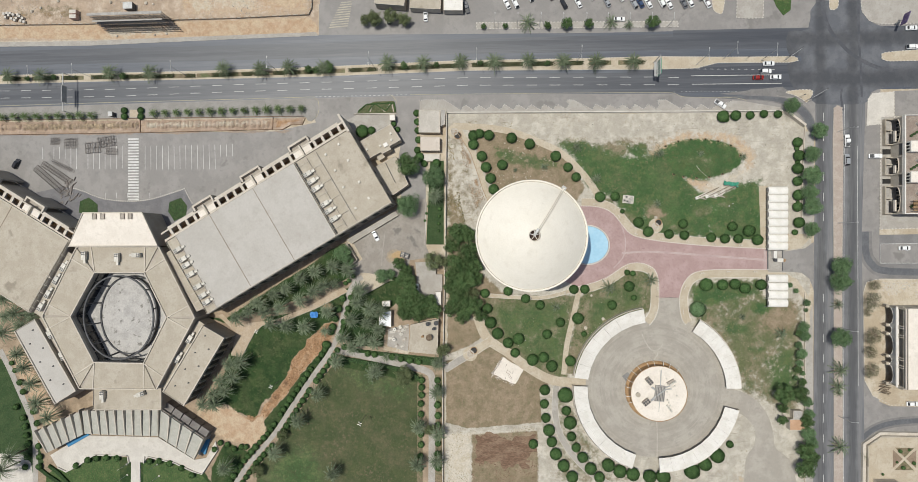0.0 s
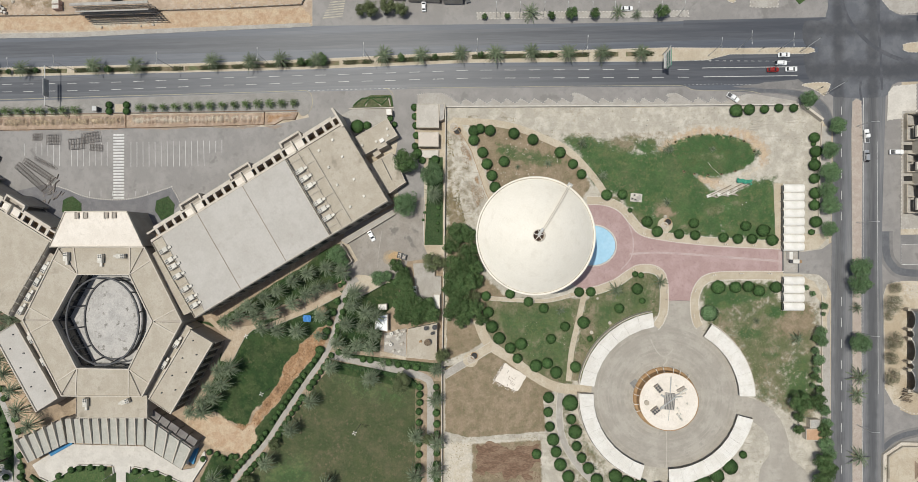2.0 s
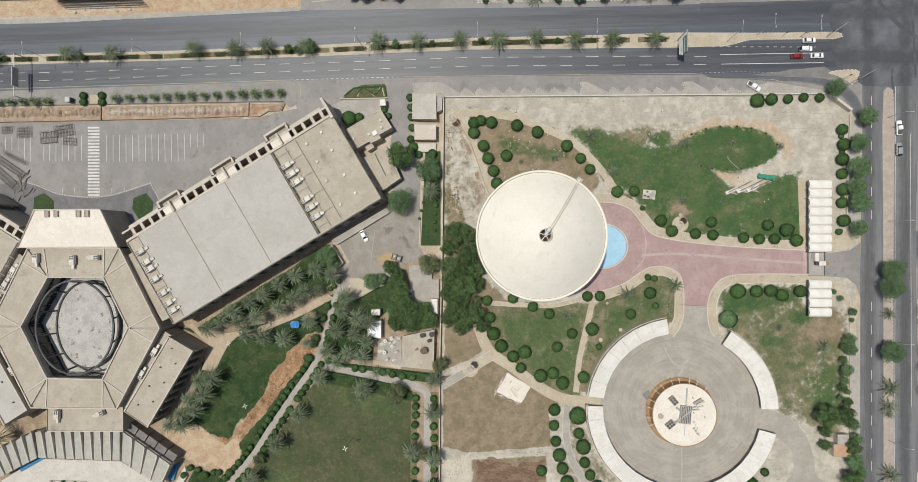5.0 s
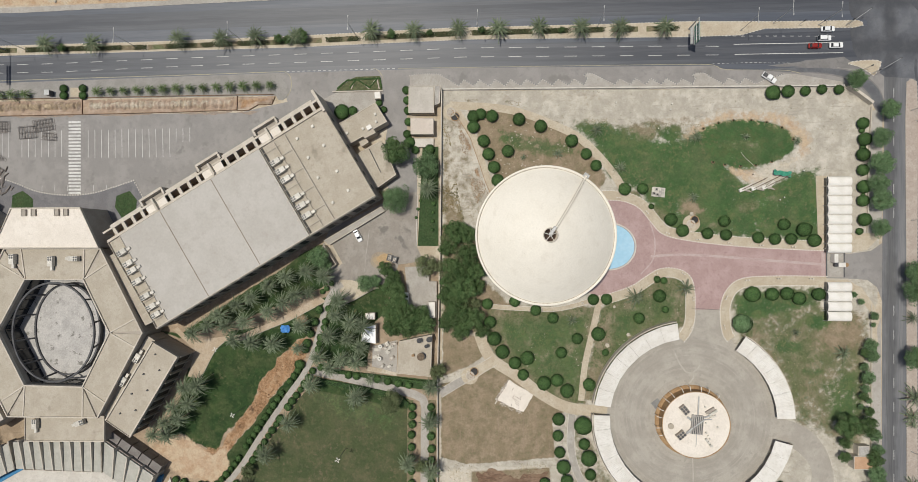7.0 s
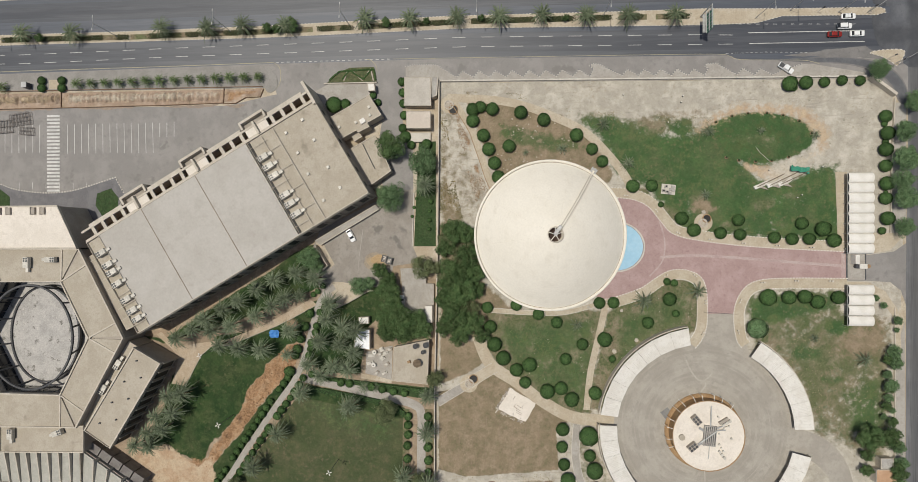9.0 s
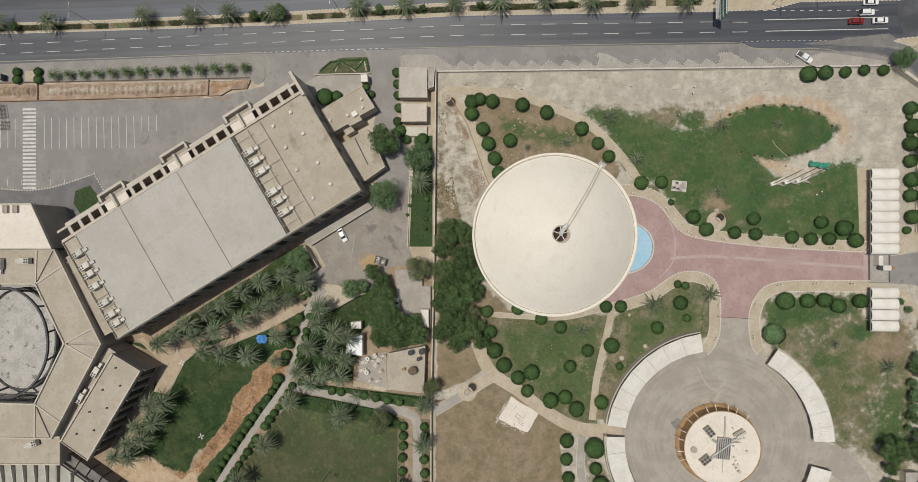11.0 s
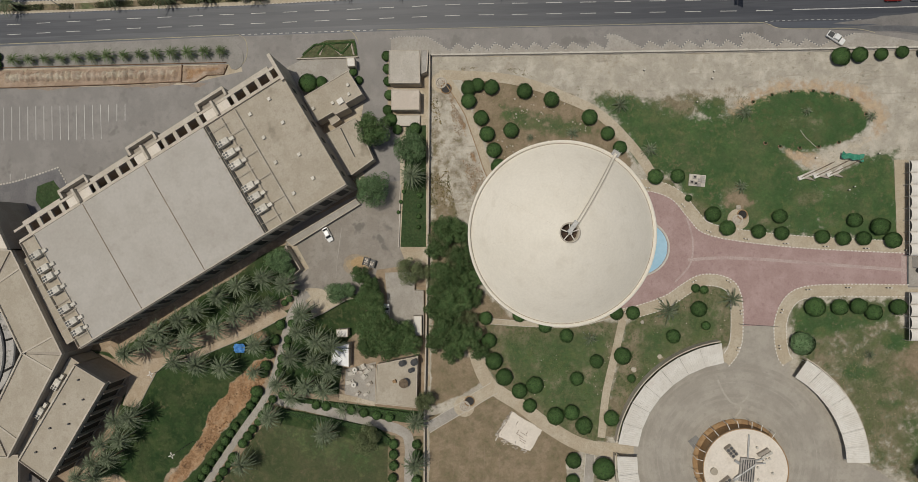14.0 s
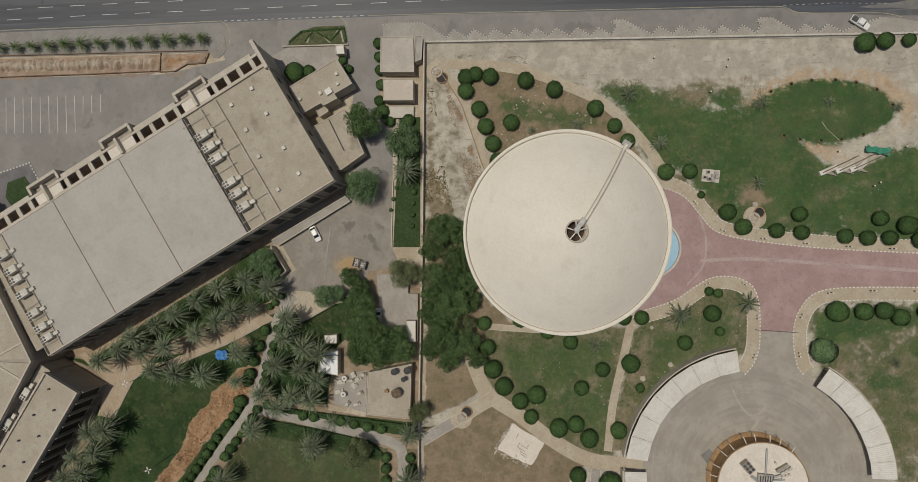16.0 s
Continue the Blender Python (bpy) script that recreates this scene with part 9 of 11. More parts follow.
part("pit", tube(bmesh.new(), 0.62, 0.05, 0, 0, 0.02, n=14), DARK_EARTH, pit, "dug earth pit")
for k, (x, y) in enumerate(RIM_PITS):
    m = pose(x, y, 0.2)
    if k:
        copy_thing(pit, m)
    else:
        pit.matrix_basis = m
bm = bmesh.new()
for (x1, y1), (x2, y2) in zip(HOSE, HOSE[1:]):
    za, zb = (0.1 + 1.5 * max(0, 1 - ((x - mound.x) / 18.6) ** 2 - ((y - mound.y) / 8.6) ** 2) for x, y in ((x1, y1), (x2, y2)))
    rod(bm, (x1, y1, za), (x2, y2, zb), 0.06, 6)
tagged(mesh_object("garden_hose", bm, PALE_CONCRETE), "pale garden hose lying on the grass mound", "hose")
def tree_kind(seed, r, h, mat, label, clumps=46, count=9500, leaf=0.18, open_crown=0.0):
    ob = thing("tree", label, "tree", (0, 0, 0), group="broad trees")
    g = np.random.default_rng(seed)
    bm = bmesh.new()
    th = h * 0.45
    for k in range(5):
        tube(bm, 0.32 - 0.03 * k, th / 5 + 0.03, 0.05 * math.sin(k + seed), 0.05 * k, th * k / 5, 0.29 - 0.03 * k, 8)
    part("trunk", bm, BARK, ob)
    d = g.normal(size=(clumps, 3))
    d /= np.linalg.norm(d, axis=1)[:, None]
    rad = g.uniform(0.35 + open_crown, 0.92, clumps)
    cen = d * rad[:, None] * np.array([r * 0.82, r * 0.82, h * 0.27]) + np.array([0, 0, h * 0.7])
    sizes = g.uniform(0.13, 0.31, clumps) * r
    for i in range(0, clumps, 5):
        part("limb", rod(bmesh.new(), (0, 0.2, th * 0.95), tuple(cen[i]), 0.1, 5), BARK, ob)
    me = leaf_cloud("crown", cen, sizes, count, leaf, mat, up=0.25)
    c = new("crown", me)
    c.parent = ob
    return ob


dark_trees = Stock([tree_kind(s, 5.2, 7.5, LEAF, "dense dark green broad-leaved tree") for s in range(3)])
grey_trees = Stock([tree_kind(s + 10, 5.2, 7.0, LEAF_GREY, "open grey-green acacia with a feathery crown", 52, 8500, 0.16, 0.1) for s in range(2)])
VERGE_FROND = material("verge_palm_frond", (0.085, 0.13, 0.05), (0.135, 0.175, 0.08), 0.1, rough=0.8, spec=0.1, rand=0.18, island=0.25, fine=2)
bushes = Stock([palm_kind(s + 70, 2.2, 3.0, "young green palm on the paved verge", 46, VERGE_FROND) for s in range(3)])
for n_b, a, b in ((8, (-214.63, 56.55), (-178.20, 56.58)), (14, (-149.18, 57.24), (-81.80, 58.37)), (6, (-250.29, 56.22), (-220.53, 56.36))):
    for i in range(n_b):
        p = Vector(a).lerp(Vector(b), i / (n_b - 1))
        bushes.put(p.x, p.y, random.uniform(0.85, 1.1), z=0.12)
thin_trees = Stock([tree_kind(s + 50, 5.0, 5.5, LEAF_BROWN, "thin dusty tree on the sandy plot", 40, 1500, 0.2, 0.2) for s in range(2)])
for q in [
    (158.5, -24.3, 0.9), (158.5, -38.8, 0.9), (158.1, -46.0, 0.7), (158.1, -53.0, 0.8), (159.9, -18.3, 0.6),
    (157.8, -29.4, 0.5),
]:
    thin_trees.put(q[0], q[1], q[2])
street_trees = Stock([tree_kind(s + 30, 5.4, 7.0, LEAF_GREEN, "feathery fresh green street tree", 80, 8000, 0.2, 0.0) for s in range(2)])
for q in [
    (126.2, 56.0, 0.85), (137.0, 45.4, 0.9), (134.1, 36.2, 0.9), (133.7, 27.0, 1.1), (133.2, 19.8, 0.9),
    (133.7, 14.5, 1.0), (134.1, 4.8, 0.8), (144.8, -10.3, 1.1), (144.8, -16.8, 1.1), (145.0, -39.6, 1.1),
    (131.3, -35.8, 0.6), (131.9, -39.6, 0.6), (129.9, -43.4, 0.4), (130.7, -46.7, 0.6), (133.1, -25.7, 0.4), (126.6, -18.5, 0.3), (129.0, -20.9, 0.3), (133.1, -28.9, 0.25), (130.2, -51.1, 0.4),
    (131.6, -55.4, 0.3), (129.0, -57.4, 0.3), (132.7, -67.0, 0.6), (133.6, -72.2, 0.6), (132.7, -79.5, 0.8),
    (134.1, -83.8, 0.7), (-23.1, 27.1, 1.3), (-34.0, 15.6, 1.3), (-45.4, -15.3, 0.85), (-41.9, -14.4, 0.6), (-62.2, -5.6, 1.05), (-60.4, -9.0, 0.65),
]:
    street_trees.put(q[0], q[1], q[2] * 0.87)
for q in ([
    (-35.4, -14.7, 0.8), (-33.8, -18.7, 0.9), (-32.5, -23.5, 0.9), (-36.5, -25.9, 0.8), (-30.0, -28.3, 1.0),
    (-25.7, -27.4, 1.0), (-23.6, -29.8, 0.9), (-29.2, -31.4, 0.9), (-34.4, -29.9, 0.9),
] + [
    (-33.9, 32.4, 1.2), (-33.9, -22.1, 1.0), (-36.2, -16.5, 0.8), (-30.1, -27.6, 1.2), (-24.4, -27.5, 1.0),
    (-35.7, -30.9, 0.8), (-38.4, -9.8, 0.65), (-35.5, -12.3, 0.7),
]
          + [
    (122.3, -62.9, 1.0), (128.8, -62.8, 0.8), (132.1, -74.9, 0.7), (131.2, -86.5, 0.9), (130.7, -93.7, 0.9),
    (133.3, -90.1, 0.8), (129.8, -38.6, 0.4), (130.0, -47.8, 0.4), (129.3, -53.6, 0.4), (131.2, -58.7, 0.4),
    (122.7, -69.7, 0.5), (122.7, -74.6, 0.5),
]):
    dark_trees.put(q[0], q[1], q[2])
for q in [
    (-11.8, 3.5, 1.0), (-7.6, -4.0, 1.0), (-13.6, -9.0, 0.9), (-8.8, -16.4, 1.1), (-12.1, -24.9, 1.1),
    (-6.1, -27.4, 1.0), (-15.3, -19.5, 0.9), (-3.1, -31.8, 0.7), (-15.1, -2.0, 0.8), (-8.1, 3.0, 0.8),
    (-10.6, -31.9, 0.8), (-16.1, -29.5, 0.7), (-5.1, -10.7, 0.8), (-11.6, -13.9, 1.0), (-14.3, 4.3, 0.7),
    (-15.6, -14.5, 0.7), (-9.1, -28.9, 0.8), (-4.6, -16.4, 0.7), (-8.1, -9.9, 0.8), (-12.6, -18.9, 0.9),
]:
    dark_trees.put(q[0], q[1], q[2])
for q in ([
    (-14.6, 1.0, 0.8), (-16.1, -9.5, 0.8), (-10.6, -4.5, 0.8), (-6.6, -23.2, 0.8), (-14.6, -25.8, 0.8),
    (-23.1, -8.7, 1.0),  (-48.4, 96.3, 0.85), (-41.8, 97.1, 0.8), (-35.7, 96.0, 0.75), (-53.0, 96.4, 0.6),
]
          + [
    (-35.9, -57.5, 1.1), (-100.5, -101.0, 0.7), (-24.5, -81.2, 0.7), (-90.0, -85.1, 0.6), (-18.9, -47.2, 0.8),
]):
    grey_trees.put(q[0], q[1], q[2])
for q in [
    (25.7, 92.5, 0.4), (33.9, 92.8, 0.6), (43.0, 92.6, 0.5), (69.5, 92.3, 0.7), (-1.6, 92.9, 0.3),
    (7.7, 92.7, 0.3), (-196.3, 74.5, 0.3), (-208.8, 73.9, 0.3), (-163.3, 73.9, 0.4),
    (-69.3, 76.0, 0.6), (-75.1, 75.1, 0.4), (-78.5, 75.7, 0.4), (-36.2, 76.4, 0.4), (-22.1, 76.7, 0.3),
    (-3.1, 77.1, 0.3), (25.7, 76.5, 0.3),
]:
    dark_trees.put(q[0], q[1], q[2])

# low hedges on the median beds and along the strip
hv, hf = [], []
for a, b in zip(MID, MID[1:]):
    n_l = int((b - a).length * 75)
    for i in range(n_l):
        p = a.lerp(b, random.random())
        along = (p - MID[0]).length
        if (along / 14.0) % 1 < 0.2 or noise.noise((along * 0.11, 4.0, 0)) < -0.12:
            continue
        s, t = random.uniform(0.12, 0.3), random.uniform(0, 6.28)
        x, y, z = p.x + random.uniform(-0.85, 0.85), p.y + random.uniform(-0.85, 0.85), random.uniform(0.25, 0.75)
        j = len(hv)
        hv += [(x - s * math.cos(t), y - s * math.sin(t), z), (x + s * math.sin(t), y - s * math.cos(t), z + 0.1), (x + s * math.cos(t), y + s * math.sin(t), z)]
        hf.append((j, j + 1, j + 2))
tagged(new("median_hedge", from_arrays("median_hedge", hv, hf, material("dusty_hedge_leaf", (0.055, 0.066, 0.032), (0.082, 0.082, 0.045), 0.3, rough=0.8, spec=0.1, island=0.35))), "low ragged green hedge plants on the median", "hedge", kind="stuff")


def hedge(name, pts, width, h, label, mat=SHRUB_TOP):
    ob = thing(name, label, "hedge", kind="structure")
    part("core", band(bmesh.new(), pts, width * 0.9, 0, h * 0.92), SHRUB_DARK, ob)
    v, f = [], []
    for p, a in walk_line(pts, 0.03):
        s, t = random.uniform(0.1, 0.22), random.uniform(0, 6.28)
        o = random.uniform(-0.55, 0.55) * width
        x, y, z = p.x - math.sin(a) * o, p.y + math.cos(a) * o, h * random.uniform(0.85, 1.05) if abs(o) < width * 0.45 else h * random.uniform(0.2, 1)
        j = len(v)
        v += [(x - s * math.cos(t), y - s * math.sin(t), z), (x + s * math.sin(t), y - s * math.cos(t), z + 0.08), (x + s * math.cos(t), y + s * math.sin(t), z)]
        f.append((j, j + 1, j + 2))
    c = new("foliage", from_arrays("foliage", v, f, mat))
    c.parent = ob
    return ob


hedge("hedge", [tuple(v) for v in [
    (-60.0, -48.0), (-44.3, -49.6), (-20.5, -52.2),
]], 1.3, 1.0, "clipped green hedge beside the garden path")
hedge("hedge", [tuple(v) for v in [
    (-63.9, -51.7), (-49.5, -54.1), (-33.9, -57.0), (-29.8, -60.5),
]], 1.9, 0.9, "low clipped hedge at the lawn edge")
hedge("hedge", curve([
    (-203.7, -103.8), (-199.5, -106.9), (-195.3, -109.4), (-191.1, -112.8),
]), 1.6, 0.9, "curved clipped hedge in the front garden")
hedge("hedge", curve([
    (-199.5, -102.3), (-195.3, -105.2), (-191.9, -108.3), (-188.3, -111.9),
]), 1.6, 0.9, "curved clipped hedge in the front garden")
for a in (0, 1):
    hedge("hedge", [tuple(v) for v in ([
    (-52.1, 57.3), (-49.5, 60.6), (-44.8, 57.2), (-41.7, 60.5),
] if a else [
    (-56.8, 57.1), (-53.2, 60.1), (-40.7, 60.7), (-40.2, 56.9),
])], 0.5, 0.4, "thin zigzag box hedge in the gate bed")


# grass tufts, weeds and pebbles that break up bare ground
def scatter(name, area, count, size, mat, label, z=0.08, flat=0.5):
    v, f = [], []
    xs, ys = [p[0] for p in area], [p[1] for p in area]
    tries = 0
    while len(f) < count * 2 and tries < count * 8:
        tries += 1
        x, y = random.uniform(min(xs), max(xs)), random.uniform(min(ys), max(ys))
        inside = False
        for (x1, y1), (x2, y2) in zip(area, area[1:] + area[:1]):
            if (y1 > y) != (y2 > y) and x < (x2 - x1) * (y - y1) / (y2 - y1) + x1:
                inside = not inside
        if not inside or noise.noise((x * 0.09, y * 0.09, len(name))) + 0.35 * noise.noise((x * 0.4, y * 0.4, 3)) < random.uniform(-0.1, 0.25):
            continue
        s, t = size * random.uniform(0.4, 1.3), random.uniform(0, 6.28)
        j = len(v)
        for k in range(4):
            u = t + k * 1.57
            v.append((x + s * math.cos(u) * random.uniform(0.6, 1), y + s * math.sin(u) * random.uniform(0.6, 1), z - 0.05))
        v.append((x, y, z + s * flat))
        f += [(j, j + 1, j + 4), (j + 1, j + 2, j + 4), (j + 2, j + 3, j + 4), (j + 3, j, j + 4)]
    tagged(new(name, from_arrays(name, v, f, mat)), label, "ground cover", kind="stuff")


WEED = material("dry_weed", (0.29, 0.24, 0.15), (0.21, 0.195, 0.11), 0.4, island=0.3)
scatter("stones", [tuple(p) for p in [
    (-17.5, 54.2), (125.0, 53.3), (125.0, 42.5), (113.0, 27.7), (42.2, 43.4), (-10.8, 47.8),
]], 800, 0.12, RUBBLE, "small stones on pale sand")
scatter("stones", [tuple(p) for p in [
    (-7.0, 47.0), (24.7, 42.5), (38.4, 25.8), (4.5, 23.4), (-4.4, 37.5),
]], 220, 0.36, BOULDER, "pale stones on the brown soil")
scatter("stones", [tuple(p) for p in [
    (-17.5, 45.3), (-8.3, 43.9), (1.4, 18.4), (-4.4, -2.0), (-17.5, -2.0),
]], 160, 0.18, RUBBLE, "rubble on the gravel strip")
scatter("stones", [tuple(p) for p in [
    (1.4, -25.4), (69.3, -12.5), (70.8, -29.0), (44.6, -44.8), (32.2, -57.5), (12.1, -49.0),
]], 150, 0.22, BOULDER, "pale stones in the worn garden")
scatter("stones", [tuple(p) for p in [
    (27.2, -62.7), (44.6, -92.6), (66.9, -103.1), (115.4, -95.9), (115.4, -68.7), (105.8, -68.9),
    (98.6, -96.3), (42.2, -103.8),
]], 900, 0.15, RUBBLE, "small stones round the plaza")
DRY_BRUSH = material("yellowed_brush", (0.27, 0.215, 0.11), (0.17, 0.155, 0.075), 0.3, island=0.35)
scatter("weeds", [(-17.6, 44.0), (-15.2, 43.0), (-13.6, 30.0), (-11.0, 14.0), (-8.0, 4.0), (-17.6, 2.0)], 1500, 0.24, DRY_BRUSH, "yellowed brush along the wall of the gravel strip", flat=0.9)
scatter("clods", [(-11.8, 43.5), (-7.0, 35.0), (-2.2, 21.5), (-0.8, 17.5), (-5.0, 14.0), (-8.5, 26.0), (-11.0, 36.0)], 1300, 0.2, material("dry_litter", (0.30, 0.205, 0.125), (0.22, 0.155, 0.10), 0.3, island=0.25), "dry brown litter beside the retaining edge", flat=0.35)
scatter("weeds", [(-7.0, 47.0), (24.7, 42.5), (38.4, 25.8), (4.5, 23.4), (-4.4, 37.5)], 900, 0.2, WEED, "dry grass tufts in the round bed", flat=0.9)
scatter("weeds", [(-14.0, 52.8), (10.0, 51.6), (30.0, 44.5), (42.0, 44.5), (75.0, 42.0), (76.0, 39.5), (40.0, 41.5), (24.0, 45.5), (6.0, 50.6), (-13.0, 51.2)], 1800, 0.17, WEED, "low dry scrub at the edge of the lawn", flat=0.7)
TUFT = material("rough_green_tuft", (0.085, 0.12, 0.045), (0.13, 0.15, 0.065), 0.3, island=0.3)
scatter("tufts", [(1.4, -25.4), (36.0, -25.0), (33.0, -56.5), (22.0, -56.0), (12.1, -48.0), (3.0, -36.0)], 1800, 0.2, TUFT, "rough green tufts in the worn garden", flat=0.5)
scatter("tufts", [(41.5, -25.0), (59.5, -14.0), (69.0, -13.5), (70.5, -28.0), (56.0, -33.0), (44.6, -44.8), (38.0, -56.0)], 1500, 0.2, TUFT, "rough green tufts beside the canopies", flat=0.5)
scatter("weeds", [(86.0, -33.0), (100.0, -30.0), (128.0, -26.0), (130.0, -68.0), (115.0, -64.0), (106.0, -58.0), (98.0, -43.0)], 900, 0.18, WEED, "dry tufts on the worn lawn", flat=0.4)
scatter("weeds", [tuple(p) for p in [
    (-17.5, -80.8), (20.9, -80.0), (21.6, -83.0), (-7.0, -84.6), (-8.3, -105.1), (-17.5, -105.3),
]], 900, 0.18, WEED, "dry weeds between the plots")
scatter("clods", [tuple(p) for p in [
    (-6.7, -84.1), (21.6, -82.0), (22.6, -104.3), (-7.2, -105.0),
]], 1000, 0.28, DARK_EARTH, "loose clods of dug earth")
scatter("stones", [tuple(p) for p in [
    (-223.5, 110.8), (-75.7, 106.9), (-78.4, 100.5), (-140.1, 99.4), (-223.5, 99.5),
]], 900, 0.3, RUBBLE, "stones and rubble on the building plot")
scatter("clods", [tuple(p) for p in [
    (-223.4, 54.9), (-81.0, 54.8), (-95.4, 50.1), (-223.4, 49.0),
]], 350, 0.25, RED_SAND, "heaped earth along the trench", 0.1, 0.8)
RUST_EARTH = material("orange_earth", (0.34, 0.21, 0.115), (0.27, 0.155, 0.08), 0.3, c=(0.40, 0.28, 0.175), fine=2.5, fine_amount=0.2, island=0.2)
scatter("clods", DIG, 600, 0.4, RUST_EARTH, "loose clods of orange earth", 0.1, 0.6)
scatter("stones", [(-214.0, 55.9), (-82.0, 56.6), (-82.0, 60.2), (-214.0, 58.6)], 260, 0.14, BOULDER, "small pale stones round the young palms", 0.17)
scatter("weeds", [tuple(p) for p in [
    (157.2, -17.8), (165.1, -17.8), (165.1, -67.8), (158.1, -58.2),
]], 700, 0.25, WEED, "scrub on the sandy plot")
scatter("rubble_heap", [tuple(p) for p in [
    (164.0, -17.1), (178.6, -17.0), (178.6, -23.8), (164.0, -23.9),
]], 500, 0.35, PALE_CONCRETE, "white rubble heap on the plot", 0.2, 0.8)


# ---- vehicles ----
CAR_PAINT = {}
for nm, col, met in (("white", (0.78, 0.78, 0.77), 0.0), ("silver", (0.45, 0.46, 0.47), 0.4), ("black", (0.03, 0.03, 0.035), 0.1), ("red", (0.26, 0.025, 0.02), 0.1), ("blue", (0.05, 0.08, 0.16), 0.2), ("grey", (0.2, 0.2, 0.21), 0.3)):
    CAR_PAINT[nm] = material(nm + "_car_paint", col, tuple(0.94 * c for c in col), 0.4, rough=0.25, metallic=met, fine_amount=0.02, spec=0.5)
LAMP = material("car_lamp", (0.7, 0.7, 0.68), (0.65, 0.65, 0.63), 0.2, rough=0.15)
TAIL = material("car_tail_lamp", (0.3, 0.02, 0.02), (0.25, 0.02, 0.02), 0.2, rough=0.2)


def loft(bm, sections):
    """Rounded sections along x, each (x, half width, bottom, top)."""
    rings = []
    for x, w, z0, z1 in sections:
        r = min(0.12, (z1 - z0) * 0.35)
        rings.append([bm.verts.new((x, y, z)) for y, z in ((-w + r * 0.4, z0), (w - r * 0.4, z0), (w, z0 + r), (w, z1 - r), (w - r * 1.3, z1), (-w + r * 1.3, z1), (-w, z1 - r), (-w, z0 + r))])
    for a, b in zip(rings, rings[1:]):
        for i in range(8):
            bm.faces.new((a[i], a[(i + 1) % 8], b[(i + 1) % 8], b[i]))
    bm.faces.new(rings[0])
    bm.faces.new(rings[-1])
    bmesh.ops.recalc_face_normals(bm, faces=bm.faces[:])
    return bm


def car(paint, kind="saloon"):
    word = {"saloon": "saloon car", "suv": "tall estate car", "pickup": "pickup truck", "van": "delivery van"}[kind]
    ob = thing("car" if kind != "van" else "van", "%s painted %s standing on asphalt" % (paint, word), "car", group="cars")
    P = CAR_PAINT[paint]
    if kind == "van":
        part("body", loft(bmesh.new(), [(-3.0, 0.98, 0.4, 2.5), (-2.9, 1.02, 0.35, 2.6), (1.9, 1.02, 0.35, 2.6), (2.2, 1.0, 0.35, 2.4), (3.0, 0.95, 0.35, 1.3), (3.1, 0.9, 0.4, 1.1)]), P, ob)
        part("windscreen", loft(bmesh.new(), [(2.0, 0.9, 1.5, 2.47), (2.68, 0.86, 1.2, 1.78)]), GLASS_DARK, ob)
        L = 2.1
    elif kind == "pickup":
        part("body", loft(bmesh.new(), [(-2.6, 0.88, 0.5, 1.0), (-2.5, 0.92, 0.45, 1.05), (0.9, 0.92, 0.42, 1.08), (2.3, 0.9, 0.42, 1.05), (2.6, 0.82, 0.5, 0.95)]), P, ob)
        part("cab", loft(bmesh.new(), [(-0.7, 0.8, 1.0, 1.7), (-0.5, 0.8, 1.0, 1.8), (0.6, 0.78, 1.0, 1.8), (0.75, 0.76, 1.0, 1.72)]), P, ob)
        part("windscreen", loft(bmesh.new(), [(0.66, 0.72, 1.05, 1.75), (1.25, 0.78, 1.02, 1.12)]), GLASS_DARK, ob)
        part("load_bed", box(bmesh.new(), 1.6, 1.5, 0.1, -1.65, 0, 1.0), DARK_METAL, ob)
        L = 1.7
    else:
        h = 1.42 if kind == "saloon" else 1.78
        part("body", loft(bmesh.new(), [(-2.3, 0.78, 0.45, 0.85), (-2.15, 0.88, 0.32, 0.98), (-1.0, 0.92, 0.3, 1.0), (1.0, 0.92, 0.3, 0.98), (2.05, 0.88, 0.32, 0.86), (2.3, 0.72, 0.42, 0.72)]), P, ob)
        back = -1.35 if kind == "saloon" else -1.9
        part("roof", loft(bmesh.new(), [(back, 0.66, 0.95, h - 0.06), (back + 0.3, 0.7, 0.95, h), (0.25, 0.7, 0.95, h), (0.45, 0.68, 0.95, h - 0.05)]), P, ob)
        part("windscreen", loft(bmesh.new(), [(0.4, 0.69, 0.95, h - 0.03), (1.15, 0.78, 0.93, 1.02)]), GLASS_DARK, ob)
        part("rear_window", loft(bmesh.new(), [(back - 0.55, 0.74, 0.93, 1.02), (back + 0.05, 0.67, 0.95, h - 0.04)]), GLASS_DARK, ob)
        for s in (-1, 1):
            part("side_window", box(bmesh.new(), 1.5, 0.04, 0.32, back / 2 + 0.2, s * 0.715, 1.0), GLASS_DARK, ob)
            part("mirror", box(bmesh.new(), 0.15, 0.22, 0.12, 0.75, s * 0.98, 0.95, 0, 0.02), P, ob)
        L = 1.4
    for x, y in itertools.product((-L, L), (-0.82, 0.82)):
        w = part("wheel", tube(bmesh.new(), 0.33, 0.2, 0, 0, -0.1, n=14, m=pose(x, y, 0.33, 90)), RUBBER, ob)
        part("rim", tube(bmesh.new(), 0.2, 0.22, 0, 0, -0.11, n=10, m=pose(x, y, 0.33, 90)), METAL, w)
    end = 2.25 if kind in ("saloon", "suv") else (3.05 if kind == "van" else 2.55)
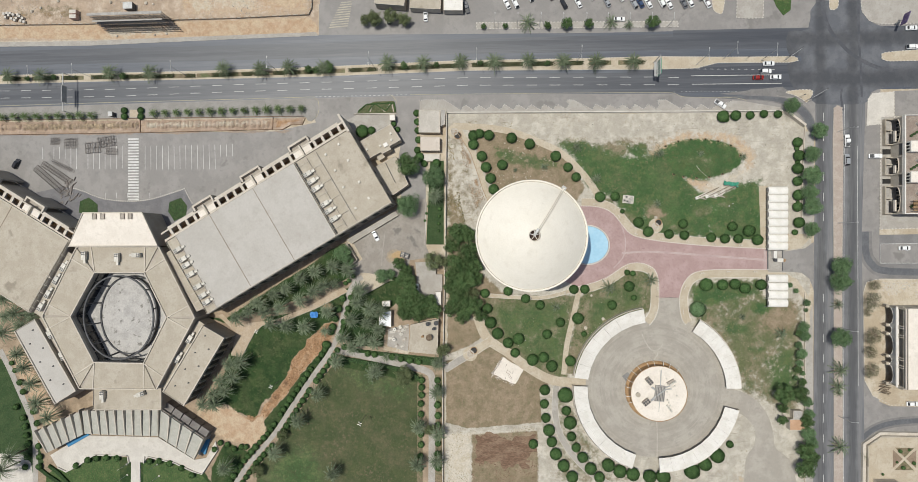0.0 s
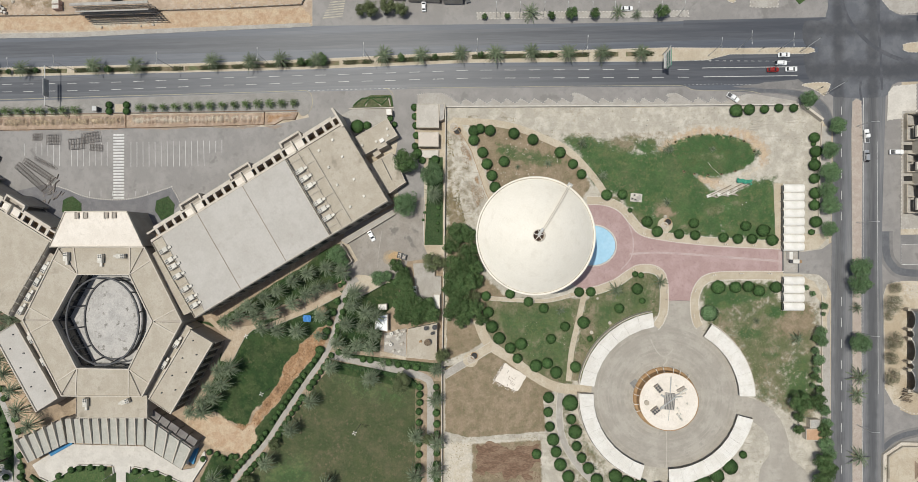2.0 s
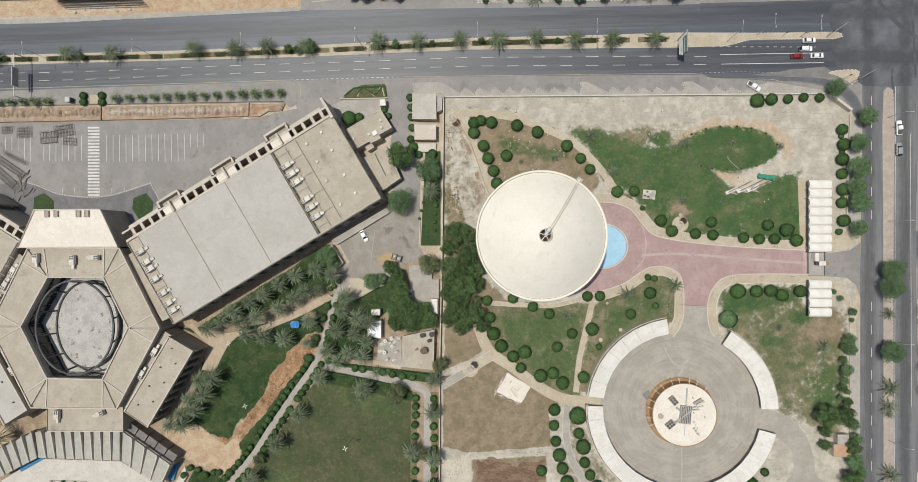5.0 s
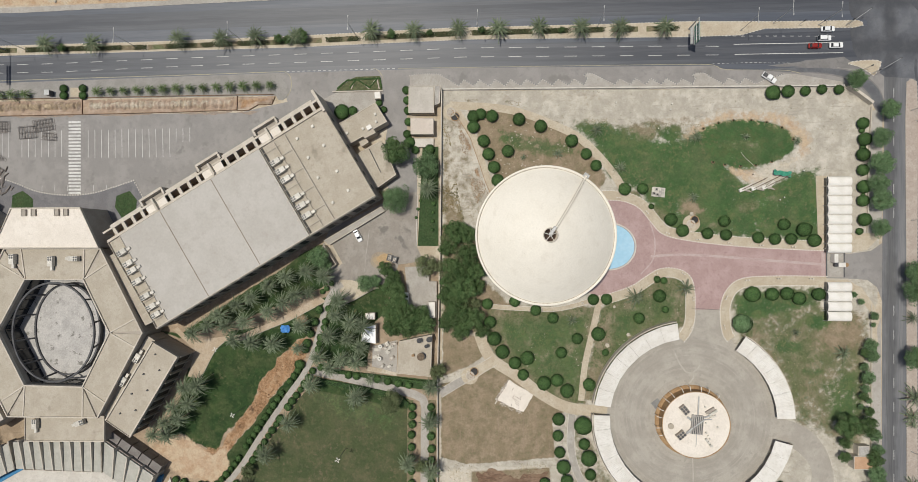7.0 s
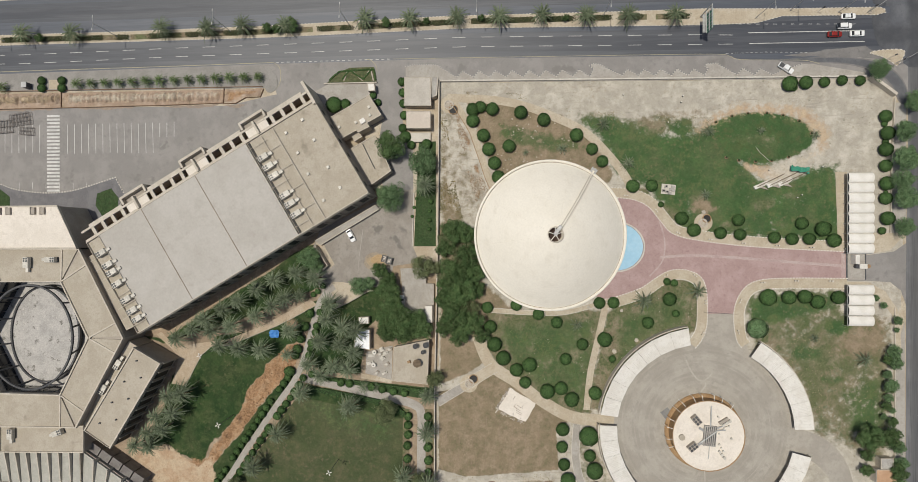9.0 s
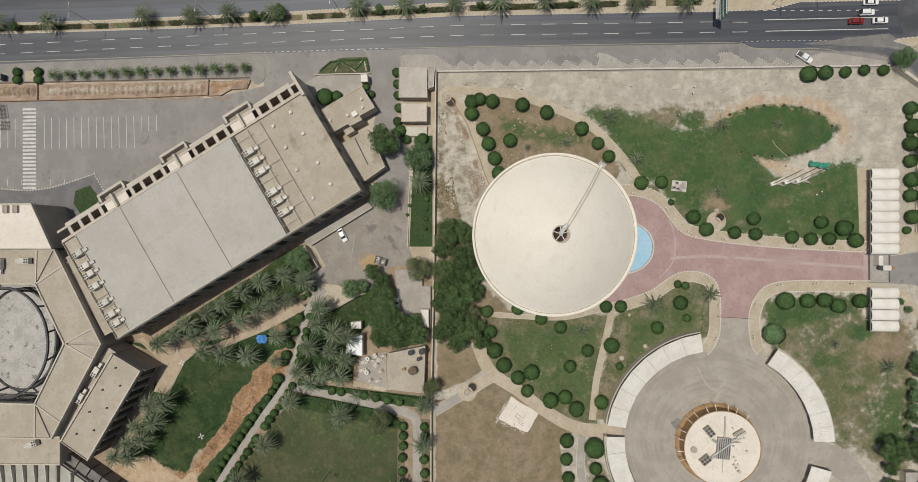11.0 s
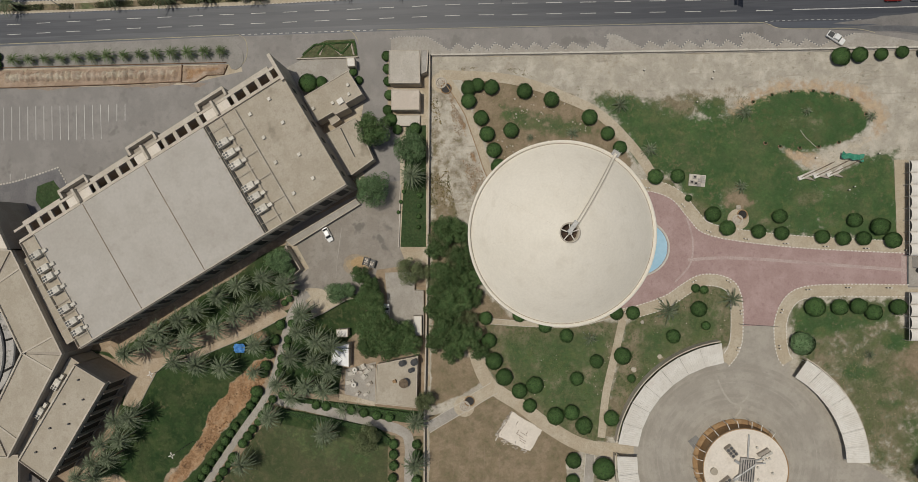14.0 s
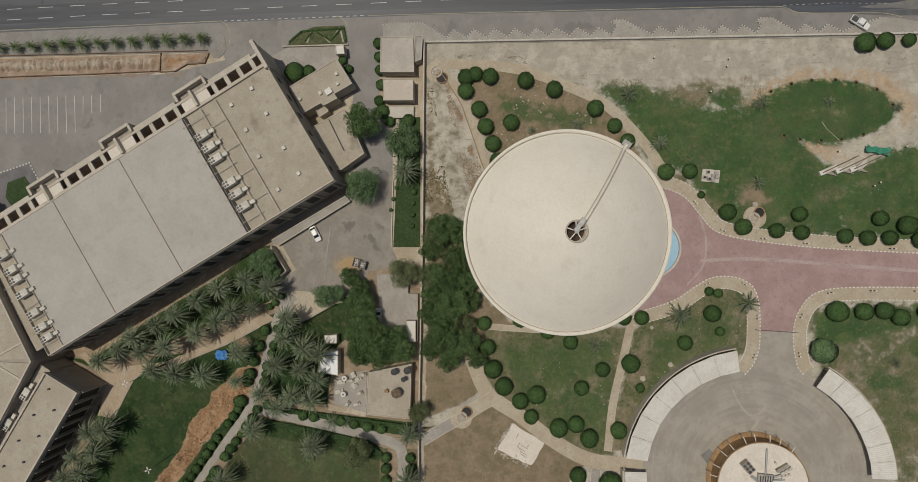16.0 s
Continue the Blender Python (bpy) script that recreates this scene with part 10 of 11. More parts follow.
    for s in (-1, 1):
        part("headlight", box(bmesh.new(), 0.14, 0.34, 0.14, end - 0.12, s * 0.6, 0.66, 0, 0.02), LAMP, ob)
        part("tail_light", box(bmesh.new(), 0.1, 0.3, 0.14, -end + 0.02, s * 0.66, 0.72, 0, 0.02), TAIL, ob)
    return ob


fleet = {}


def park(x, y, turn, paint="white", kind="saloon", z=0.05, scale=1.0):
    key = (paint, kind)
    m = pose(x, y, z, 0, 0, turn)
    if key not in fleet:
        fleet[key] = car(paint, kind)
        ob = fleet[key]
        ob.matrix_basis = m
    else:
        ob = copy_thing(fleet[key], m)
    return ob


for (x, y), c, k in zip([
    (8.5, 102.6), (12.0, 103.0), (32.8, 102.0), (39.0, 102.3), (51.2, 102.3), (62.5, 101.5), (65.2, 101.6),
    (68.6, 101.3), (74.0, 101.7), (77.2, 100.8), (83.3, 100.9), (85.9, 101.4), (93.0, 100.9), (89.6, 104.2),
    (56.9, 104.6), (44.5, 105.4), (27.1, 105.9), (18.3, 105.6),
],
                        ("white", "white", "black", "white", "silver", "silver", "blue", "white", "white", "white", "grey", "white", "white", "silver", "white", "white", "grey", "white"),
                        ("saloon", "suv", "saloon", "saloon", "saloon", "suv", "saloon", "saloon", "suv", "saloon", "saloon", "saloon", "saloon", "suv", "saloon", "saloon", "saloon", "suv")):
    park(x, y, 118, c, k)
for at, a, c, k in (((118.2, 74.7), 0, "white", "saloon"), ((117.0, 71.5), 0, "white", "suv"), ((113.9, 68.9), 0, "red", "saloon"), ((121.0, 68.9), 0, "white", "saloon"),
                    ((98.28, 57.96), -35, "white", "pickup"), ((149.89, 41.80), 92, "white", "pickup"), ((149.89, 33.98), 90, "silver", "suv"), ((161.12, 35.35), 0, "white", "pickup"),
                    ((172.75, -2.88), 0, "white", "saloon"), ((-26.89, 98.16), 92, "white", "saloon"), ((-8.99, 101.54), 105, "grey", "pickup"), ((-42.88, 97.27), 90, "black", "suv"),
                    ((-214.85, 35.35), 62, "black", "suv"), ((-48.91, 2.23), -62, "white", "saloon"), ((-30.86, -20.90), 90, "white", "saloon"), ((56.37, 94.87), 0, "white", "saloon"),
                    ((175.75, -67.41), 0, "white", "saloon"), ((175.54, 88.35), 2, "white", "saloon"), ((175.77, 80.58), 2, "white", "suv")):
    park(*at, a, c, k, 0.07)

# rubbish skips with an orange sand heap
for at in ((-36.98, -5.88), (-35.14, -6.54)):
    ob = thing("rubbish_skip", "open dark steel skip full of rubble", "skip", (*at, 0.05), -15, "rubbish skips")
    bm = box(bmesh.new(), 1.7, 2.4, 1.0, 0, 0, 0.1)
    part("bin", bm, DARK_METAL, ob)
    for s in (-1, 1):
        part("side", box(bmesh.new(), 0.12, 2.5, 0.5, s * 0.85, 0, 1.0), DARK_METAL, ob)
    k = bmesh.new()
    for i in range(14):
        box(k, 0.35, 0.3, 0.25, random.uniform(-0.6, 0.6), random.uniform(-0.9, 0.9), 1.0 + random.random() * 0.15, random.uniform(0, 90))
    part("rubble", k, RUBBLE, ob)
bm = bmesh.new()
c = Vector((-39.8, -6.4))
for k, (rx, ry, tone) in enumerate(((4.9, 3.3, (0.325, 0.27, 0.205)), (4.0, 2.5, (0.38, 0.295, 0.195)), (3.0, 1.5, (0.45, 0.315, 0.175)))):
    bm = prism(bmesh.new(), ragged([(c.x + 0.3 * k + rx * math.cos(a), c.y + 0.35 * k - 0.7 + ry * math.sin(a)) for a in [i * 0.524 for i in range(12)]], 0.8, 77 + k, 0.6), 0, 0.06 + 0.006 * k)
    structure("spilt_sand_%d" % (k + 1), bm, material("orange_sand", tone, tuple(v * 0.88 for v in tone), 0.3, fine=3, fine_amount=0.15), "spilt orange sand on the asphalt", "ground")

# ---- street furniture ----
def lamp_post(at, turn, h=9.5, arms=1, label="slim grey steel street lamp"):
    ob = thing("street_lamp", label, "street lamp", (*at, 0.1), turn, "street lamps")
    part("pole", tube(bmesh.new(), 0.11, h, 0, 0, 0, 0.07, 8), METAL, ob)
    part("base", tube(bmesh.new(), 0.25, 0.35, n=10), CONCRETE, ob)
    for s in ((1,) if arms == 1 else (1, -1)):
        part("arm", rod(bmesh.new(), (0, 0, h - 0.05), (s * 1.9, 0, h + 0.25), 0.06), METAL, ob)
        part("head", box(bmesh.new(), 0.8, 0.3, 0.16, s * 2.2, 0, h + 0.2, 0, 0.04), METAL, ob)
    return ob


POST = lamp_post((3.20, 93.15), 90, 8.0)
for at in [
    (12.8, 92.9), (22.4, 92.7), (31.7, 92.5), (41.2, 92.3), (49.9, 92.1), (59.0, 91.8), (67.9, 91.6),
    (76.7, 91.4),
]:
    copy_thing(POST, pose(*at, 0.1, 0, 0, 90))
TWIN = lamp_post((100.04, 77.48), 90, 12.0, 2, "tall twin-armed steel street lamp")
for at in [
    (-198.7, 73.5), (-178.6, 74.0), (-134.7, 74.3), (-92.7, 75.3), (-49.5, 76.3), (-4.4, 77.0), (38.4, 77.2),
    (88.9, 75.2), (115.4, 76.4),
]:
    copy_thing(TWIN, pose(*at, 0.15, 0, 0, 88))
for at in [
    (146.6, 45.9), (146.6, 7.6), (146.6, -36.3), (146.6, -73.1), (146.6, -109.8),
]:
    copy_thing(POST, pose(*at, 0.15, 0, 0, 0))


def sign_gantry(at, span, label):
    ob = thing("sign_gantry", label, "road sign", (*at, 0.1), 0, "overhead road signs")
    part("post", tube(bmesh.new(), 0.24, 9.4, 0, 0, 0, 0.18, 10), METAL, ob)
    for z in (9.2, 7.0, 4.9):
        part("beam", rod(bmesh.new(), (0, 0, z), (0, -span, z), 0.15, 8), METAL, ob)
    part("panel", box(bmesh.new(), 0.15, span * 0.86, 4.6, 0.3, -span * 0.56, 4.6, 0, 0.03), GREEN_NET, ob, "green direction panel")
    for k in range(7):
        part("panel_rib", box(bmesh.new(), 0.1, 0.16, 4.5, 0.14, -span * (0.17 + 0.13 * k), 4.65), METAL, ob)
    for k in range(5):
        part("brace", rod(bmesh.new(), (-0.9, -span * (0.2 + 0.18 * k), 4.9), (0.1, -span * (0.2 + 0.18 * k), 9.0), 0.06, 5), METAL, ob)
    part("catwalk", box(bmesh.new(), 0.9, span * 0.8, 0.08, -0.7, -span * 0.56, 4.7), METAL, ob)
    return ob


sign_gantry((70.82, 76.06), 7.5, "overhead green road sign on a steel arm")
g = thing("sign_bridge", "grey steel sign bridge across the carriageway", "road sign", (*(-187.48, 74.41), 0.1))
L_b = (Vector((-187.48, 74.41)) - Vector((-187.48, 57.61))).length
part("post", tube(bmesh.new(), 0.18, 6.5, 0, 0, 0, n=10), METAL, g)
part("post", tube(bmesh.new(), 0.18, 6.5, 0, -L_b, 0, n=10), METAL, g)
part("beam", rod(bmesh.new(), (0, 0, 6.5), (0, -L_b, 6.5), 0.18, 8), METAL, g)
part("panel", box(bmesh.new(), 0.3, 7.4, 2.8, 0, -L_b * 0.55, 4.6, 0, 0.04), METAL, g, "blue-grey direction panel")
part("catwalk", box(bmesh.new(), 0.8, 7.4, 0.1, -0.7, -L_b * 0.55, 4.5), METAL, g)
hut = thing("bus_kiosk", "small grey kiosk on the paved verge", "kiosk", (*(-168.89, 57.09), 0.15), 0)
part("body", box(bmesh.new(), 1.8, 1.8, 2.3, 0, 0, 0, 0, 0.05), DARK_METAL, hut)
part("roof", box(bmesh.new(), 2.0, 2.0, 0.15, 0, 0, 2.3), METAL, hut)
b = thing("billboard", "dark poster board on a steel post", "billboard", (*(169.12, 90.25), 0.15), 70)
part("post", tube(bmesh.new(), 0.2, 4.5, n=10), METAL, b)
part("panel", box(bmesh.new(), 5.0, 0.3, 3.2, 0, 0, 4.2, 0, 0.04), material("poster", (0.08, 0.06, 0.14), (0.16, 0.12, 0.2), 0.1), b, "dark purple poster panel")
for at in [
    (108.7, 76.6), (115.4, 76.4), (125.0, 76.7), (131.0, 60.6), (133.6, 59.1), (147.8, 42.2),
]:
    s = thing("traffic_signal", "dark traffic signal on a thin post", "traffic signal", (*at, 0.15), 0, "traffic signals")
    part("post", tube(bmesh.new(), 0.07, 3.6, n=8), METAL, s)
    part("head", box(bmesh.new(), 0.35, 0.35, 1.0, 0, 0, 3.2, 0, 0.04), DARK_METAL, s)
for at, e in (((124.53, 76.01), (4.5, 3.2)), ((133.58, 59.10), (5.0, 3.0))):
    s = thing("signal_mast", "curved steel signal mast over the junction", "traffic signal", (*at, 0.15), 0, "signal masts")
    part("post", tube(bmesh.new(), 0.12, 5.8, n=8), METAL, s)
    part("arm", rod(bmesh.new(), (0, 0, 5.8), (*e, 6.2), 0.09), METAL, s)
    part("head", box(bmesh.new(), 0.35, 0.35, 1.0, *e, 5.4, 0, 0.04), DARK_METAL, s)


def flood_mast(at, h=10.5):
    ob = thing("floodlight_mast", "slim mast with four white lamp heads on the lawn", "floodlight", (*at, 0.05), 0, "floodlight masts")
    part("pole", tube(bmesh.new(), 0.1, h, 0, 0, 0, 0.06, 8), DARK_METAL, ob)
    for a in (20, 110, 200, 290):
        d = Vector((math.cos(radians(a)), math.sin(radians(a))))
        part("lamp_head", box(bmesh.new(), 0.75, 0.32, 0.2, d.x * 0.6, d.y * 0.6, h, a, 0.04), WHITE_METAL, ob)
    return ob


M = flood_mast((-91.7, -61.8))
copy_thing(M, pose(*(-53.57, -76.80), 0.05))
copy_thing(M, pose(*(-98.09, -38.42), 0.05))

# bollard lights along the drive pavements
bol = thing("bollard_light", "low dark bollard light with a white cap", "bollard", (0, 0, 0.2), 0, "bollard lights")
part("post", tube(bmesh.new(), 0.13, 0.9, n=10), DARK_METAL, bol)
part("cap", tube(bmesh.new(), 0.2, 0.12, 0, 0, 0.9, n=10), WHITE_METAL, bol)
k = 0
for line in (DRIVE_N, DRIVE_S, DRIVE_W):
    for p, a in walk_line(line, 11.0, 5.0):
        for e in (0.0, 0.9):
            q = p + Vector((-math.sin(a), math.cos(a))) * 0.9 + Vector((math.cos(a), math.sin(a))) * e
            m = pose(q.x, q.y, 0.2)
            if k:
                copy_thing(bol, m)
            else:
                bol.matrix_basis = m
            k += 1
for at in [
    (64.8, 49.3), (64.3, 47.3), (60.0, 40.5), (103.4, 15.7), (93.0, 24.0), (110.0, 25.0), (101.9, 14.8),
    (45.1, 50.1),
]:
    copy_thing(bol, pose(*at, 0.07))
# lifting barrier at the neck of the plaza
bar = thing("road_barrier", "thin dark lifting barrier across the drive", "barrier", (*(71.96, -23.61), 0.1))
part("post", tube(bmesh.new(), 0.1, 1.0, n=8), DARK_METAL, bar)
part("boom", rod(bmesh.new(), (0, 0, 0.95), (10.5, -0.6, 0.95), 0.05, 6), DARK_METAL, bar)


def planter(at, r, h, label, dx=1, dy=1):
    ob = thing("round_planter", label, "planter", (*at, 0.05), 0, "round stone planters")
    part("wall", lathe(bmesh.new(), [(r, 0), (r, h), (r - 0.35, h), (r - 0.35, h - 0.3)], 32), STONE, ob)
    part("fill", tube(bmesh.new(), r - 0.3, 0.3, 0, 0, h - 0.6, n=32), RUBBLE, ob)
    bmx = bmesh.new()
    for i in range(16):
        t = random.uniform(0, 6.28)
        q = random.uniform(0, r - 0.7)
        made = bmesh.ops.create_icosphere(bmx, subdivisions=1, radius=random.uniform(0.18, 0.4), matrix=pose(q * math.cos(t), q * math.sin(t), h - 0.3))
    part("stone_fill", bmx, BOULDER, ob, "loose pale stones")
    # shaft beside the stones, ringed by a low kerb
    part("shaft_kerb", lathe(bmesh.new(), [(r * 0.98, 0), (r * 0.98, 0.35), (r * 0.98 - 0.25, 0.35), (r * 0.98 - 0.25, 0.1)], 32, pose(dx * r * 0.9, dy * r, 0.1)), BROWN_WALL, ob)
    # Flat black disc; the shade down the shaft is put into its colour.
    part("shaft", tube(bmesh.new(), r * 0.98 - 0.2, 0.04, dx * r * 0.9, dy * r, 0.12, n=32), BLACK, ob, "flat black disc painting the dark of the shaft")
    return ob


planter((-7.3, -49.1), 1.6, 0.5, "round stone planter filled with pale stones")
planter((71.5, 6.4), 1.5, 0.5, "round stone planter on tan paving")
planter((-14.4, 47.7), 1.7, 0.5, "round stone planter at the garden corner", 1, -1)
for at, r in (((71.8, 6.6), 3.0), ((-14.4, 47.9), 3.0)):
    structure("planter_paving_%d" % (2 if at[0] > 0 else 3), tube(bmesh.new(), r, 0.14, *at, 0, n=32), TAN_PAVE, "round tan paving about a planter", "pavement")

# broken concrete slab on the brown plot
slab = thing("concrete_slab", "broken white concrete slab with rubble edges", "slab", kind="")
q = [
    (6.9, -50.4), (15.7, -55.7), (12.1, -62.0), (2.4, -57.9),
]
part("slab", prism(bmesh.new(), ragged(q, 0.35, 5, 0.5), 0, 0.3), ROOF_CREAM, slab)
k = bmesh.new()
for i in range(120):
    a, b = random.random(), random.random()
    p = Vector(q[0]).lerp(Vector(q[1]), a).lerp(Vector(q[3]).lerp(Vector(q[2]), a), 0.85 + 0.3 * b) if i % 2 else Vector(q[0]).lerp(Vector(q[3]), a) - Vector((0.9 * b, 0.2))
    box(k, random.uniform(0.2, 1.2), random.uniform(0.1, 0.35), random.uniform(0.1, 0.3), p.x, p.y, 0.05, random.uniform(0, 180))
part("rubble", k, RUBBLE, slab, "broken slab pieces")
for i in range(7):
    a, b = random.uniform(0.1, 0.7), random.uniform(0.1, 0.8)
    p = Vector(q[0]).lerp(Vector(q[1]), a).lerp(Vector(q[3]).lerp(Vector(q[2]), a), b)
    d = (Vector(q[1]) - Vector(q[0])).normalized() * random.uniform(1.5, 3.2)
    if i % 3 == 0:
        d = Vector((-d.y, d.x)) * 0.6
    part("crack", rod(bmesh.new(), (p.x, p.y, 0.3), (p.x + d.x, p.y + d.y, 0.3), 0.07, 5), DARK_EARTH, slab, "dark crack with rusty steel")
base = thing("fountain_base", "square pale stone base with open boxes", "base", (*(60.18, 17.84), 0.07), -6)
part("slab", box(bmesh.new(), 4.6, 3.4, 0.35), PALE_CONCRETE, base)
for x, y in ((-0.9, 0.9), (-0.4, -0.9), (1.3, 0.9), (1.5, -0.2), (-1.6, -0.6), (0.6, 0.1), (0.5, -1.2)):
    part("box_wall", box(bmesh.new(), 1.0, 0.9, 0.45, x, y, 0.35), CONCRETE, base)
    part("box_well", box(bmesh.new(), 0.6, 0.5, 0.03, x, y, 0.81), BLACK if x < 0 else CONCRETE, base)

# fallen shade frames with green netting
fr = thing("shade_frame", "collapsed white shade frame with torn green netting", "shade frame", (*(94.53, 20.81), 0.1), 12)
for i, (x, y) in enumerate(((-6.0, -1.2), (-1.8, -1.6), (1.8, -2.0))):
    part("beam", rod(bmesh.new(), (x, y, 0.9), (x + 9.0, y + 2.4, 1.9), 0.12, 6), BARK, fr)
    part("foot", box(bmesh.new(), 1.5, 1.2, 0.7, x, y, 0, 10, 0.05), WHITE_METAL, fr)
    part("slab", box(bmesh.new(), 3.4, 1.3, 0.25, x + 2.6, y + 0.5, 0.05, 12 + 9 * i, 0.03), PALE_CONCRETE, fr)
    part("torn_sheet", prism(bmesh.new(), [(x + 0.8, y - 0.4), (x + 3.6, y - 1.7), (x + 2.4, y - 0.3)], 0.1, 0.5), DARK_WALL, fr, "dark torn shade cloth")
    part("leg", rod(bmesh.new(), (x + 8.8, y + 2.3, 0), (x + 8.8, y + 2.3, 1.9), 0.08, 6), STONE, fr)
bm = bmesh.new()
bmesh.ops.create_grid(bm, x_segments=14, y_segments=8, size=1, matrix=pose(8.6, 1.6, 1.2, 0, 0, -22) @ Matrix.Diagonal((3.0, 0.8, 1, 1)))
for v in bm.verts:
    v.co.z += 0.5 * noise.noise(v.co * 0.9)
    v.co.y += 0.7 * noise.noise((v.co.x * 0.5, 3, v.co.y))
part("netting", bm, GREEN_NET, fr, "torn dark green netting")

# blue tarpaulin among the palms
tp = thing("tarpaulin", "crumpled blue tarpaulin below the palms", "tarpaulin", (*(-76.21, -32.46), 0.05))
bm = bmesh.new()
bmesh.ops.create_grid(bm, x_segments=10, y_segments=10, size=1.6)
for v in bm.verts:
    v.co = Vector((v.co.x * (1 + 0.3 * noise.noise((v.co.y, 1, 0))), v.co.y * 0.85, 1.5 + 0.7 * noise.noise(v.co * 1.1)))
part("sheet", bm, BLUE, tp)
for x, y in ((-1.2, -1), (1.2, -1), (1.2, 1), (-1.2, 1)):
    part("pole", rod(bmesh.new(), (x, y, 0), (x, y, 1.3), 0.04), BARK, tp)

# terrace tables and pots on the small house
for (x, y), r in zip([
    (-24.9, -41.3), (-25.5, -35.5), (-21.9, -35.1), (-22.9, -37.5),
], (1.4, 0.9, 1.0, 0.7)):
    u = thing("thatched_parasol", "round brown thatched parasol on the terrace", "parasol", (x, y, 3.2), 0, "terrace parasols")
    part("canopy", tube(bmesh.new(), r, 0.5, 0, 0, 1.9, 0.15, 24), BARK if r > 1 else DARK_METAL, u)
    part("pole", tube(bmesh.new(), 0.05, 2.0, n=6), METAL, u)
t = thing("terrace_bench", "small brown bench on the terrace", "bench", (*(-27.97, -41.20), 3.2), 20)
part("seat", box(bmesh.new(), 1.0, 0.8, 0.5, 0, 0, 0, 0, 0.05), BROWN_WALL, t)
part("backrest", box(bmesh.new(), 0.3, 1.0, 0.9, 0.45, 0, 0), BROWN_WALL, t)
# yard clutter
for i, (x, y) in enumerate([
    (-40.7, -43.0), (-41.6, -39.7), (-38.7, -39.3), (-36.7, -38.9), (-36.2, -42.9), (-37.7, -40.6),
    (-40.4, -38.5), (-42.1, -42.4), (-39.7, -46.0), (-37.0, -45.9), (-35.3, -37.6), (-38.0, -37.6),
]):
    c_ = thing("crate" if i % 6 else "water_tank", ("stacked pale crates in the yard" if i % 6 else "white plastic water tank in the yard"), "crate" if i % 6 else "tank", (x, y, 0.12), random.uniform(0, 60), "yard clutter")
    if i % 6:
        part("lower_crate", box(bmesh.new(), random.uniform(1.2, 2.6), random.uniform(0.8, 1.5), 0.6, 0, 0, 0, 0, 0.04), AC_WHITE if i % 2 else RUBBLE, c_)
        part("upper_crate", box(bmesh.new(), 0.9, 0.7, 0.5, 0.2, 0.1, 0.6, 15, 0.04), PALE_CONCRETE, c_)
    else:
        part("tank", tube(bmesh.new(), 0.75, 1.4, n=18), WHITE_METAL, c_)
        part("lid", tube(bmesh.new(), 0.25, 0.15, 0, 0, 1.4, n=12), DARK_METAL, c_)

# welded steel frames stored on the car park
def frame_stack(at, turn, lx, ly, nx, ny, label):
    ob = thing("steel_frames", label, "steel frame", (*at, 0.05), turn, "stored steel frames")
    for k in range(3):
        dx, dy, z = random.uniform(-0.8, 0.8), random.uniform(-0.5, 0.5), 0.15 + 0.25 * k
        bm = bmesh.new()
        for i in range(nx + 1):
            rod(bm, (lx * i / nx + dx, dy, z), (lx * i / nx + dx, ly + dy, z), 0.05, 4)
        for j in range(ny + 1):
            rod(bm, (dx, ly * j / ny + dy, z), (lx + dx, ly * j / ny + dy, z), 0.05, 4)
        part("frame", bm, RUST, ob)
    return ob


RUST = material("rusty_steel", (0.17, 0.15, 0.135), (0.22, 0.19, 0.17), 0.2, rough=0.7)
frame_stack((-191.94, 42.73), 0, 5.5, 4.0, 5, 3, "stacked rusty steel frames on asphalt")
frame_stack((-198.65, 44.40), 0, 4.0, 2.6, 4, 2, "stacked rusty steel frames on asphalt")
frame_stack((-181.35, 39.96), 4, 7.0, 4.5, 6, 2, "stacked rusty steel frames on asphalt")
frame_stack((-175.25, 42.56), 8, 7.5, 4.2, 6, 3, "stacked rusty steel frames on asphalt")
frame_stack((-173.04, 39.88), -4, 5.5, 2.6, 4, 2, "stacked rusty steel frames on asphalt")
frame_stack((-206.51, 32.17), -40, 17.0, 3.2, 14, 2, "long rusty steel truss frames on asphalt")
frame_stack((-203.70, 34.29), -33, 16.0, 2.6, 14, 2, "long rusty steel truss frames on asphalt")
frame_stack((-197.53, 35.84), -25, 10.0, 1.0, 8, 1, "long rusty steel truss frames on asphalt")
bm = bmesh.new()
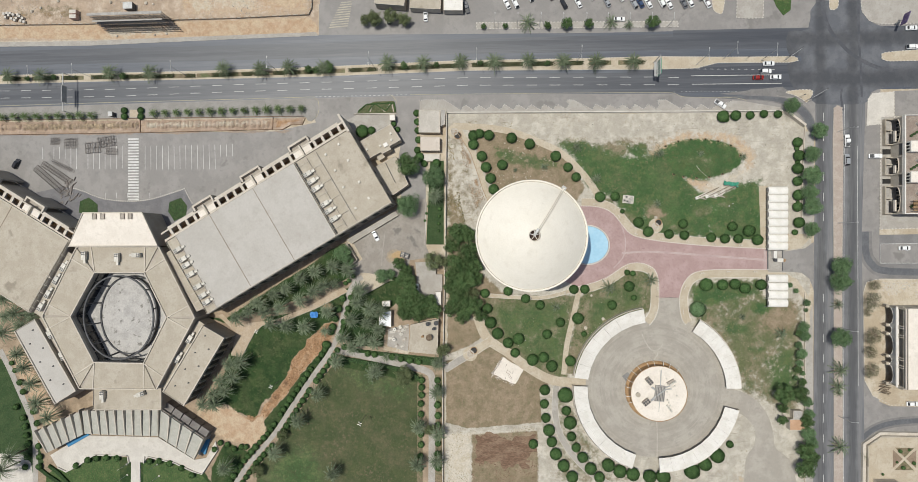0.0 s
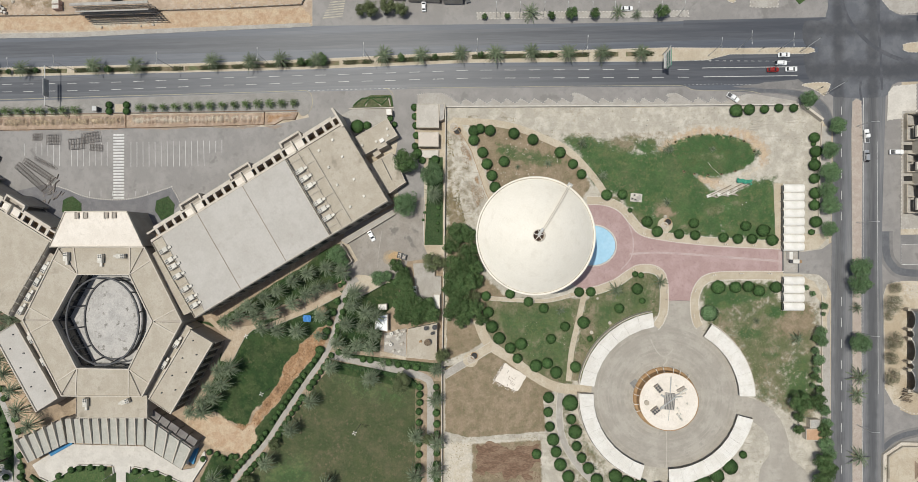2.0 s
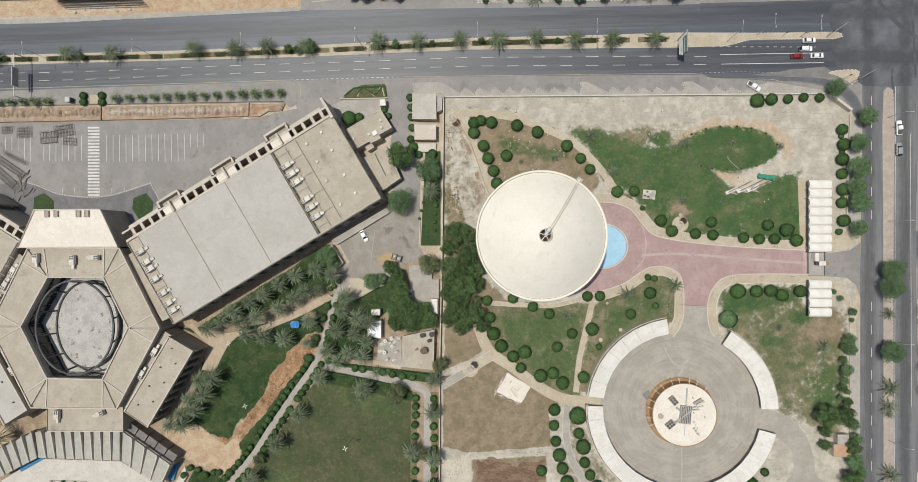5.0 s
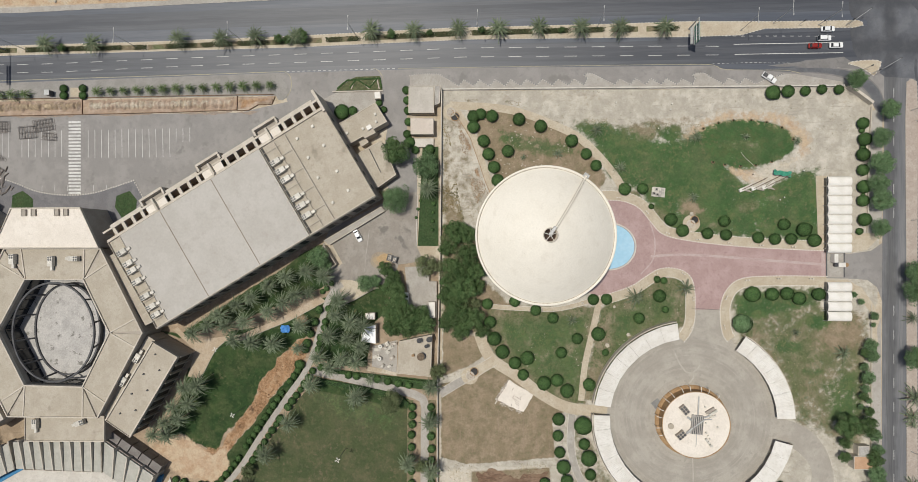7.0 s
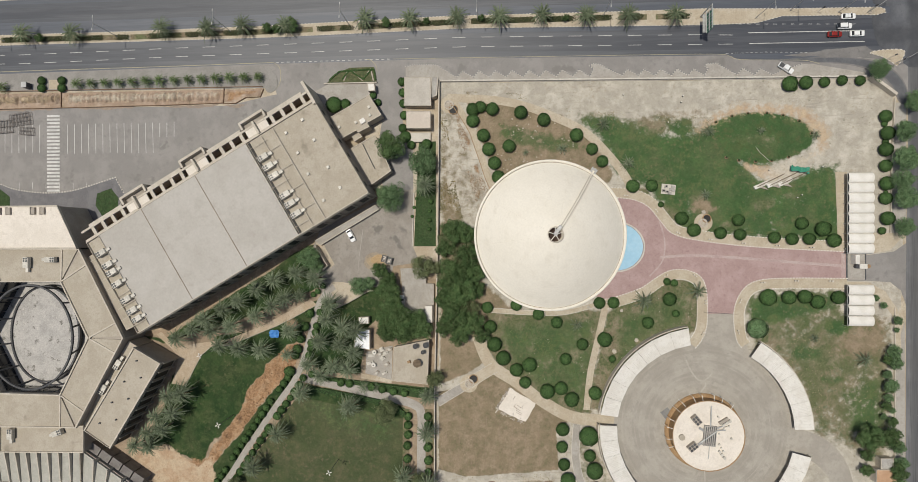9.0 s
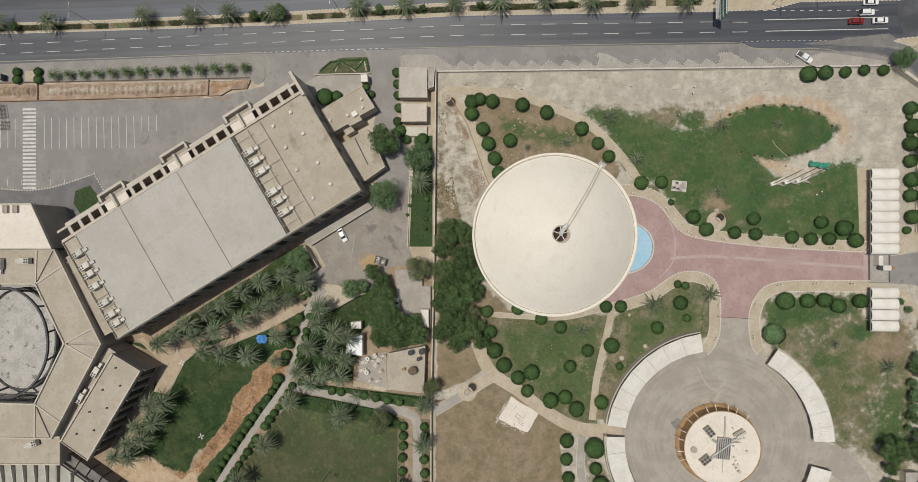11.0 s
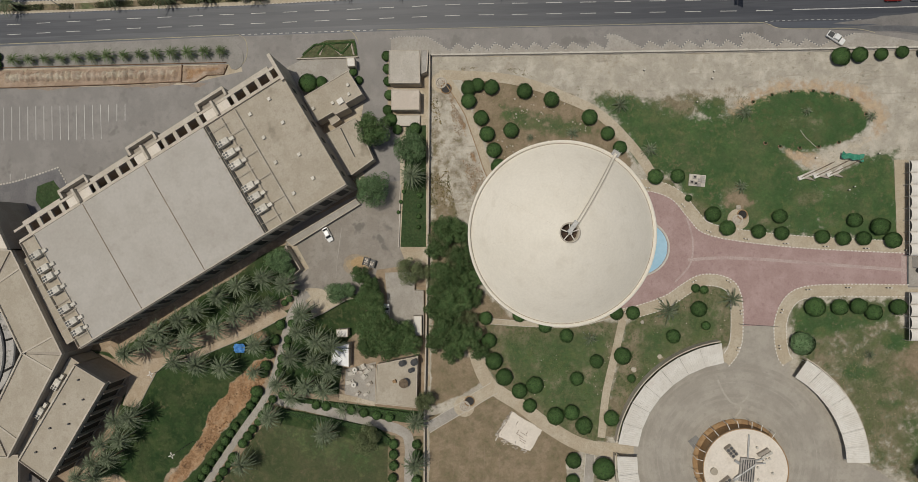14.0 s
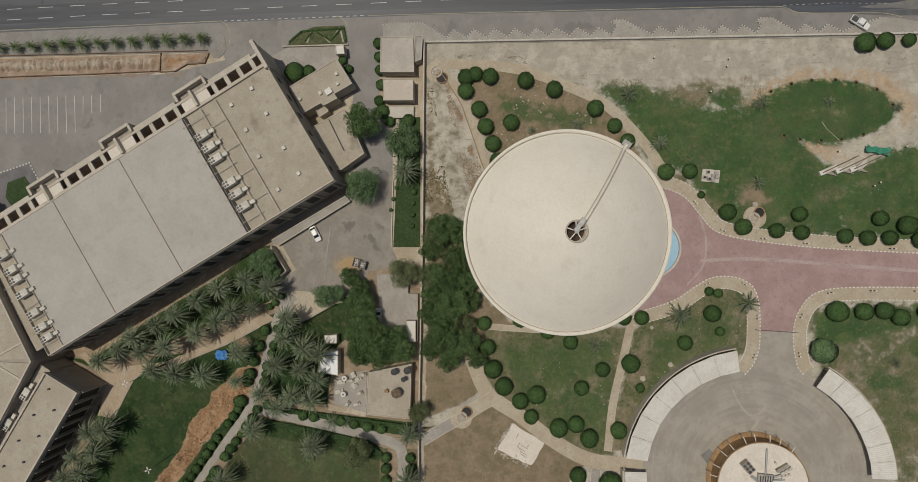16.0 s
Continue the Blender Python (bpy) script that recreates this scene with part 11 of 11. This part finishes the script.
for i in range(60):
    p = Vector((-191.94, 21.92)).lerp(Vector((-187.47, 25.09)), random.random()) + Vector((random.uniform(-3, 3), random.uniform(-5, 4)))
    box(bm, random.uniform(0.4, 2.2), random.uniform(0.15, 0.5), random.uniform(0.15, 0.6), p.x, p.y, 0.05, random.uniform(20, 80))
tagged(mesh_object("scrap_heap", bm, RUST), "heap of dark steel scrap on asphalt", "scrap", kind="stuff")

# building plot stores
for i in range(14):
    p = Vector((-220.62, 103.21)).lerp(Vector((-211.02, 101.37)), i / 13) + Vector((0, random.uniform(-1.5, 1.5)))
    ob = thing("block_pallet", "pallet of grey concrete blocks on sand", "pallet", (p.x, p.y, 0.06), random.uniform(-8, 8), "block pallets")
    part("blocks", box(bmesh.new(), 1.1, 1.1, 1.0, 0, 0, 0.15, 0, 0.03), PALE_CONCRETE, ob)
    part("pallet", box(bmesh.new(), 1.2, 1.2, 0.15), BARK, ob)
for at in ((-186.65, 103.44), (-186.65, 101.31)):
    ob = thing("site_container", "pinkish steel site container", "container", (*at, 0.06), 0, "site containers")
    part("body", box(bmesh.new(), 3.2, 1.8, 2.2, 0, 0, 0.1, 0, 0.05), material("container_paint", (0.45, 0.3, 0.25), (0.5, 0.36, 0.3), 0.3), ob)
    part("roof", box(bmesh.new(), 3.0, 1.6, 0.08, 0, 0, 2.3), PALE_CONCRETE, ob)
ob = thing("site_cabin", "open steel site cabin beside the shed", "cabin", (*(-160.63, 105.45), 0.06))
part("body", box(bmesh.new(), 4.2, 2.8, 2.6, 0, 0, 0, 0, 0.05), DARK_METAL, ob)
part("roof", box(bmesh.new(), 4.4, 3.0, 0.15, 0, 0, 2.6), METAL, ob)
for i, (x, y) in enumerate([
    (-195.3, 109.3), (-170.3, 108.1), (-150.5, 106.8), (-153.8, 107.4), (-207.9, 105.0), (-203.7, 106.5),
    (-149.7, 93.0), (-163.4, 93.9), (-167.5, 92.9), (-144.2, 93.4), (33.4, -22.2), (44.6, -23.4),
    (49.6, -33.4), (71.8, 10.0), (42.2, -37.3), (18.4, -24.8),
]):
    bm = bmesh.new()
    blob(bm, random.uniform(0.4, 0.8), 0.7, 0.35, i, 0.3)
    tagged(mesh_object("boulder", bm, BOULDER), "pale weathered boulder on bare soil", "boulder", "garden boulders").location = (x, y, -0.1)
